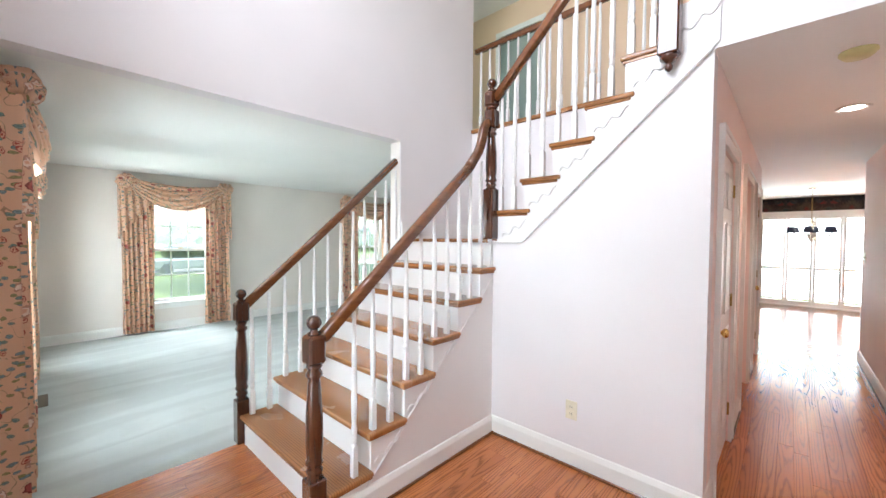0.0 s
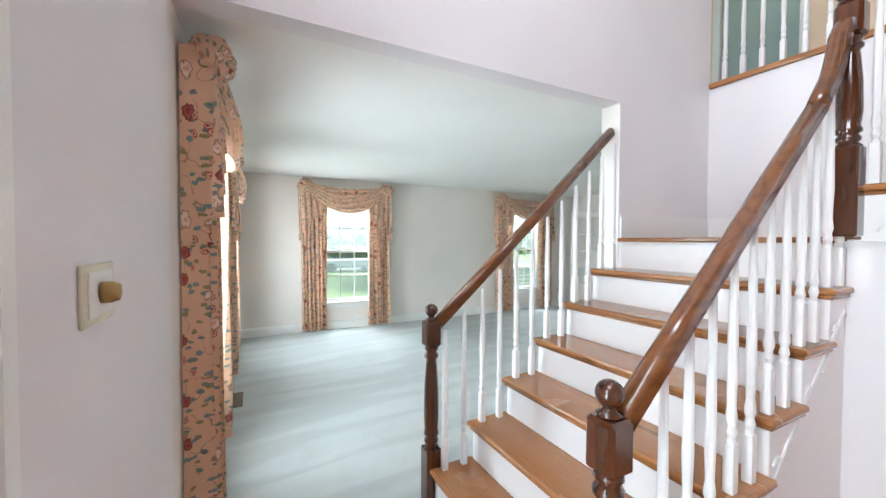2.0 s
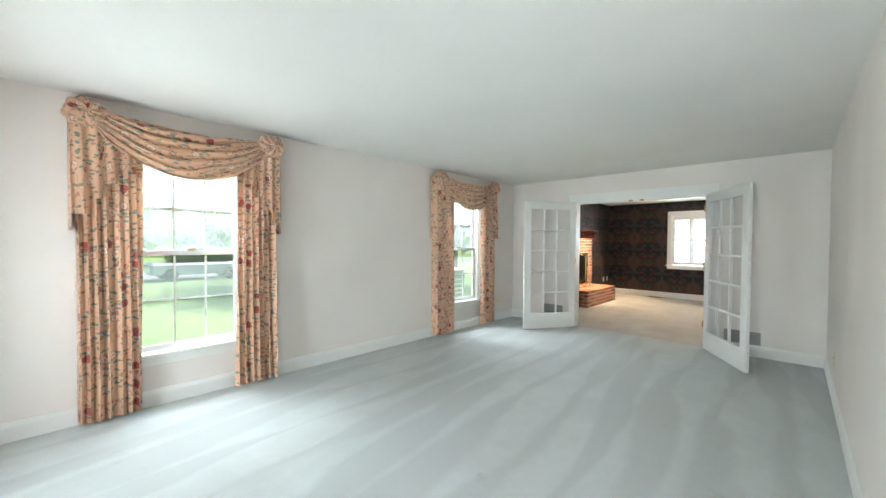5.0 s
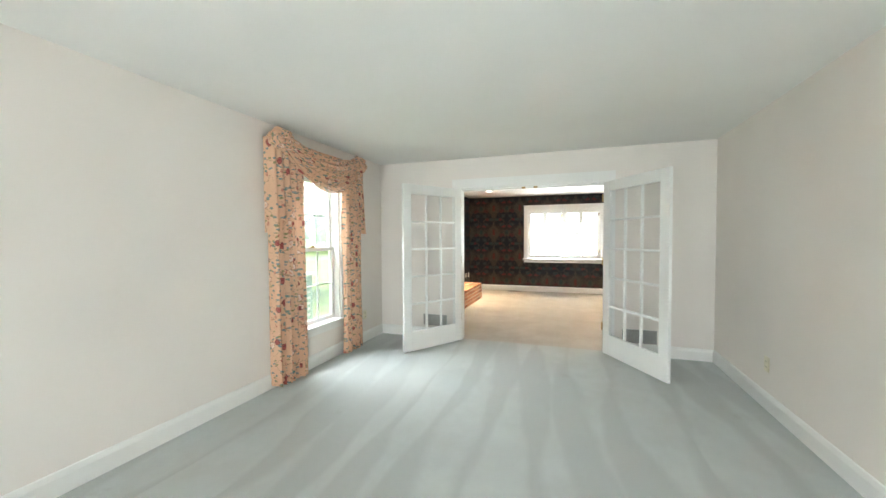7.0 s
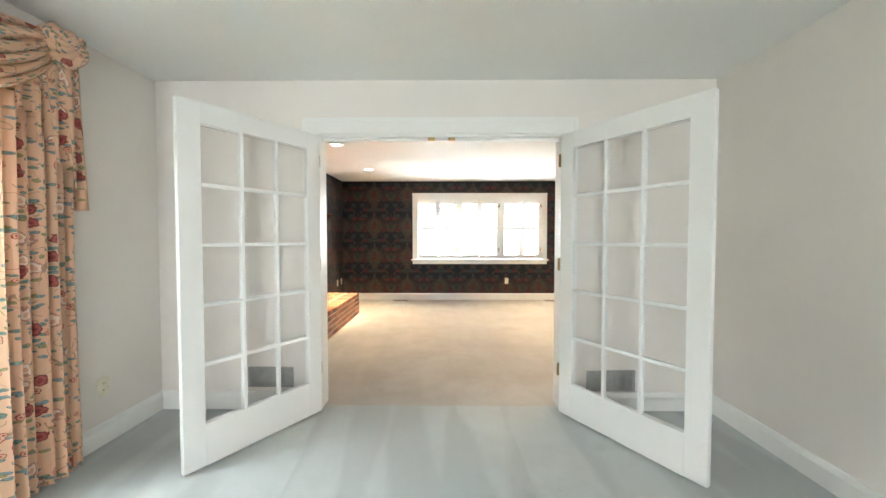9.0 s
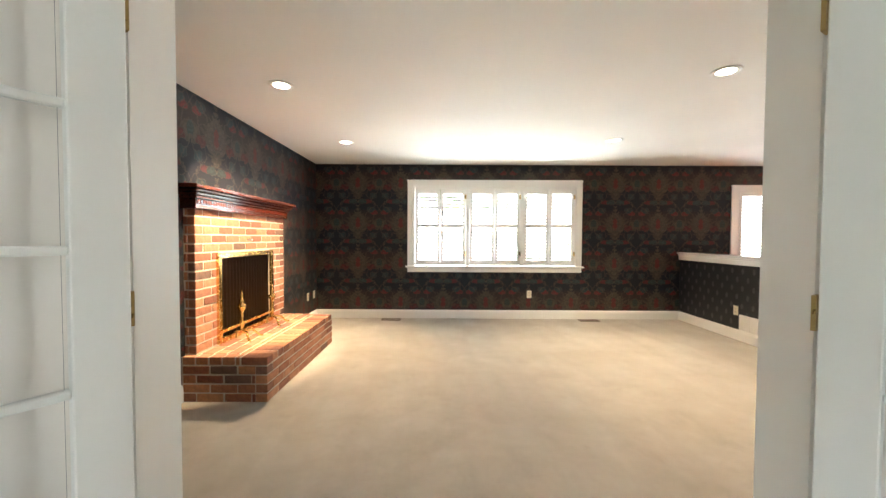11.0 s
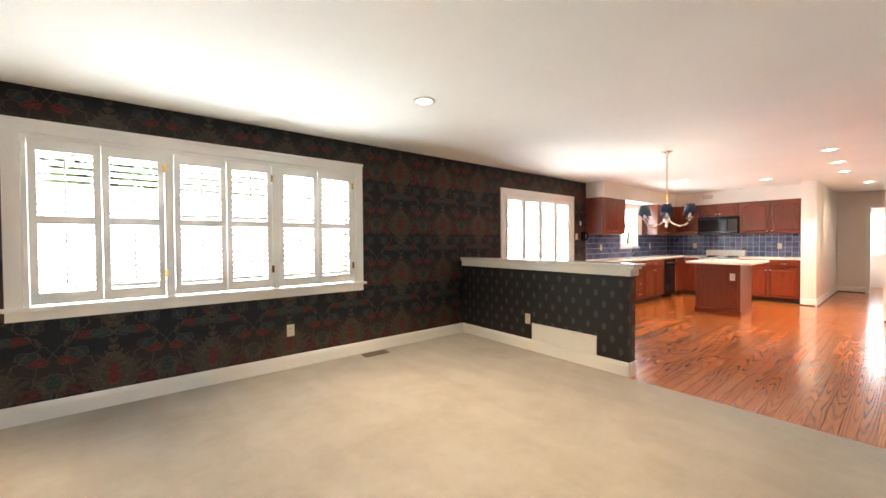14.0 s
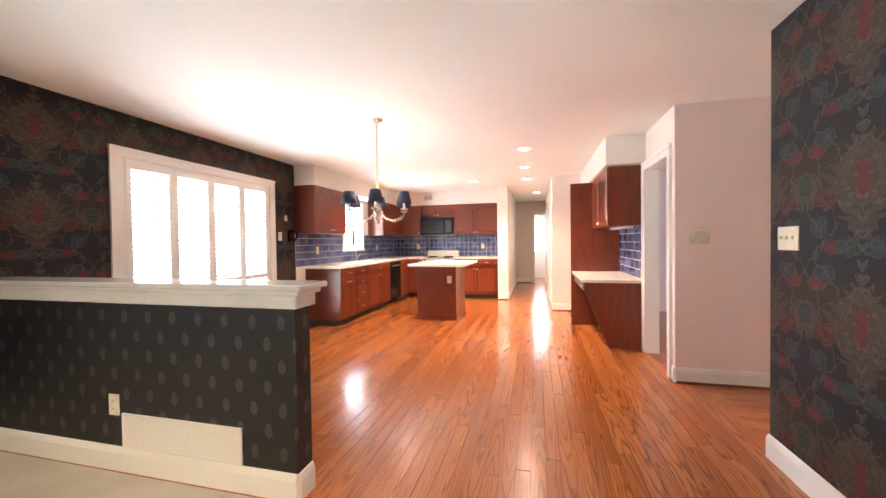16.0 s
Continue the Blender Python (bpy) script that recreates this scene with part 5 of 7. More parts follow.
# ---- shutters ----
def shutter_panel(parent, x0, x1, z0, z1, y, split, tilt):
    """A louvred shutter leaf: stiles, rails, tilt rod and slats, on a plane facing -y."""
    leaf = part("shutter", boxes((x0, y, z0, x0 + 0.045, y + 0.028, z1), (x1 - 0.045, y, z0, x1, y + 0.028, z1), (x0 + 0.045, y, z0, x1 - 0.045, y + 0.028, z0 + 0.085), (x0 + 0.045, y, z1 - 0.085, x1 - 0.045, y + 0.028, z1), (x0 + 0.045, y, split - 0.03, x1 - 0.045, y + 0.028, split + 0.03)), M_TRIM, parent, "white louvred shutter leaf")
    for a, b, ang in ((z0 + 0.085, split - 0.03, tilt[0]), (split + 0.03, z1 - 0.085, tilt[1])):
        n = max(3, round((b - a) / 0.052))
        for i in range(n):
            z = a + (b - a) * (i + 0.5) / n
            bm = bmesh.new()
            box(bm, x0 + 0.046, -0.029, -0.004, x1 - 0.046, 0.029, 0.004, bevel=0.003)
            bmesh.ops.rotate(bm, verts=bm.verts, cent=(0, 0, 0), matrix=Matrix.Rotation(radians(ang), 3, "X"))
            bmesh.ops.translate(bm, verts=bm.verts, vec=(0, y + 0.014, z))
            part("slat", bm, M_TRIM, leaf)
        part("tilt_rod", boxes(((x0 + x1) / 2 - 0.005, y - 0.028, a + 0.03, (x0 + x1) / 2 + 0.005, y - 0.018, b - 0.03)), M_TRIM, leaf)
    return leaf


w2 = tagged(thing("window_5", (-2.59, YB, 0.84)), "wide white window with three louvred shutters", "window", "", "structure")
x0, x1, z0, z1 = WIN_2
part("casing", boxes((x0 - 0.09, YB - 0.022, z0, x0, YB, z1 + 0.09), (x1, YB - 0.022, z0, x1 + 0.09, YB, z1 + 0.09), (x0, YB - 0.022, z1, x1, YB, z1 + 0.09), (x0 - 0.095, YB - 0.03, z1 + 0.07, x1 + 0.095, YB, z1 + 0.097)), M_TRIM, w2)
part("window_sill", boxes((x0 - 0.12, YB - 0.055, z0 - 0.028, x1 + 0.12, YB + 0.14, z0), bevel=0.004), M_TRIM, w2)
part("apron", boxes((x0 - 0.09, YB - 0.02, z0 - 0.10, x1 + 0.09, YB, z0 - 0.029)), M_TRIM, w2)
part("window_frame", boxes((x0, YB, z0, x0 + 0.03, YB + 0.14, z1), (x1 - 0.03, YB, z0, x1, YB + 0.14, z1), (x0 + 0.03, YB, z1 - 0.03, x1 - 0.03, YB + 0.14, z1)), M_TRIM, w2)
g = part("pane", boxes((x0 + 0.03, YB + 0.10, z0, x1 - 0.03, YB + 0.105, z1 - 0.03)), M_GLASS, w2)
g.visible_shadow = False
lw = (x1 - x0) / 3
part("mullion", boxes((x0 + lw - 0.031, YB - 0.012, z0, x0 + lw + 0.031, YB + 0.06, z1 - 0.03)), M_TRIM, w2)
part("mullion", boxes((x0 + 2 * lw - 0.031, YB - 0.012, z0, x0 + 2 * lw + 0.031, YB + 0.06, z1 - 0.03)), M_TRIM, w2)
for i in range(3):
    a = x0 + 0.032 + lw * i
    half = (lw - 0.064) / 2
    for j in range(2):
        shutter_panel(w2, a + half * j + 0.002, a + half * (j + 1) - 0.002, z0 + 0.01, z1 - 0.034, YB - 0.008, 1.475, ((-20, -24) if i == 0 and j == 0 else (-38, -24) if i == 0 else (-38, -38)))
    for z in (1.0, 1.9):
        part("hinge", boxes((a + lw - 0.076, YB - 0.0165, z, a + lw - 0.052, YB - 0.0085, z + 0.07)), M_BRASS, w2, "small brass hinge")

pd = tagged(thing("door_patio", (2.17, YB, 0)), "white patio door behind four tall louvred shutters", "door", "", "structure")
part("casing", boxes((1.15, YB - 0.022, 0, 1.24, YB, 2.13), (3.10, YB - 0.022, 0, 3.19, YB, 2.13), (1.24, YB - 0.022, 2.05, 3.10, YB, 2.13), (1.145, YB - 0.03, 2.11, 3.195, YB, 2.137)), M_TRIM, pd)
part("door_frame", boxes((1.24, YB, 0, 1.28, YB + 0.14, 2.05), (3.06, YB, 0, 3.10, YB + 0.14, 2.05), (1.28, YB, 2.0, 3.06, YB + 0.14, 2.05), (1.28, YB, 0, 3.06, YB + 0.14, 0.03)), M_TRIM, pd)
g = part("pane", boxes((1.28, YB + 0.10, 0.03, 3.06, YB + 0.105, 2.0)), M_GLASS, pd)
g.visible_shadow = False
for i in range(4):
    shutter_panel(pd, 1.282 + 0.4445 * i, 1.282 + 0.4445 * (i + 1) - 0.003, 0.035, 2.045, YB - 0.008, 0.86, (-30, -34))

# kitchen window
kw = tagged(thing("window_6", (5.46, YB, 1.18)), "white kitchen window over the sink", "window", "", "structure")
x0, x1, z0, z1 = WIN_K
part("casing", boxes((x0 - 0.06, YB - 0.02, z0 - 0.06, x0, YB, z1), (x1, YB - 0.02, z0 - 0.06, x1 + 0.06, YB, z1), (x0, YB - 0.02, z0 - 0.06, x1, YB, z0)), M_TRIM, kw)
part("window_frame", boxes((x0, YB + 0.05, z0, x0 + 0.045, YB + 0.10, z1), (x1 - 0.045, YB + 0.05, z0, x1, YB + 0.10, z1), (x0 + 0.045, YB + 0.05, z0, x1 - 0.045, YB + 0.10, z0 + 0.05), (x0 + 0.045, YB + 0.05, 1.60, x1 - 0.045, YB + 0.10, 1.65), (x0 + 0.045, YB + 0.05, z1 - 0.05, x1 - 0.045, YB + 0.10, z1)), M_TRIM, kw)
g = part("pane", boxes((x0 + 0.045, YB + 0.07, z0 + 0.05, x1 - 0.045, YB + 0.074, z1 - 0.05)), M_GLASS, kw)
g.visible_shadow = False

# ---- half wall ----
structure("wall_half", boxes((HALF_X, HALF_Y, 0, HALF_X + 0.12, YB, 1.0)), M_SPRIG, "low half wall papered in black with small sprigs", "half wall")
led = thing("ledge", (HALF_X + 0.07, 10.9, 1.0), "glossy white moulded ledge on the half wall", "ledge")
part("top_board", box(bmesh.new(), HALF_X - 0.055, HALF_Y - 0.07, 1.045, HALF_X + 0.19, YB - 0.002, 1.075, bevel=0.008, seg=2), M_LEDGE, led)
part("bed_moulding", boxes((HALF_X - 0.038, HALF_Y - 0.045, 1.02, HALF_X + 0.165, YB - 0.002, 1.046), (HALF_X - 0.025, HALF_Y - 0.025, 0.955, HALF_X + 0.145, YB - 0.002, 1.021), bevel=0.006), M_TRIM, led)

# ---- outside ----
structure("ground", boxes((-150, -150, -0.75, 150, 150, -0.65)), M_LAWN, "mown lawn around the house", "lawn")
structure("road", boxes((-30, -150, -0.655, -25, 150, -0.63)), M_ROAD, "grey asphalt road beyond the lawn", "road")


def tree(x, y, h, r, seed):
    rnd = random.Random(seed)
    t = thing("tree", (x, y, -0.65), "leafy green deciduous tree on the lawn", "tree", "garden trees")
    bm = bmesh.new()
    sweep(bm, circle(0.16, 8), [(x, y, -0.7), (x + 0.05, y, h * 0.3), (x, y + 0.05, h * 0.55)])
    tips = []
    for i in range(9):
        a, z = rnd.uniform(0, 6.28), rnd.uniform(h * 0.25, h * 0.55)
        e = (x + r * 0.8 * math.cos(a), y + r * 0.8 * math.sin(a), z + rnd.uniform(0.4, 0.45) * h)
        sweep(bm, circle(0.05, 6), [(x, y, z), ((x + e[0]) / 2, (y + e[1]) / 2, z + 0.5), e])
        tips.append(e)
    part("trunk", bm, M_BARK, t)
    vs, fs = [], []
    for i in range(4200):
        c = rnd.choice(tips)
        d = Vector((rnd.gauss(0, 1), rnd.gauss(0, 1), rnd.gauss(0, 0.7))) * r * 0.36
        p = Vector(c) + d
        q = Euler((rnd.uniform(0, 6), rnd.uniform(0, 6), rnd.uniform(0, 6))).to_matrix()
        s = rnd.uniform(0.10, 0.22)
        k = len(vs)
        vs += [tuple(p + q @ Vector(v)) for v in ((-s, 0, 0), (0, -s * 0.5, 0.02), (s, 0, 0), (0, s * 0.5, 0.02))]
        fs.append((k, k + 1, k + 2, k + 3))
    me = bpy.data.meshes.new("crown")
    me.from_pydata([tuple(Vector(v) - BASE[t]) for v in vs], [], fs)
    me.materials.append(M_LEAF)
    ob = new("crown", me)
    ob.parent = t


for i, (x, y, h, r) in enumerate(((-19, 12, 8, 3.0), (-16, -9, 7, 2.6), (-36, 14, 9, 4), (-38, 4, 9, 4), (-12.5, 13.5, 6, 2.4), (-2, -14, 7, 3), (-7, -17, 8, 3), (4, 24, 8, 3), (-4, 23, 8, 3.4), (-15.5, 10.0, 8, 3.0), (-22, 3, 9, 3.4))):
    tree(x, y, h, r, i)


def woods():
    rnd = random.Random(77)
    vs, fs = [], []
    for i in range(9000):
        a = rnd.uniform(0, 2 * math.pi)
        r = rnd.uniform(52, 66)
        h = 9 + 3.5 * math.sin(a * 9) + 2 * math.sin(a * 23)
        p = Vector((r * math.cos(a), 6 + r * math.sin(a), -0.6 + h * rnd.random() ** 0.7))
        q = Euler((rnd.uniform(0, 6), rnd.uniform(0, 6), rnd.uniform(0, 6))).to_matrix()
        s = rnd.uniform(0.6, 1.5)
        k = len(vs)
        vs += [tuple(p + q @ Vector(v)) for v in ((-s, 0, 0), (0, -s * 0.6, 0.1), (s, 0, 0), (0, s * 0.6, 0.1))]
        fs.append((k, k + 1, k + 2, k + 3))
    me = bpy.data.meshes.new("woods")
    me.from_pydata(vs, [], fs)
    me.materials.append(M_LEAF)
    tagged(new("woods", me), "belt of leafy green trees beyond the lawn", "woods", "", "stuff")


woods()


# ---- fireplace ----
FY0, FY1, FX, HX, HZ = 9.075, 10.68, -5.325, -4.755, 0.36
HY0, HY1 = 9.035, 10.70
fire = thing("fireplace", (-5.2, 9.55, 0), "red brick fireplace with raised hearth and brass screen", "fireplace")
for lo, hi, low in ((FY0 + 0.005, 9.385, 0.0), (10.305, FY1 - 0.005, 0.0), (9.385, 10.305, 1.095)):
    part("chimney_core", boxes((XW + 0.001, lo, low, FX - 0.005, hi, 1.52)), M_MORTAR, fire, "pale mortar")
part("hearth_core", boxes((XW + 0.002, HY0 + 0.005, 0, HX - 0.005, HY1 - 0.005, HZ - 0.011)), M_MORTAR, fire, "pale mortar")
part("firebox", boxes((XW - 0.42, 9.325, HZ - 0.03, XW - 0.40, 10.365, 1.2), (XW - 0.42, 9.325, HZ - 0.03, FX - 0.03, 9.387, 1.2), (XW - 0.42, 10.303, HZ - 0.03, FX - 0.03, 10.365, 1.2), (XW - 0.42, 9.325, 1.093, FX - 0.03, 10.365, 1.2), (XW - 0.42, 9.325, HZ - 0.03, FX - 0.02, 10.365, HZ - 0.012)), M_SOOT, fire, "sooty black firebox")
BRICKS = {}


def brick(parent, x0, y0, z0, x1, y1, z1):
    size = tuple(round(v, 3) for v in (x1 - x0, y1 - y0, z1 - z0))
    if size not in BRICKS:
        bm = box(bmesh.new(), -size[0] / 2, -size[1] / 2, -size[2] / 2, size[0] / 2, size[1] / 2, size[2] / 2, bevel=0.004)
        me = bpy.data.meshes.new("brick")
        bm.to_mesh(me)
        bm.free()
        me.materials.append(M_BRICK)
        BRICKS[size] = me
    ob = new("brick", BRICKS[size])
    j = random.Random(x0 * 91 + y0 * 57 + z0 * 33)
    ob.location = Vector(((x0 + x1) / 2 + j.uniform(-0.002, 0.002), (y0 + y1) / 2 + j.uniform(-0.002, 0.002), (z0 + z1) / 2 + j.uniform(-0.001, 0.001))) - BASE[parent]
    ob.rotation_euler = (j.uniform(-0.01, 0.01), j.uniform(-0.008, 0.008), j.uniform(-0.008, 0.008))
    ob.parent = parent
    return ob


J, CH = 0.011, 0.0722
L = 0.203
# breast courses
for c in range(16):
    z = HZ + 0.006 + c * CH
    zt = min(z + CH - J, 1.50)
    if zt - z < 0.03:
        continue
    y = FY0 - (L + J) * (0.5 if c % 2 else 0.0)
    while y < FY1:
        a, b = max(y, FY0), min(y + L, FY1)
        for lo, hi in (((a, min(b, 9.375)), (max(a, 10.315), b)) if z < 1.09 else ((a, b),)):
            if hi - lo > 0.02:
                brick(fire, FX - 0.06, lo, z, FX, hi, zt)
        y += L + J
    # return side
    if c % 2:
        brick(fire, XW + 0.012, FY0, z, FX - 0.062, FY0 + 0.05, zt)
    else:
        brick(fire, XW + 0.004, FY0 - 0.003, z, FX - 0.064, FY0 + 0.05, zt)
# hearth sides
for c in range(5):
    z = 0.004 + c * (HZ / 5)
    zt = z + HZ / 5 - J
    top = c == 4
    lx = 0.092 if top else L
    y = HY0 - (lx + J) * (0.5 if c % 2 and not top else 0.0)
    while y < HY1 - 0.02:
        a, b = max(y, HY0), min(y + lx, HY1)
        if b - a > 0.02:
            brick(fire, HX - (L if top else 0.09), a, z, HX, b, zt)
        y += lx + J
    x = XW + 0.012 - (lx + J) * (0.0 if c % 2 or top else 0.5)
    while x < HX - 0.10:
        a, b = max(x, XW + 0.012), min(x + lx, HX - (L + J if top else 0.095))
        if b - a > 0.02:
            brick(fire, a, HY0, z, b, HY0 + 0.09, zt)
            brick(fire, a, HY1 - 0.09, z, b, HY1, zt)
        x += lx + J
# flat bricks on the hearth
x, row = FX + 0.004, 0
while x < HX - L - 0.02:
    x1 = min(x + 0.092, HX - L - J)
    y = HY0 + 0.101 - (0.5 * (L + J) if row % 2 else 0.0)
    while y < HY1 - 0.11:
        a, b = max(y, HY0 + 0.101), min(y + L, HY1 - 0.101)
        if b - a > 0.03:
            brick(fire, x, a, HZ - 0.04, x1, b, HZ - 0.007)
        y += L + J
    x, row = x1 + J, row + 1

man = thing("mantelpiece", (-5.25, 9.55, 1.5), "dark mahogany mantel shelf with dentil moulding", "mantel")
part("frieze", boxes((XW + 0.001, 9.045, 1.50, FX + 0.03, 10.71, 1.575), bevel=0.004), M_MANTEL, man)
for i in range(49):
    y = 9.06 + i * 0.0335
    part("dentil", boxes((FX + 0.03, y, 1.538, FX + 0.042, y + 0.018, 1.568)), M_MANTEL, man)
part("crown", boxes((XW + 0.001, 9.03, 1.576, FX + 0.045, 10.725, 1.60), (XW + 0.001, 9.005, 1.6005, FX + 0.062, 10.75, 1.625), (XW + 0.001, 8.98, 1.6255, FX + 0.08, 10.775, 1.648), bevel=0.007), M_MANTEL, man)
part("shelf", box(bmesh.new(), XW + 0.001, 8.955, 1.649, FX + 0.10, 10.80, 1.68, bevel=0.007, seg=2), M_MANTEL, man)

scr = thing("fire_screen", (-5.18, 9.5, HZ), "brass-framed fire screen with dark woven mesh", "fire screen")
part("frame", boxes((FX - 0.005, 9.34, HZ, FX + 0.025, 9.385, 1.14), (FX - 0.005, 10.305, HZ, FX + 0.025, 10.35, 1.14), (FX - 0.005, 9.385, 1.095, FX + 0.025, 10.305, 1.14), bevel=0.004), M_BRASS, scr)
part("bottom_rail", boxes((FX - 0.005, 9.385, HZ, FX + 0.03, 10.305, HZ + 0.05), (FX - 0.005, 9.385, HZ + 0.085, FX + 0.022, 10.305, HZ + 0.115), bevel=0.003), M_BRASS, scr)
bm = bmesh.new()
rows = []
for i in range(121):
    y = 9.387 + 0.916 * i / 120
    rows.append((bm.verts.new((FX - 0.018 + 0.006 * math.sin(i * 0.9), y, HZ + 0.03)), bm.verts.new((FX - 0.018 + 0.006 * math.sin(i * 0.9), y, 1.10))))
for a, b in zip(rows, rows[1:]):
    bm.faces.new((a[0], b[0], b[1], a[1]))
bmesh.ops.solidify(bm, geom=bm.faces, thickness=0.002)
part("mesh_curtain", bm, M_SCREEN, scr, "dark hanging chain mesh", True)
for y in (9.53, 10.12):
    a = thing("andiron", (FX + 0.11, y, HZ), "turned brass andiron with curled feet on the hearth", "andiron", "andirons")
    part("post", lathe(bmesh.new(), [(0.016, 0.07), (0.022, 0.085), (0.012, 0.10), (0.018, 0.12), (0.024, 0.15), (0.013, 0.19), (0.012, 0.24), (0.02, 0.255), (0.034, 0.285), (0.036, 0.305), (0.016, 0.33), (0.022, 0.345), (0.012, 0.365), (0.014, 0.39), (0.006, 0.42), (0.002, 0.445)], FX + 0.11, y, HZ), M_BRASS, a, "", True)
    for s in (-1, 1):
        part("foot", sweep(bmesh.new(), circle(0.009, 7), [(FX + 0.11, y, HZ + 0.085), (FX + 0.180, y + s * 0.05, HZ + 0.075), (FX + 0.210, y + s * 0.085, HZ + 0.03), (FX + 0.225, y + s * 0.10, HZ + 0.009), (FX + 0.245, y + s * 0.115, HZ + 0.012)]), M_BRASS, a, "", True)
    part("billet_bar", sweep(bmesh.new(), circle(0.008, 6), [(FX + 0.11, y, HZ + 0.075), (FX + 0.06, y, HZ + 0.075), (FX + 0.055, y, HZ + 0.008)]), M_OLDBRASS, a, "", True)
dk = thing("damper_key", (-5.19, 9.84, 1.24), "small steel damper knob on the brick face", "knob")
part("knob", lathe(bmesh.new(), [(0.006, 0), (0.006, 0.03), (0.014, 0.035), (0.012, 0.05), (0.003, 0.055)], FX, 9.84, 1.255, 10, "X"), M_STEEL, dk, "", True)


# ---- small fixtures ----
def plate(name, at, n, w, h, label, kind="outlet", mat=None):
    """A wall plate in the plane facing n ('+x', '-y', ...)."""
    t = thing(name, at, label, "switch" if kind == "switch" else "outlet", "wall plates")
    x, y, z = at
    s = 1 if n[0] == "+" else -1
    def bx(u0, u1, z0, z1, d0, d1):
        d0, d1 = sorted((s * d0, s * d1))
        return (x + d0, y + u0, z + z0, x + d1, y + u1, z + z1) if n[1] == "x" else (x + u0, y + d0, z + z0, x + u1, y + d1, z + z1)
    part("cover_plate", boxes(bx(-w / 2, w / 2, -h / 2, h / 2, 0, 0.007), bevel=0.002), mat or M_PLATE, t)
    if kind == "outlet":
        for dz in (-0.022, 0.022):
            part("socket", boxes(bx(-0.013, 0.013, dz - 0.013, dz + 0.013, 0.007, 0.009)), mat or M_PLATE, t)
            part("slot", boxes(bx(-0.007, -0.004, dz - 0.005, dz + 0.006, 0.009, 0.0095), bx(0.004, 0.007, dz - 0.005, dz + 0.006, 0.009, 0.0095)), M_SLOT, t)
    else:
        k = 3 if w > 0.12 else 1
        for i in range(k):
            u = (i - (k - 1) / 2) * 0.046
            part("toggle", boxes(bx(u - 0.005, u + 0.005, -0.004, 0.014, 0.007, 0.019), bevel=0.001), M_PLATE, t)
    return t


plate("outlet", (-2.03, YB, 0.39), "-y", 0.075, 0.12, "ivory wall outlet above the baseboard")
plate("outlet", (HALF_X, 10.95, 0.372), "-x", 0.075, 0.12, "ivory wall outlet on the black papered half wall")
plate("outlet", (XW, 11.72, 0.39), "+x", 0.075, 0.12, "ivory wall outlet beside the fireplace")
plate("cable_plate", (XW, 11.98, 0.39), "+x", 0.075, 0.12, "ivory cable plate near the corner")
plate("outlet", (XW, 8.70, 0.37), "+x", 0.075, 0.12, "ivory wall outlet on the papered wall")
plate("outlet", (XE0, 6.0, 0.36), "-x", 0.075, 0.12, "ivory wall outlet in the living room")
plate("outlet", (XW, 6.70, 0.36), "+x", 0.075, 0.12, "ivory wall outlet by the corner")
plate("outlet", (0.78, YS, 0.37), "-y", 0.075, 0.12, "ivory wall outlet under the stairs")
plate("light_switch", (1.14, YP1, 1.265), "+y", 0.165, 0.125, "triple ivory light switch on dark paper", "switch")
plate("light_switch", (XK, 7.24, 1.28), "-x", 0.165, 0.115, "triple ivory light switch on the pink wall", "switch")
dim = thing("dimmer_switch", (-0.22, YF, 1.345), "ivory dimmer switch with a brass knob on a wide plate", "switch", "wall plates")
part("cover_plate", boxes((-0.305, YF, 1.285, -0.135, YF + 0.009, 1.405), bevel=0.003), M_PLATE, dim)
part("inset", boxes((-0.285, YF + 0.009, 1.30, -0.155, YF + 0.012, 1.39), bevel=0.001), M_TRIM, dim)
part("knob", lathe(bmesh.new(), [(0.022, 0.0), (0.022, 0.016), (0.017, 0.028), (0.004, 0.030)], -0.22, YF + 0.012, 1.345, 16, "Y"), M_OLDBRASS, dim, "round brass dimmer knob", True)
plate("light_switch", (3.30, YB, 1.38), "-y", 0.075, 0.12, "ivory light switch by the patio door", "switch")
plate("outlet", (4.62, 9.98, 0.66), "-x", 0.075, 0.12, "ivory outlet on the island side")
for at, way in (((4.20, YB - 0.0105, 1.16), "-y"), ((6.55, YB - 0.0105, 1.16), "-y"), ((XF - 0.0105, 9.85, 1.16), "-x"), ((XF - 0.0105, 11.45, 1.16), "-x")):
    plate("outlet", at, way, 0.075, 0.12, "ivory outlet on the blue tiled backsplash")
ph = thing("wall_phone", (3.50, YB, 1.38), "small black wall telephone", "telephone")
part("body", box(bmesh.new(), 3.46, YB - 0.05, 1.30, 3.54, YB, 1.48, bevel=0.012, seg=2), M_BLACK, ph)
part("handset", sweep(bmesh.new(), circle(0.015, 8), [(3.53, YB - 0.055, 1.31), (3.56, YB - 0.085, 1.36), (3.56, YB - 0.085, 1.43), (3.53, YB - 0.055, 1.47)]), M_BLACK, ph, "", True)
th = thing("thermostat", (3.42, YB, 1.62), "small white thermostat on dark paper", "thermostat")
part("case", box(bmesh.new(), 3.40, YB - 0.025, 1.60, 3.44, YB, 1.68, bevel=0.005), M_VENT, th)


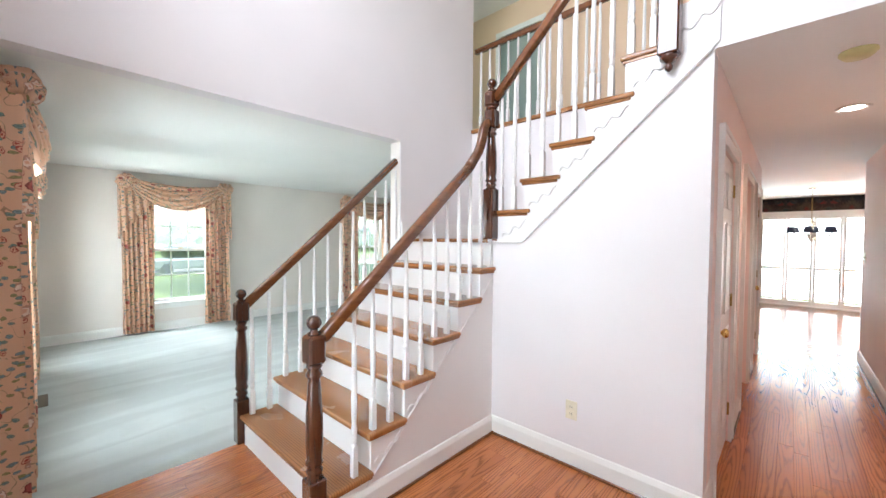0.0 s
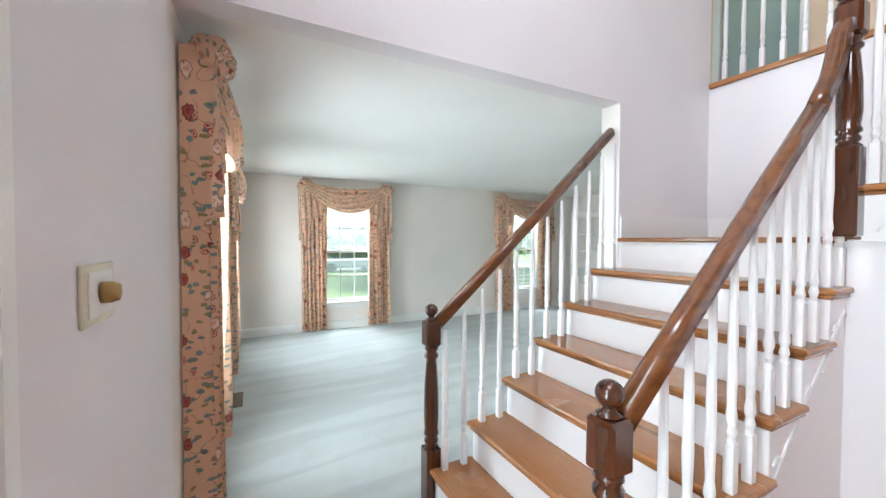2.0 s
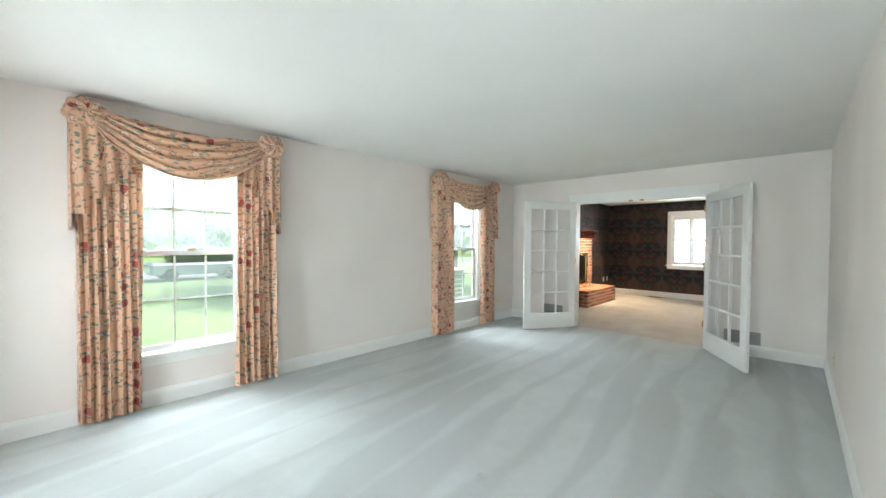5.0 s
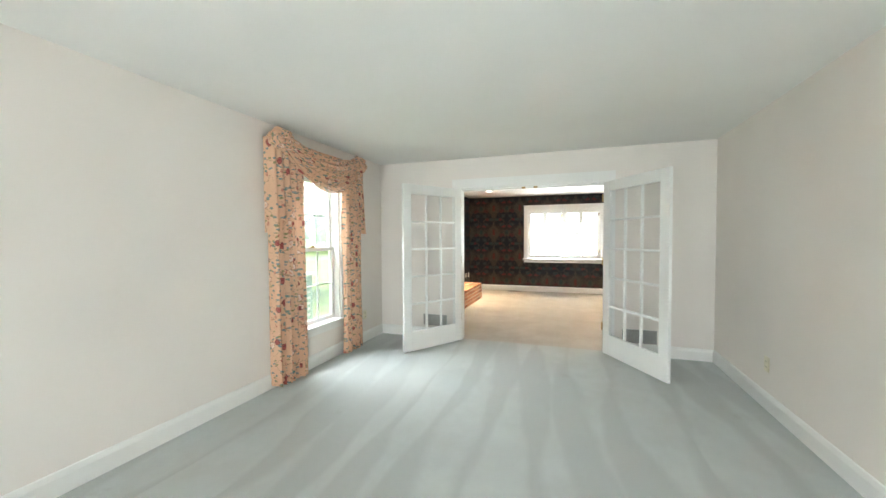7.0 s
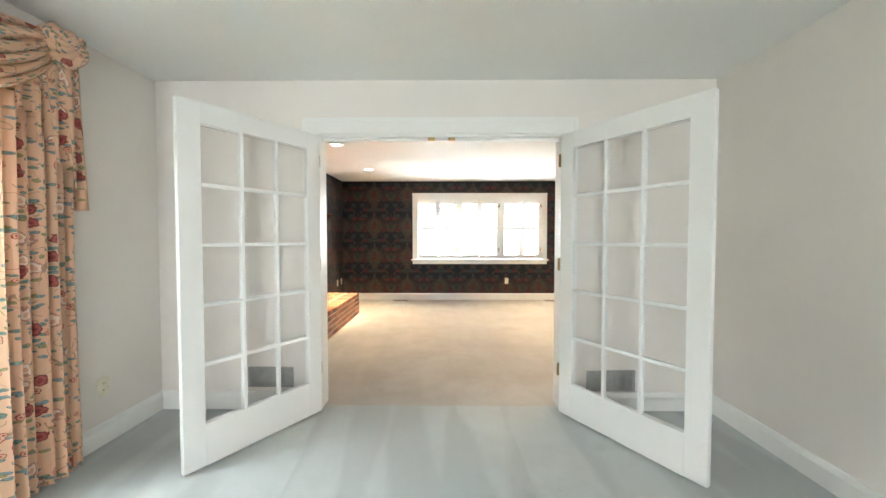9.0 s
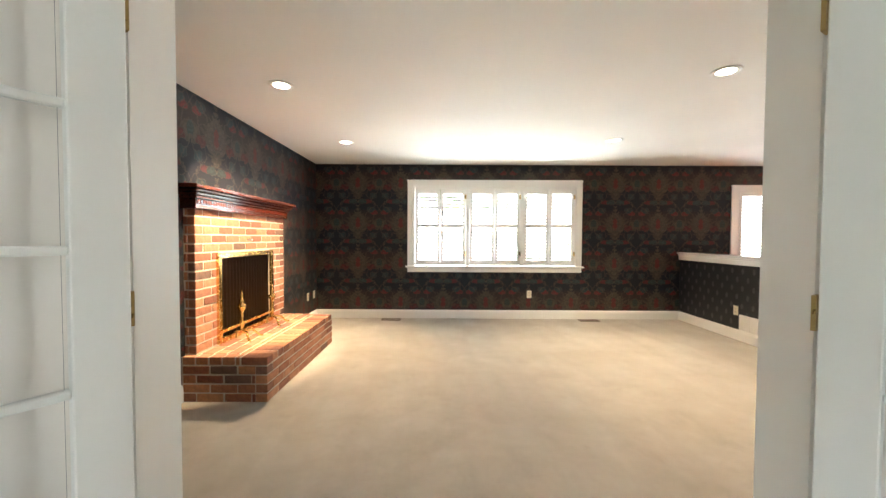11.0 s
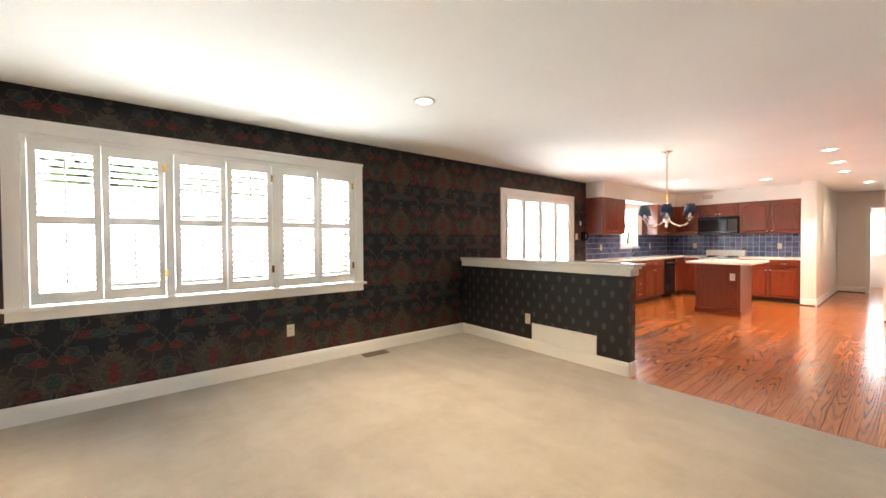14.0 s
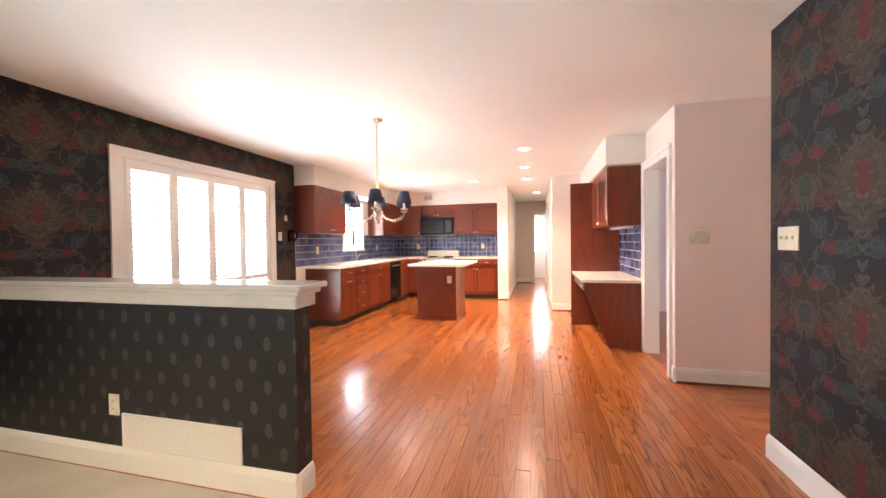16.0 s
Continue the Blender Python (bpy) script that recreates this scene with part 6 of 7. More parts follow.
def grille(name, axis, plane, s, a0, a1, z0, z1, n, label, mat):
    t = thing(name, ((plane, (a0 + a1) / 2, z0) if axis == "x" else ((a0 + a1) / 2, plane, z0)), label, "vent", "wall vents")
    def bx(u0, v0, u1, v1, d0, d1):
        d0, d1 = sorted((plane + s * d0, plane + s * d1))
        return (d0, u0, v0, d1, u1, v1) if axis == "x" else (u0, d0, v0, u1, d1, v1)
    b = 0.018
    part("frame", boxes(bx(a0, z0, a1, z0 + b, 0, 0.012), bx(a0, z1 - b, a1, z1, 0, 0.012), bx(a0, z0 + b, a0 + b, z1 - b, 0, 0.012), bx(a1 - b, z0 + b, a1, z1 - b, 0, 0.012)), mat, t)
    part("backing", boxes(bx(a0 + b, z0 + b, a1 - b, z1 - b, 0.0, 0.002)), M_SLOT, t)
    for i in range(n):
        z = z0 + b + (z1 - z0 - 2 * b) * (i + 0.5) / n
        hgt = (z1 - z0 - 2 * b) / n * 0.44
        part("slat", boxes(bx(a0 + b, z - hgt, a1 - b, z + hgt, 0.003, 0.010)), mat, t)
    for k in range(1, 5):
        u = a0 + (a1 - a0) * k / 5
        part("divider", boxes(bx(u - 0.005, z0 + b, u + 0.005, z1 - b, 0.003, 0.0112)), mat, t)
    return t


grille("return_grille", "x", HALF_X, -1, 10.085, 10.885, 0.137, 0.33, 12, "long white return-air grille on the half wall", M_TRIM)
grille("wall_vent", "y", YP0, -1, -2.23, -1.87, 0.145, 0.30, 8, "grey metal wall vent behind the french door", M_GREYVENT)
grille("wall_vent", "y", YP0, -1, -4.76, -4.42, 0.17, 0.32, 8, "grey metal wall vent behind the french door", M_GREYVENT)
grille("soffit_vent", "x", 7.24, -1, 10.98, 11.18, 2.26, 2.36, 5, "grey vent in the kitchen soffit", M_STEEL)
for x in (-4.21, -1.12):
    v = thing("floor_vent", (x, 11.98, 0), "brown metal floor register in the carpet", "floor vent", "floor vents")
    part("frame", boxes((x - 0.15, 11.92, 0.0, x + 0.15, 11.935, 0.008), (x - 0.15, 12.025, 0.0, x + 0.15, 12.04, 0.008), (x - 0.15, 11.935, 0.0, x - 0.135, 12.025, 0.008), (x + 0.135, 11.935, 0.0, x + 0.15, 12.025, 0.008)), M_BROWNVENT, v)
    for i in range(12):
        u = x - 0.13 + i * 0.0225
        part("slat", boxes((u, 11.935, 0.0005, u + 0.010, 12.025, 0.006)), M_BROWNVENT, v)
v = thing("floor_vent", (-3.05, 0.52, 0), "dark floor register under the front window", "floor vent", "floor vents")
part("frame", boxes((-3.22, 0.46, 0.0, -2.88, 0.58, 0.008), bevel=0.002), M_BROWNVENT, v)


def downlight(x, y, group, hood=True):
    t = thing("downlight", (x, y, H), "white recessed ceiling downlight, switched on", "downlight", group)
    part("trim_ring", lathe(bmesh.new(), [(0.066, -0.001), (0.092, -0.001), (0.094, -0.005), (0.088, -0.010), (0.066, -0.006)], x, y, H, 24), M_TRIM, t, "", True)
    part("lens", lathe(bmesh.new(), [(0.064, -0.004), (0.064, -0.0055), (0.03, -0.012), (0.002, -0.014)], x, y, H, 20), M_LIGHT, t, "glowing lamp face", True)
    return t


for x, y in ((-4.64, 9.06), (-1.46, 8.79), (-4.59, 10.75), (-1.40, 10.60)):
    downlight(x, y, "family room downlights")
for x, y in ((3.65, 8.75), (4.85, 8.78), (6.02, 8.79), (5.97, 9.80), (4.82, 10.78), (8.12, 8.6)):
    downlight(x, y, "kitchen downlights")
downlight(2.10, 4.56, "hall downlights")
# lamps in the cans
WARM = (1.0, 0.74, 0.44)
spot_lamp("can_lamp", (-4.64, 9.06, H - 0.02), (-5.33, 9.72, 1.12), 380, 64, WARM)
spot_lamp("can_lamp", (-4.59, 10.75, H - 0.02), (-5.0, 10.3, 0.4), 170, 100, WARM)
spot_lamp("can_lamp", (-1.46, 8.79, H - 0.02), (-1.5, 8.9, 0), 80, 110, WARM)
spot_lamp("can_lamp", (-1.40, 10.60, H - 0.02), (-1.2, 10.6, 0), 120, 95, WARM)
for x, y in ((3.65, 8.75), (4.85, 8.78), (6.02, 8.79), (5.97, 9.80), (4.82, 10.78)):
    spot_lamp("can_lamp", (x, y, H - 0.02), (x, y, 0), 95, 125, (1.0, 0.74, 0.5))
spot_lamp("can_lamp", (8.12, 8.6, H - 0.02), (8.12, 8.6, 0), 32, 130, (1.0, 0.78, 0.55))
spot_lamp("can_lamp", (2.10, 4.56, H - 0.02), (2.1, 4.56, 0), 22, 130, (1.0, 0.62, 0.42))
sm = thing("smoke_detector", (2.02, 3.40, H), "yellowed round smoke detector on the hall ceiling", "smoke detector")
part("case", lathe(bmesh.new(), [(0.07, 0), (0.072, -0.012), (0.062, -0.016), (0.062, -0.024), (0.05, -0.034), (0.004, -0.038)], 2.02, 3.40, H - 0.0005, 24), M_SMOKE, sm, "", True)

# ---- chandelier ----
CX, CY = 2.07, 10.07
ch = thing("chandelier", (CX, CY, H), "brass chandelier with navy shades on a chain", "chandelier")
part("canopy", lathe(bmesh.new(), [(0.065, 0), (0.063, -0.012), (0.03, -0.028), (0.008, -0.034)], CX, CY, H - 0.0005, 20), M_NICKEL, ch, "", True)
for i in range(20):
    z = H - 0.04 - i * 0.030
    bm = bmesh.new()
    pts = [(CX + (0.009 * math.cos(a) if i % 2 else 0), CY + (0 if i % 2 else 0.009 * math.cos(a)), z - 0.012 + 0.020 * math.sin(a)) for a in [2 * math.pi * k / 10 for k in range(11)]]
    sweep(bm, circle(0.0028, 5), pts, (1, 0.3, 0))
    part("chain_link", bm, M_OLDBRASS, ch)
part("ring", sweep(bmesh.new(), circle(0.006, 6), [(CX + 0.032 * math.cos(a), CY + 0.01 * math.cos(a), 1.80 + 0.036 * math.sin(a)) for a in [2 * math.pi * k / 16 for k in range(17)]], (0.3, 1, 0)), M_OLDBRASS, ch, "", True)
part("stem", lathe(bmesh.new(), [(0.01, 0.28), (0.014, 0.24), (0.03, 0.21), (0.022, 0.18), (0.014, 0.14), (0.03, 0.10), (0.045, 0.06), (0.03, 0.03), (0.014, 0.0), (0.02, -0.02), (0.004, -0.045)], CX, CY, 1.50), M_NICKEL, ch, "", True)
for i in range(6):
    a = i * math.pi / 3 + 0.35
    c, s = math.cos(a), math.sin(a)
    at = lambda r, z: (CX + r * c, CY + r * s, z)
    arm = part("arm", sweep(bmesh.new(), circle(0.008, 7), [at(0.02, 1.56), at(0.09, 1.50), at(0.17, 1.475), at(0.25, 1.50), at(0.285, 1.545), at(0.285, 1.57)]), M_NICKEL, ch, "", True)
    part("drip_pan", lathe(bmesh.new(), [(0.006, 0), (0.035, 0.010), (0.038, 0.016), (0.010, 0.014)], CX + 0.285 * c, CY + 0.285 * s, 1.565), M_NICKEL, arm, "", True)
    part("candle", lathe(bmesh.new(), [(0.011, 0), (0.011, 0.07), (0.004, 0.072)], CX + 0.285 * c, CY + 0.285 * s, 1.58), M_TRIM, arm, "", True)
    part("bulb", lathe(bmesh.new(), [(0.006, 0), (0.014, 0.018), (0.011, 0.035), (0.002, 0.05)], CX + 0.285 * c, CY + 0.285 * s, 1.652), M_BULB, arm, "lit bulb", True)
    bm = bmesh.new()
    lathe(bm, [(0.072, 0), (0.045, 0.115)], CX + 0.285 * c, CY + 0.285 * s, 1.625, 20)
    bmesh.ops.delete(bm, geom=[f for f in bm.faces if len(f.verts) > 4], context="FACES")
    bmesh.ops.solidify(bm, geom=bm.faces, thickness=0.002)
    part("shade", bm, M_SHADE, arm, "navy card shade", True)
d = bpy.data.lights.new("chandelier_lamp", "POINT")
d.energy, d.color, d.shadow_soft_size = 4, (1.0, 0.75, 0.48), 0.08
new("chandelier_lamp", d).location = (CX, CY, 1.83)


# ---- kitchen ----
def cab(name, x0, y0, z0, x1, y1, z1, face, layout, label, arch=False, toe=0.0, group="kitchen cabinets"):
    """A cabinet; face: the way its doors look. layout: rows (u0, u1, z0, z1, kind, knob side) as shares."""
    t = thing(name, ((x0 + x1) / 2, (y0 + y1) / 2, z0), label, "cabinet", group)
    part("body", boxes((x0, y0, z0 + toe, x1, y1, z1)), M_CHERRY, t)
    if toe:
        r = 0.06
        part("toe_kick", boxes((x0 + (r if face == "-x" else 0), y0 + (r if face == "-y" else 0), z0, x1, y1 - (r if face == "+y" else 0), z0 + toe)), M_SLOT, t)
    s = -1 if face[0] == "-" else 1
    ax = face[1]
    p = (x0 if s < 0 else x1) if ax == "x" else (y0 if s < 0 else y1)
    u0, u1 = (y0, y1) if ax == "x" else (x0, x1)
    def bx(a, b, lo, hi, d0, d1):
        e0, e1 = sorted((p + s * d0, p + s * d1))
        return (e0, a, lo, e1, b, hi) if ax == "x" else (a, e0, lo, b, e1, hi)
    for a, b, lo, hi, kind, side in layout:
        a, b = u0 + (u1 - u0) * a + 0.004, u0 + (u1 - u0) * b - 0.004
        lo, hi = z0 + toe + (z1 - z0 - toe) * lo + 0.004, z0 + toe + (z1 - z0 - toe) * hi - 0.004
        f = part(kind, boxes(bx(a, b, lo, hi, 0.0005, 0.018), bevel=0.003), M_CHERRY, t)
        g = 0.055 if hi - lo > 0.25 else 0.03
        if arch:
            bm = bmesh.new()
            n = 12
            ring = [(a + g, lo + g), (b - g, lo + g)] + [(b - g - (b - a - 2 * g) * k / n, hi - g - 0.075 + 0.075 * math.sin(math.pi * k / n) ** 1.3) for k in range(n + 1)]
            lo_v = [bm.verts.new(bx(u, u, w, w, 0.0185, 0.0185)[:3]) for u, w in ring]
            c = ((a + b) / 2, (lo + hi) / 2)
            hi_v = [bm.verts.new(bx(u + (c[0] - u) * 0.07, u, w + (c[1] - w) * 0.05, w, 0.027, 0.027)[:3]) for u, w in ring]
            bm.faces.new(hi_v)
            for k in range(len(ring)):
                bm.faces.new((lo_v[k], lo_v[(k + 1) % len(ring)], hi_v[(k + 1) % len(ring)], hi_v[k]))
            bmesh.ops.recalc_face_normals(bm, faces=bm.faces)
        else:
            bm = boxes(bx(a + g, b - g, lo + g, hi - g, 0.012, 0.026), bevel=0.007)
        part("raised_panel", bm, M_CHERRY, f)
        if kind == "drawer":
            part("pull", boxes(bx((a + b) / 2 - 0.05, (a + b) / 2 + 0.05, (lo + hi) / 2 - 0.006, (lo + hi) / 2 + 0.006, 0.026, 0.05), bevel=0.004), M_NICKEL, f, "nickel pull")
        else:
            u = a + 0.035 if side == "l" else b - 0.035
            w = hi - 0.05 if z0 < 0.5 else lo + 0.05
            part("knob", boxes(bx(u - 0.018, u + 0.018, w - 0.012, w + 0.012, 0.018, 0.045), bevel=0.008), M_NICKEL, f, "nickel knob")
    return t


CF = 11.52
D2 = lambda z: [(0, 0.5, 0, z, "door", "r"), (0.5, 1, 0, z, "door", "l")]
cab("base_cabinet", 3.88, CF, 0, 4.38, YB, 0.88, "-y", [(0, 1, 0.80, 1, "drawer", ""), (0, 0.5, 0, 0.79, "door", "r"), (0.5, 1, 0, 0.79, "door", "l")], "cherry base cabinet with drawer over two doors", toe=0.09)
cab("base_cabinet", 4.38, CF, 0, 4.80, YB, 0.88, "-y", [(0, 1, 0.80, 1, "drawer", ""), (0, 1, 0.56, 0.79, "drawer", ""), (0, 1, 0.30, 0.55, "drawer", ""), (0, 1, 0, 0.29, "drawer", "")], "cherry base cabinet with four drawers", toe=0.09)
cab("sink_cabinet", 4.80, CF, 0, 5.85, YB, 0.88, "-y", [(0, 1, 0.80, 1, "drawer", ""), (0, 0.5, 0, 0.79, "door", "r"), (0.5, 1, 0, 0.79, "door", "l")], "cherry sink cabinet with false drawer front", toe=0.09)
cab("corner_cabinet", 6.46, CF, 0, 6.98, YB, 0.88, "-y", [(0, 1, 0, 1, "door", "l")], "cherry corner base cabinet", toe=0.09)
dw = thing("dishwasher", (6.15, 11.6, 0), "black built-in dishwasher between cherry cabinets", "dishwasher")
part("door", box(bmesh.new(), 5.86, CF - 0.02, 0.10, 6.45, CF + 0.5, 0.74, bevel=0.006), M_BLACK, dw)
part("control_panel", box(bmesh.new(), 5.86, CF - 0.025, 0.745, 6.45, CF + 0.5, 0.875, bevel=0.006), M_BLACK, dw)
part("handle", boxes((5.95, CF - 0.05, 0.78, 6.36, CF - 0.026, 0.80), bevel=0.005), M_STEEL, dw)
cab("base_cabinet", 6.98, 9.44, 0, XF, 10.42, 0.88, "-x", [(0, 0.5, 0.80, 1, "drawer", ""), (0.5, 1, 0.80, 1, "drawer", ""), *D2(0.79)], "cherry base cabinet with two drawers over doors", toe=0.09)
cab("base_cabinet", 6.98, 11.20, 0, XF, CF, 0.88, "-x", [(0, 1, 0, 1, "door", "l")], "narrow cherry base cabinet beside the range", toe=0.09)
rg = thing("range", (7.28, 10.81, 0), "white gas range with steel backguard", "stove")
part("body", boxes((6.97, 10.425, 0.03, XF - 0.002, 11.195, 0.905), bevel=0.004), M_STEEL, rg)
part("oven_door", box(bmesh.new(), 6.94, 10.44, 0.20, 6.969, 11.18, 0.74, bevel=0.006), M_BLACK, rg)
part("oven_handle", sweep(bmesh.new(), circle(0.012, 8), [(6.91, 10.5, 0.70), (6.91, 11.12, 0.70)]), M_STEEL, rg)
part("backguard", box(bmesh.new(), 7.50, 10.43, 0.905, 7.59, 11.19, 1.06, bevel=0.006), M_VENT, rg)
for bx_, by_ in ((7.12, 10.62), (7.12, 11.0), (7.38, 10.62), (7.38, 11.0)):
    part("burner_grate", boxes((bx_ - 0.10, by_ - 0.008, 0.915, bx_ + 0.10, by_ + 0.008, 0.93), (bx_ - 0.008, by_ - 0.10, 0.9155, bx_ + 0.008, by_ + 0.10, 0.9305), (bx_ - 0.05, by_ - 0.05, 0.9055, bx_ + 0.05, by_ + 0.05, 0.915)), M_BLACK, rg)
for i in range(5):
    part("control_knob", lathe(bmesh.new(), [(0.022, 0), (0.02, -0.025), (0.004, -0.027)], 6.969, 10.52 + i * 0.145, 0.83, 12, "X"), M_BLACK, rg)
ct = thing("worktop", (5.7, 11.8, 0.88), "cream laminate worktop in an L along two walls", "worktop")
part("slab", boxes((3.85, CF - 0.03, 0.882, XF - 0.002, YB - 0.002, 0.922), (6.95, 11.197, 0.8825, XF - 0.002, CF - 0.031, 0.9225), (6.95, 9.435, 0.882, XF - 0.002, 10.423, 0.922)), M_COUNTER, ct)
sk = thing("sink", (5.45, 11.8, 0.92), "steel sink rim set in the worktop", "sink")
part("rim", boxes((5.08, 11.60, 0.922, 5.82, 11.63, 0.928), (5.08, 12.0, 0.922, 5.82, 12.03, 0.928), (5.08, 11.63, 0.922, 5.11, 12.0, 0.928), (5.79, 11.63, 0.922, 5.82, 12.0, 0.928), (5.44, 11.63, 0.922, 5.46, 12.0, 0.928)), M_STEEL, sk)
part("bowl", boxes((5.11, 11.63, 0.9225, 5.79, 12.0, 0.924)), M_STEEL, sk)
fc = thing("faucet", (5.45, 12.05, 0.922), "chrome kitchen faucet with arched spout", "faucet")
part("spout", sweep(bmesh.new(), circle(0.012, 8), [(5.45, 12.05, 0.923), (5.45, 12.05, 1.10), (5.45, 12.02, 1.17), (5.45, 11.95, 1.19), (5.45, 11.87, 1.15), (5.45, 11.86, 1.12)]), M_STEEL, fc, "", True)
part("lever", sweep(bmesh.new(), circle(0.009, 7), [(5.49, 12.05, 0.923), (5.49, 12.05, 0.98), (5.55, 12.03, 1.03)]), M_STEEL, fc, "", True)
part("base_plate", boxes((5.36, 12.03, 0.922, 5.54, 12.07, 0.93), bevel=0.003), M_STEEL, fc)
UF = 11.78
cab("wall_cabinet", 3.64, UF, 1.43, 4.56, YB, 2.138, "-y", D2(1), "cherry wall cabinet with arched door panels", arch=True)
cab("wall_cabinet", 6.14, UF, 1.43, 7.26, YB, 2.138, "-y", D2(1), "cherry wall cabinet with arched door panels", arch=True)
cab("wall_cabinet", 7.27, 9.44, 1.43, XF, 10.49, 2.138, "-x", D2(1), "cherry wall cabinet with arched door panels", arch=True)
cab("wall_cabinet", 7.27, 10.495, 1.845, XF, 11.28, 2.138, "-x", D2(1), "short cherry wall cabinet above the microwave", arch=True)
cab("wall_cabinet", 7.27, 11.285, 1.43, XF, UF - 0.002, 2.138, "-x", [(0, 1, 0, 1, "door", "l")], "narrow cherry wall cabinet beside the microwave", arch=True)
mw = thing("microwave", (7.4, 10.88, 1.45), "black over-range microwave under cherry cabinets", "microwave")
part("case", box(bmesh.new(), 7.21, 10.50, 1.45, XF - 0.002, 11.275, 1.84, bevel=0.006), M_BLACK, mw)
part("door_glass", boxes((7.203, 10.70, 1.50, 7.2095, 11.25, 1.77), bevel=0.002), metal("dark_glass", (0.05, 0.05, 0.06), 0.08, 0.6), mw, "dark reflective door glass")
part("control_panel", boxes((7.204, 10.52, 1.50, 7.2095, 10.68, 1.77)), M_SLOT, mw)
part("handle", boxes((7.18, 10.685, 1.52, 7.2095, 10.70, 1.75), bevel=0.003), M_BLACK, mw)
# island
isl = thing("kitchen_island", (5.0, 10.2, 0), "cherry kitchen island with cream laminate top", "island")
part("body", boxes((4.62, 9.88, 0.09, 5.40, 10.52, 0.88), bevel=0.004), M_CHERRY, isl)
part("plinth", boxes((4.60, 9.86, 0.0, 5.42, 10.54, 0.09), bevel=0.006), M_CHERRY, isl)
part("corner_post", boxes((4.61, 9.87, 0.091, 4.65, 9.91, 0.879), bevel=0.004), M_CHERRY, isl)
part("top", box(bmesh.new(), 4.40, 9.68, 0.881, 5.66, 10.62, 0.921, bevel=0.008, seg=2), M_COUNTER, isl)
# desk
dk = thing("kitchen_desk", (4.05, 7.75, 0), "built-in cherry desk with cream top and tapered side", "desk")
part("top", box(bmesh.new(), 3.43, YK, 0.765, 4.68, 8.10, 0.805, bevel=0.006), M_COUNTER, dk)
bm = bmesh.new()
va = [bm.verts.new((3.46, y, z)) for y, z in ((YK + 0.001, 0.0), (7.80, 0.0), (8.06, 0.66), (8.06, 0.764), (YK + 0.001, 0.764))]
vb = [bm.verts.new((3.485, v.co.y, v.co.z)) for v in va]
bm.faces.new(va); bm.faces.new(vb[::-1])
for i in range(5):
    bm.faces.new((va[i], vb[i], vb[(i + 1) % 5], va[(i + 1) % 5]))
part("side_panel", bm, M_CHERRY, dk)
dr = part("drawer", boxes((3.486, 7.5, 0.66, 4.678, 8.07, 0.763), bevel=0.003), M_CHERRY, dk)
part("pull", boxes((3.55, 8.072, 0.70, 3.66, 8.095, 0.715), bevel=0.004), M_NICKEL, dr, "nickel pull")
tp = thing("tall_panel", (4.69, 7.78, 0), "tall cherry end panel beside the refrigerator space", "panel")
part("board", boxes((4.682, YK + 0.001, 0, 4.705, 8.11, 2.115)), M_CHERRY, tp)
cab("desk_cabinet", 3.45, YK + 0.001, 1.43, 4.68, 7.79, 2.115, "+y", D2(1), "cherry wall cabinet above the desk", arch=True)
ul = thing("under_cabinet_light", (4.0, 7.6, 1.43), "slim white light bar under the desk cabinet", "light bar")
part("bar", boxes((3.52, 7.52, 1.405, 4.5, 7.60, 1.428), bevel=0.004), M_TRIM, ul)

# outside: a pale green utility cabinet on the lawn
ac = thing("utility_cabinet", (-8.1, 7.9, -0.65), "pale green metal utility cabinet on the lawn", "utility cabinet")
part("case", box(bmesh.new(), -8.55, 7.35, -0.65, -7.65, 8.45, 0.66, bevel=0.02, seg=2), paint("utility_green", (0.34, 0.46, 0.36), 0.5), ac)
part("lid", box(bmesh.new(), -8.60, 7.30, 0.66, -7.60, 8.50, 0.71, bevel=0.02, seg=2), M_VENT, ac)
for i in range(9):
    part("louvre", boxes((-7.65, 7.45, -0.45 + i * 0.11, -7.635, 8.35, -0.41 + i * 0.11)), M_VENT, ac)

# outside: a parked car beyond the lawn
car = thing("car", (-24.0, 6.4, -0.63), "silver estate car parked on the road", "car")
for name, rows, mat in (("body", [(-25.0, 4.4, -0.35, -23.2, 8.6, 0.25)], M_CAR), ("cabin", [(-24.9, 5.2, 0.25, -23.3, 8.2, 0.85)], M_BLACK), ("roof", [(-24.85, 5.5, 0.851, -23.35, 8.1, 0.92)], M_CAR)):
    part(name, boxes(*rows, bevel=0.12), mat, car)
for y in (5.2, 7.8):
    for x in (-25.0, -23.4):
        part("wheel", lathe(bmesh.new(), [(0.30, 0), (0.32, 0.04), (0.32, 0.16), (0.30, 0.2)], x, y, -0.32, 16, "X"), M_BLACK, car)

# ---- pieces of floors and tiled walls ----
TILES = {}


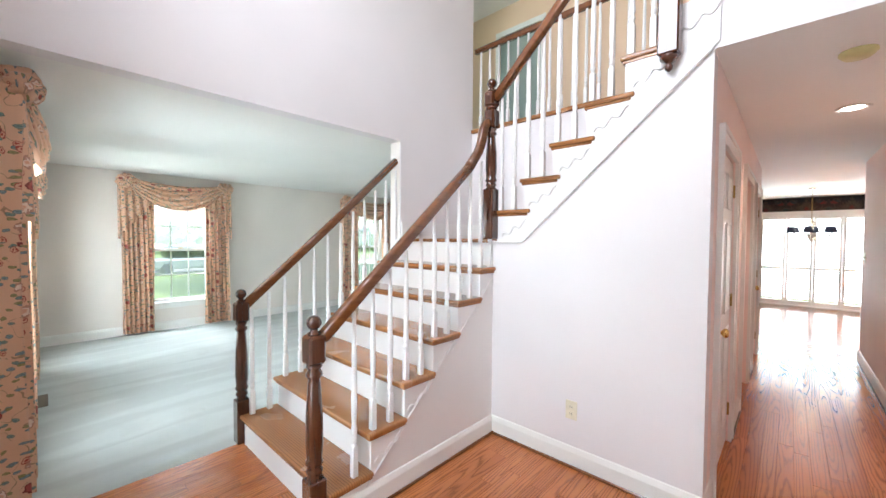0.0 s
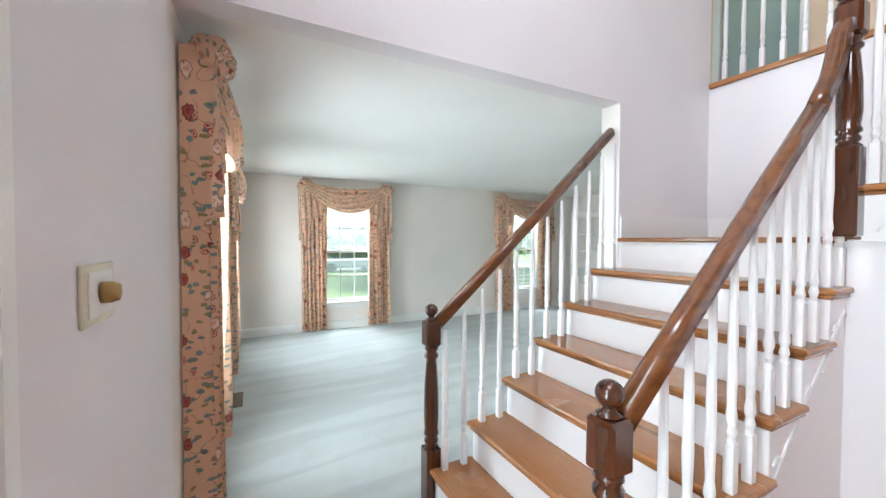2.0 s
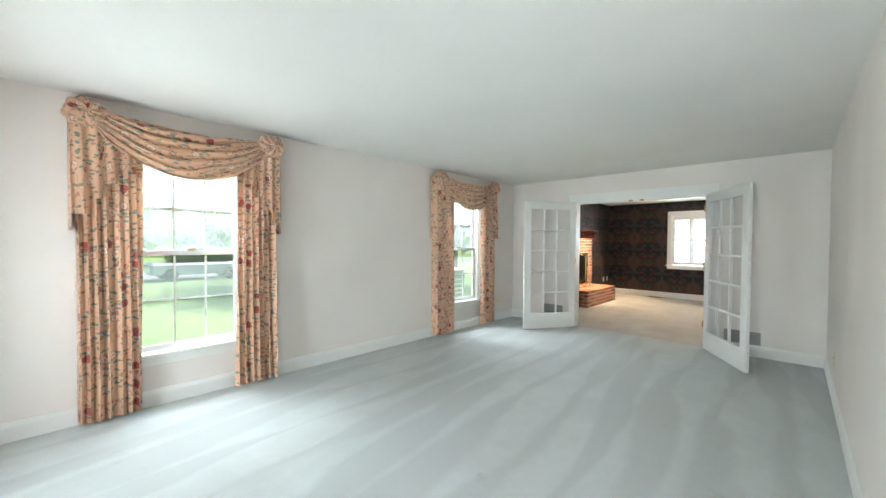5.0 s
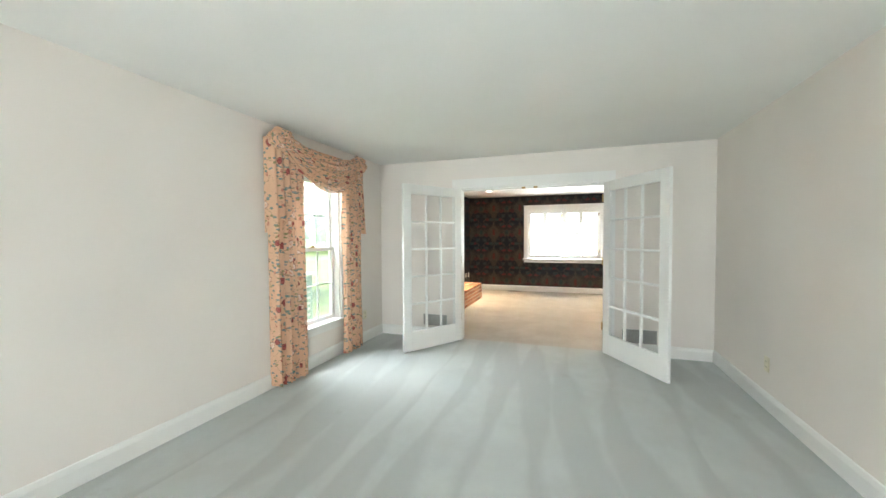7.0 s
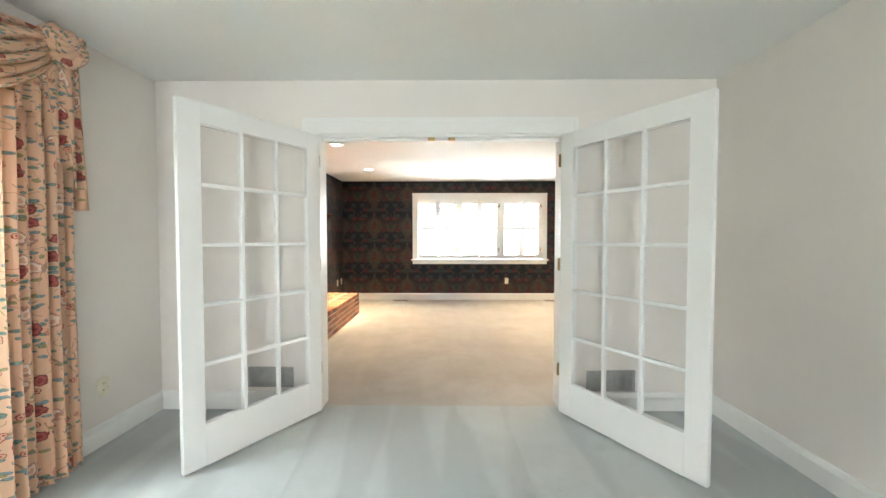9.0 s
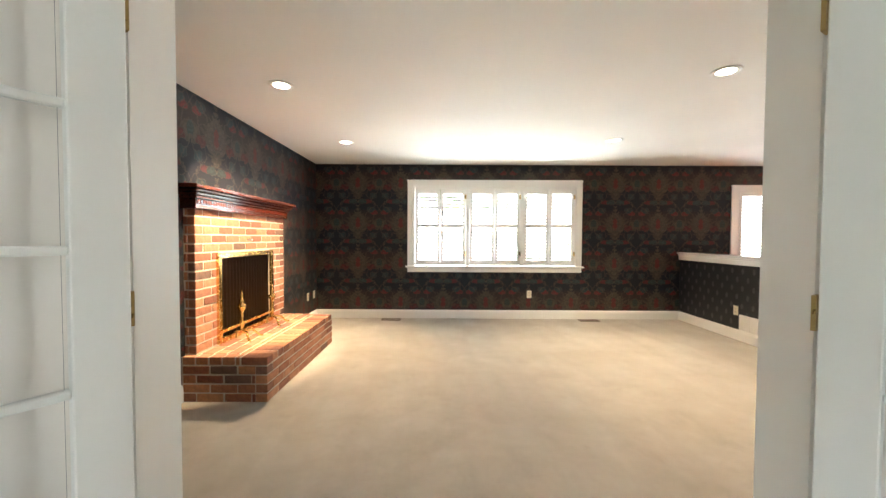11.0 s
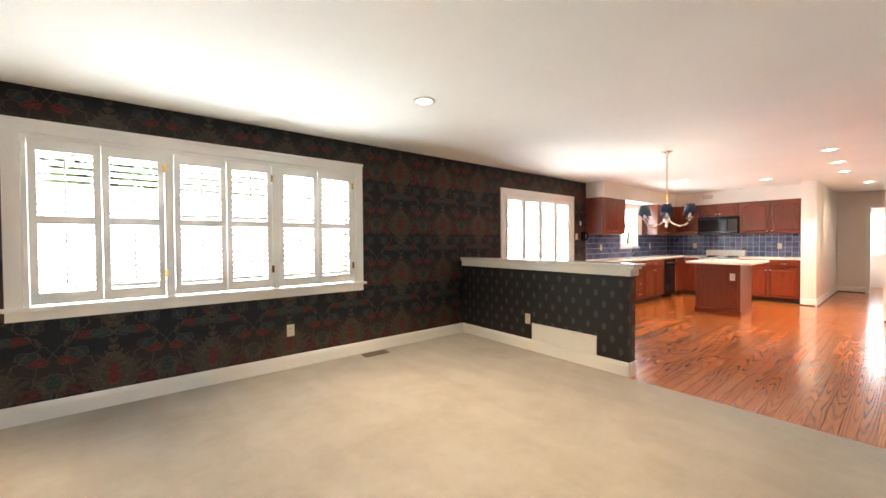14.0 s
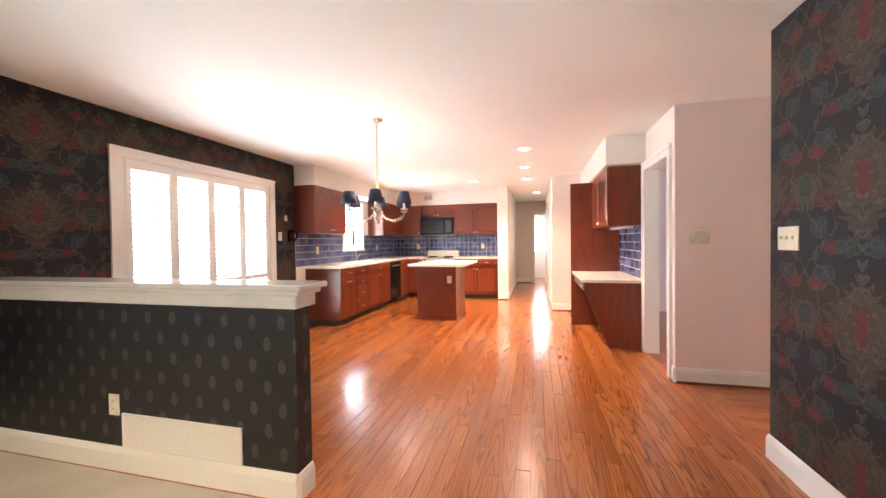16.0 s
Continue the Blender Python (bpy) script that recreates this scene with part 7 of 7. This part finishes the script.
def tile_field(parent_name, axis, plane, s, a0, a1, z0, z1, label, step=0.108):
    par = structure(parent_name, boxes((min(plane, plane + s * 0.004), a0, z0, max(plane, plane + s * 0.004), a1, z1) if axis == "x" else (a0, min(plane, plane + s * 0.004), z0, a1, max(plane, plane + s * 0.004), z1)), M_GROUT, label, "backsplash")
    a = a0 + 0.003
    while a < a1 - 0.01:
        w = min(step - 0.006, a1 - a - 0.002)
        z = z0 + 0.003
        while z < z1 - 0.01:
            h = min(step - 0.006, z1 - z - 0.002)
            key = (axis, round(w, 3), round(h, 3))
            if key not in TILES:
                bm = box(bmesh.new(), *((-0.004, -w / 2, -h / 2, 0.004, w / 2, h / 2) if axis == "x" else (-w / 2, -0.004, -h / 2, w / 2, 0.004, h / 2)), bevel=0.0025)
                me = bpy.data.meshes.new("tile")
                bm.to_mesh(me)
                bm.free()
                me.materials.append(M_TILE)
                TILES[key] = me
            ob = new("tile", TILES[key])
            ob.location = (plane + s * 0.006, a + w / 2, z + h / 2) if axis == "x" else (a + w / 2, plane + s * 0.006, z + h / 2)
            ob.parent = par
            z += step
        a += step


tile_field("backsplash_window", "y", YB, -1, 3.64, 5.02, 0.923, 1.43, "blue glazed square tiles with pale grout")
tile_field("backsplash_corner", "y", YB, -1, 5.91, XF - 0.012, 0.923, 1.43, "blue glazed square tiles with pale grout")
tile_field("backsplash_sill", "y", YB, -1, 5.02, 5.91, 0.923, 1.115, "blue glazed square tiles with pale grout")
tile_field("backsplash_range", "x", XF, -1, 9.44, YB - 0.012, 0.923, 1.43, "blue glazed square tiles with pale grout")
tile_field("backsplash_desk", "y", YK, 1, 3.43, 4.68, 0.806, 1.43, "blue glazed square tiles with pale grout")

PLANKS = {}


def plank_mesh(length, w=0.083):
    key = round(length, 2)
    if key not in PLANKS:
        bm = box(bmesh.new(), -key / 2 + 0.0006, -w / 2 + 0.0006, -0.010, key / 2 - 0.0006, w / 2 - 0.0006, 0.0, bevel=0.0012)
        me = bpy.data.meshes.new("plank")
        bm.to_mesh(me)
        bm.free()
        me.materials.append(M_PLANK)
        PLANKS[key] = me
    return PLANKS[key]


def lay(parent, along, a0, a1, c0, c1, limit, rnd, skip=None):
    """Boards of mixed lengths: a is along them, c across. Those past the limit are joined."""
    w, n, far = 0.083, 0, []
    c = c0
    while c < c1 - 0.002:
        wid = w
        a = a0 - rnd.uniform(0, 1.0)
        while a < a1:
            l = rnd.choice((0.9, 1.2, 1.5, 1.8))
            lo, hi = max(a, a0), min(a + l, a1)
            a += l
            if hi - lo < 0.04 or (skip and skip((lo + hi) / 2, c)):
                continue
            pos = ((lo + hi) / 2, c + wid / 2, 0.0) if along == "x" else (c + wid / 2, (lo + hi) / 2, 0.0)
            if n < limit and (along == "y" or lo < 3.6):
                ob = new("plank", plank_mesh(round(hi - lo, 2)))
                ob.location = pos
                ob.rotation_euler = (0, 0, 0 if along == "x" else math.pi / 2)
                ob.parent = parent
                n += 1
            else:
                far.append((pos, hi - lo))
        c += wid
    if far:
        vs, fs = [], []
        for (x, y, z), l in far:
            k = len(vs)
            h, q = l / 2 - 0.0008, w / 2 - 0.0008
            dx, dy = (h, q) if along == "x" else (q, h)
            for zz in (-0.010, 0.0):
                vs += [(x - dx, y - dy, zz), (x + dx, y - dy, zz), (x + dx, y + dy, zz), (x - dx, y + dy, zz)]
            fs += [(k + 4, k + 5, k + 6, k + 7), (k, k + 1, k + 5, k + 4), (k + 1, k + 2, k + 6, k + 5), (k + 2, k + 3, k + 7, k + 6), (k + 3, k, k + 4, k + 7)]
        me = bpy.data.meshes.new("far_planks")
        me.from_pydata(vs, [], fs)
        me.materials.append(M_PLANK)
        origin = Vector((a0, c0 + w / 2, 0)) if along == "x" else Vector((c0 + w / 2, a0, 0))
        me.transform(Matrix.Translation(-origin))
        ob = tagged(new("far_planks", me), "polished reddish oak strip flooring", "", "", "stuff")
        ob.location = origin
        ob.parent = parent


rnd = random.Random(5)
lay(bpy.data.objects["floor_kitchen"], "x", 0.335, 12.0, YP0 + 0.06, YB, 290, rnd)
lay(bpy.data.objects["floor_foyer"], "y", YF, YP0 + 0.06, -1.06, XK, 290, rnd, lambda a, c: c < 0.05 and a > 2.1)
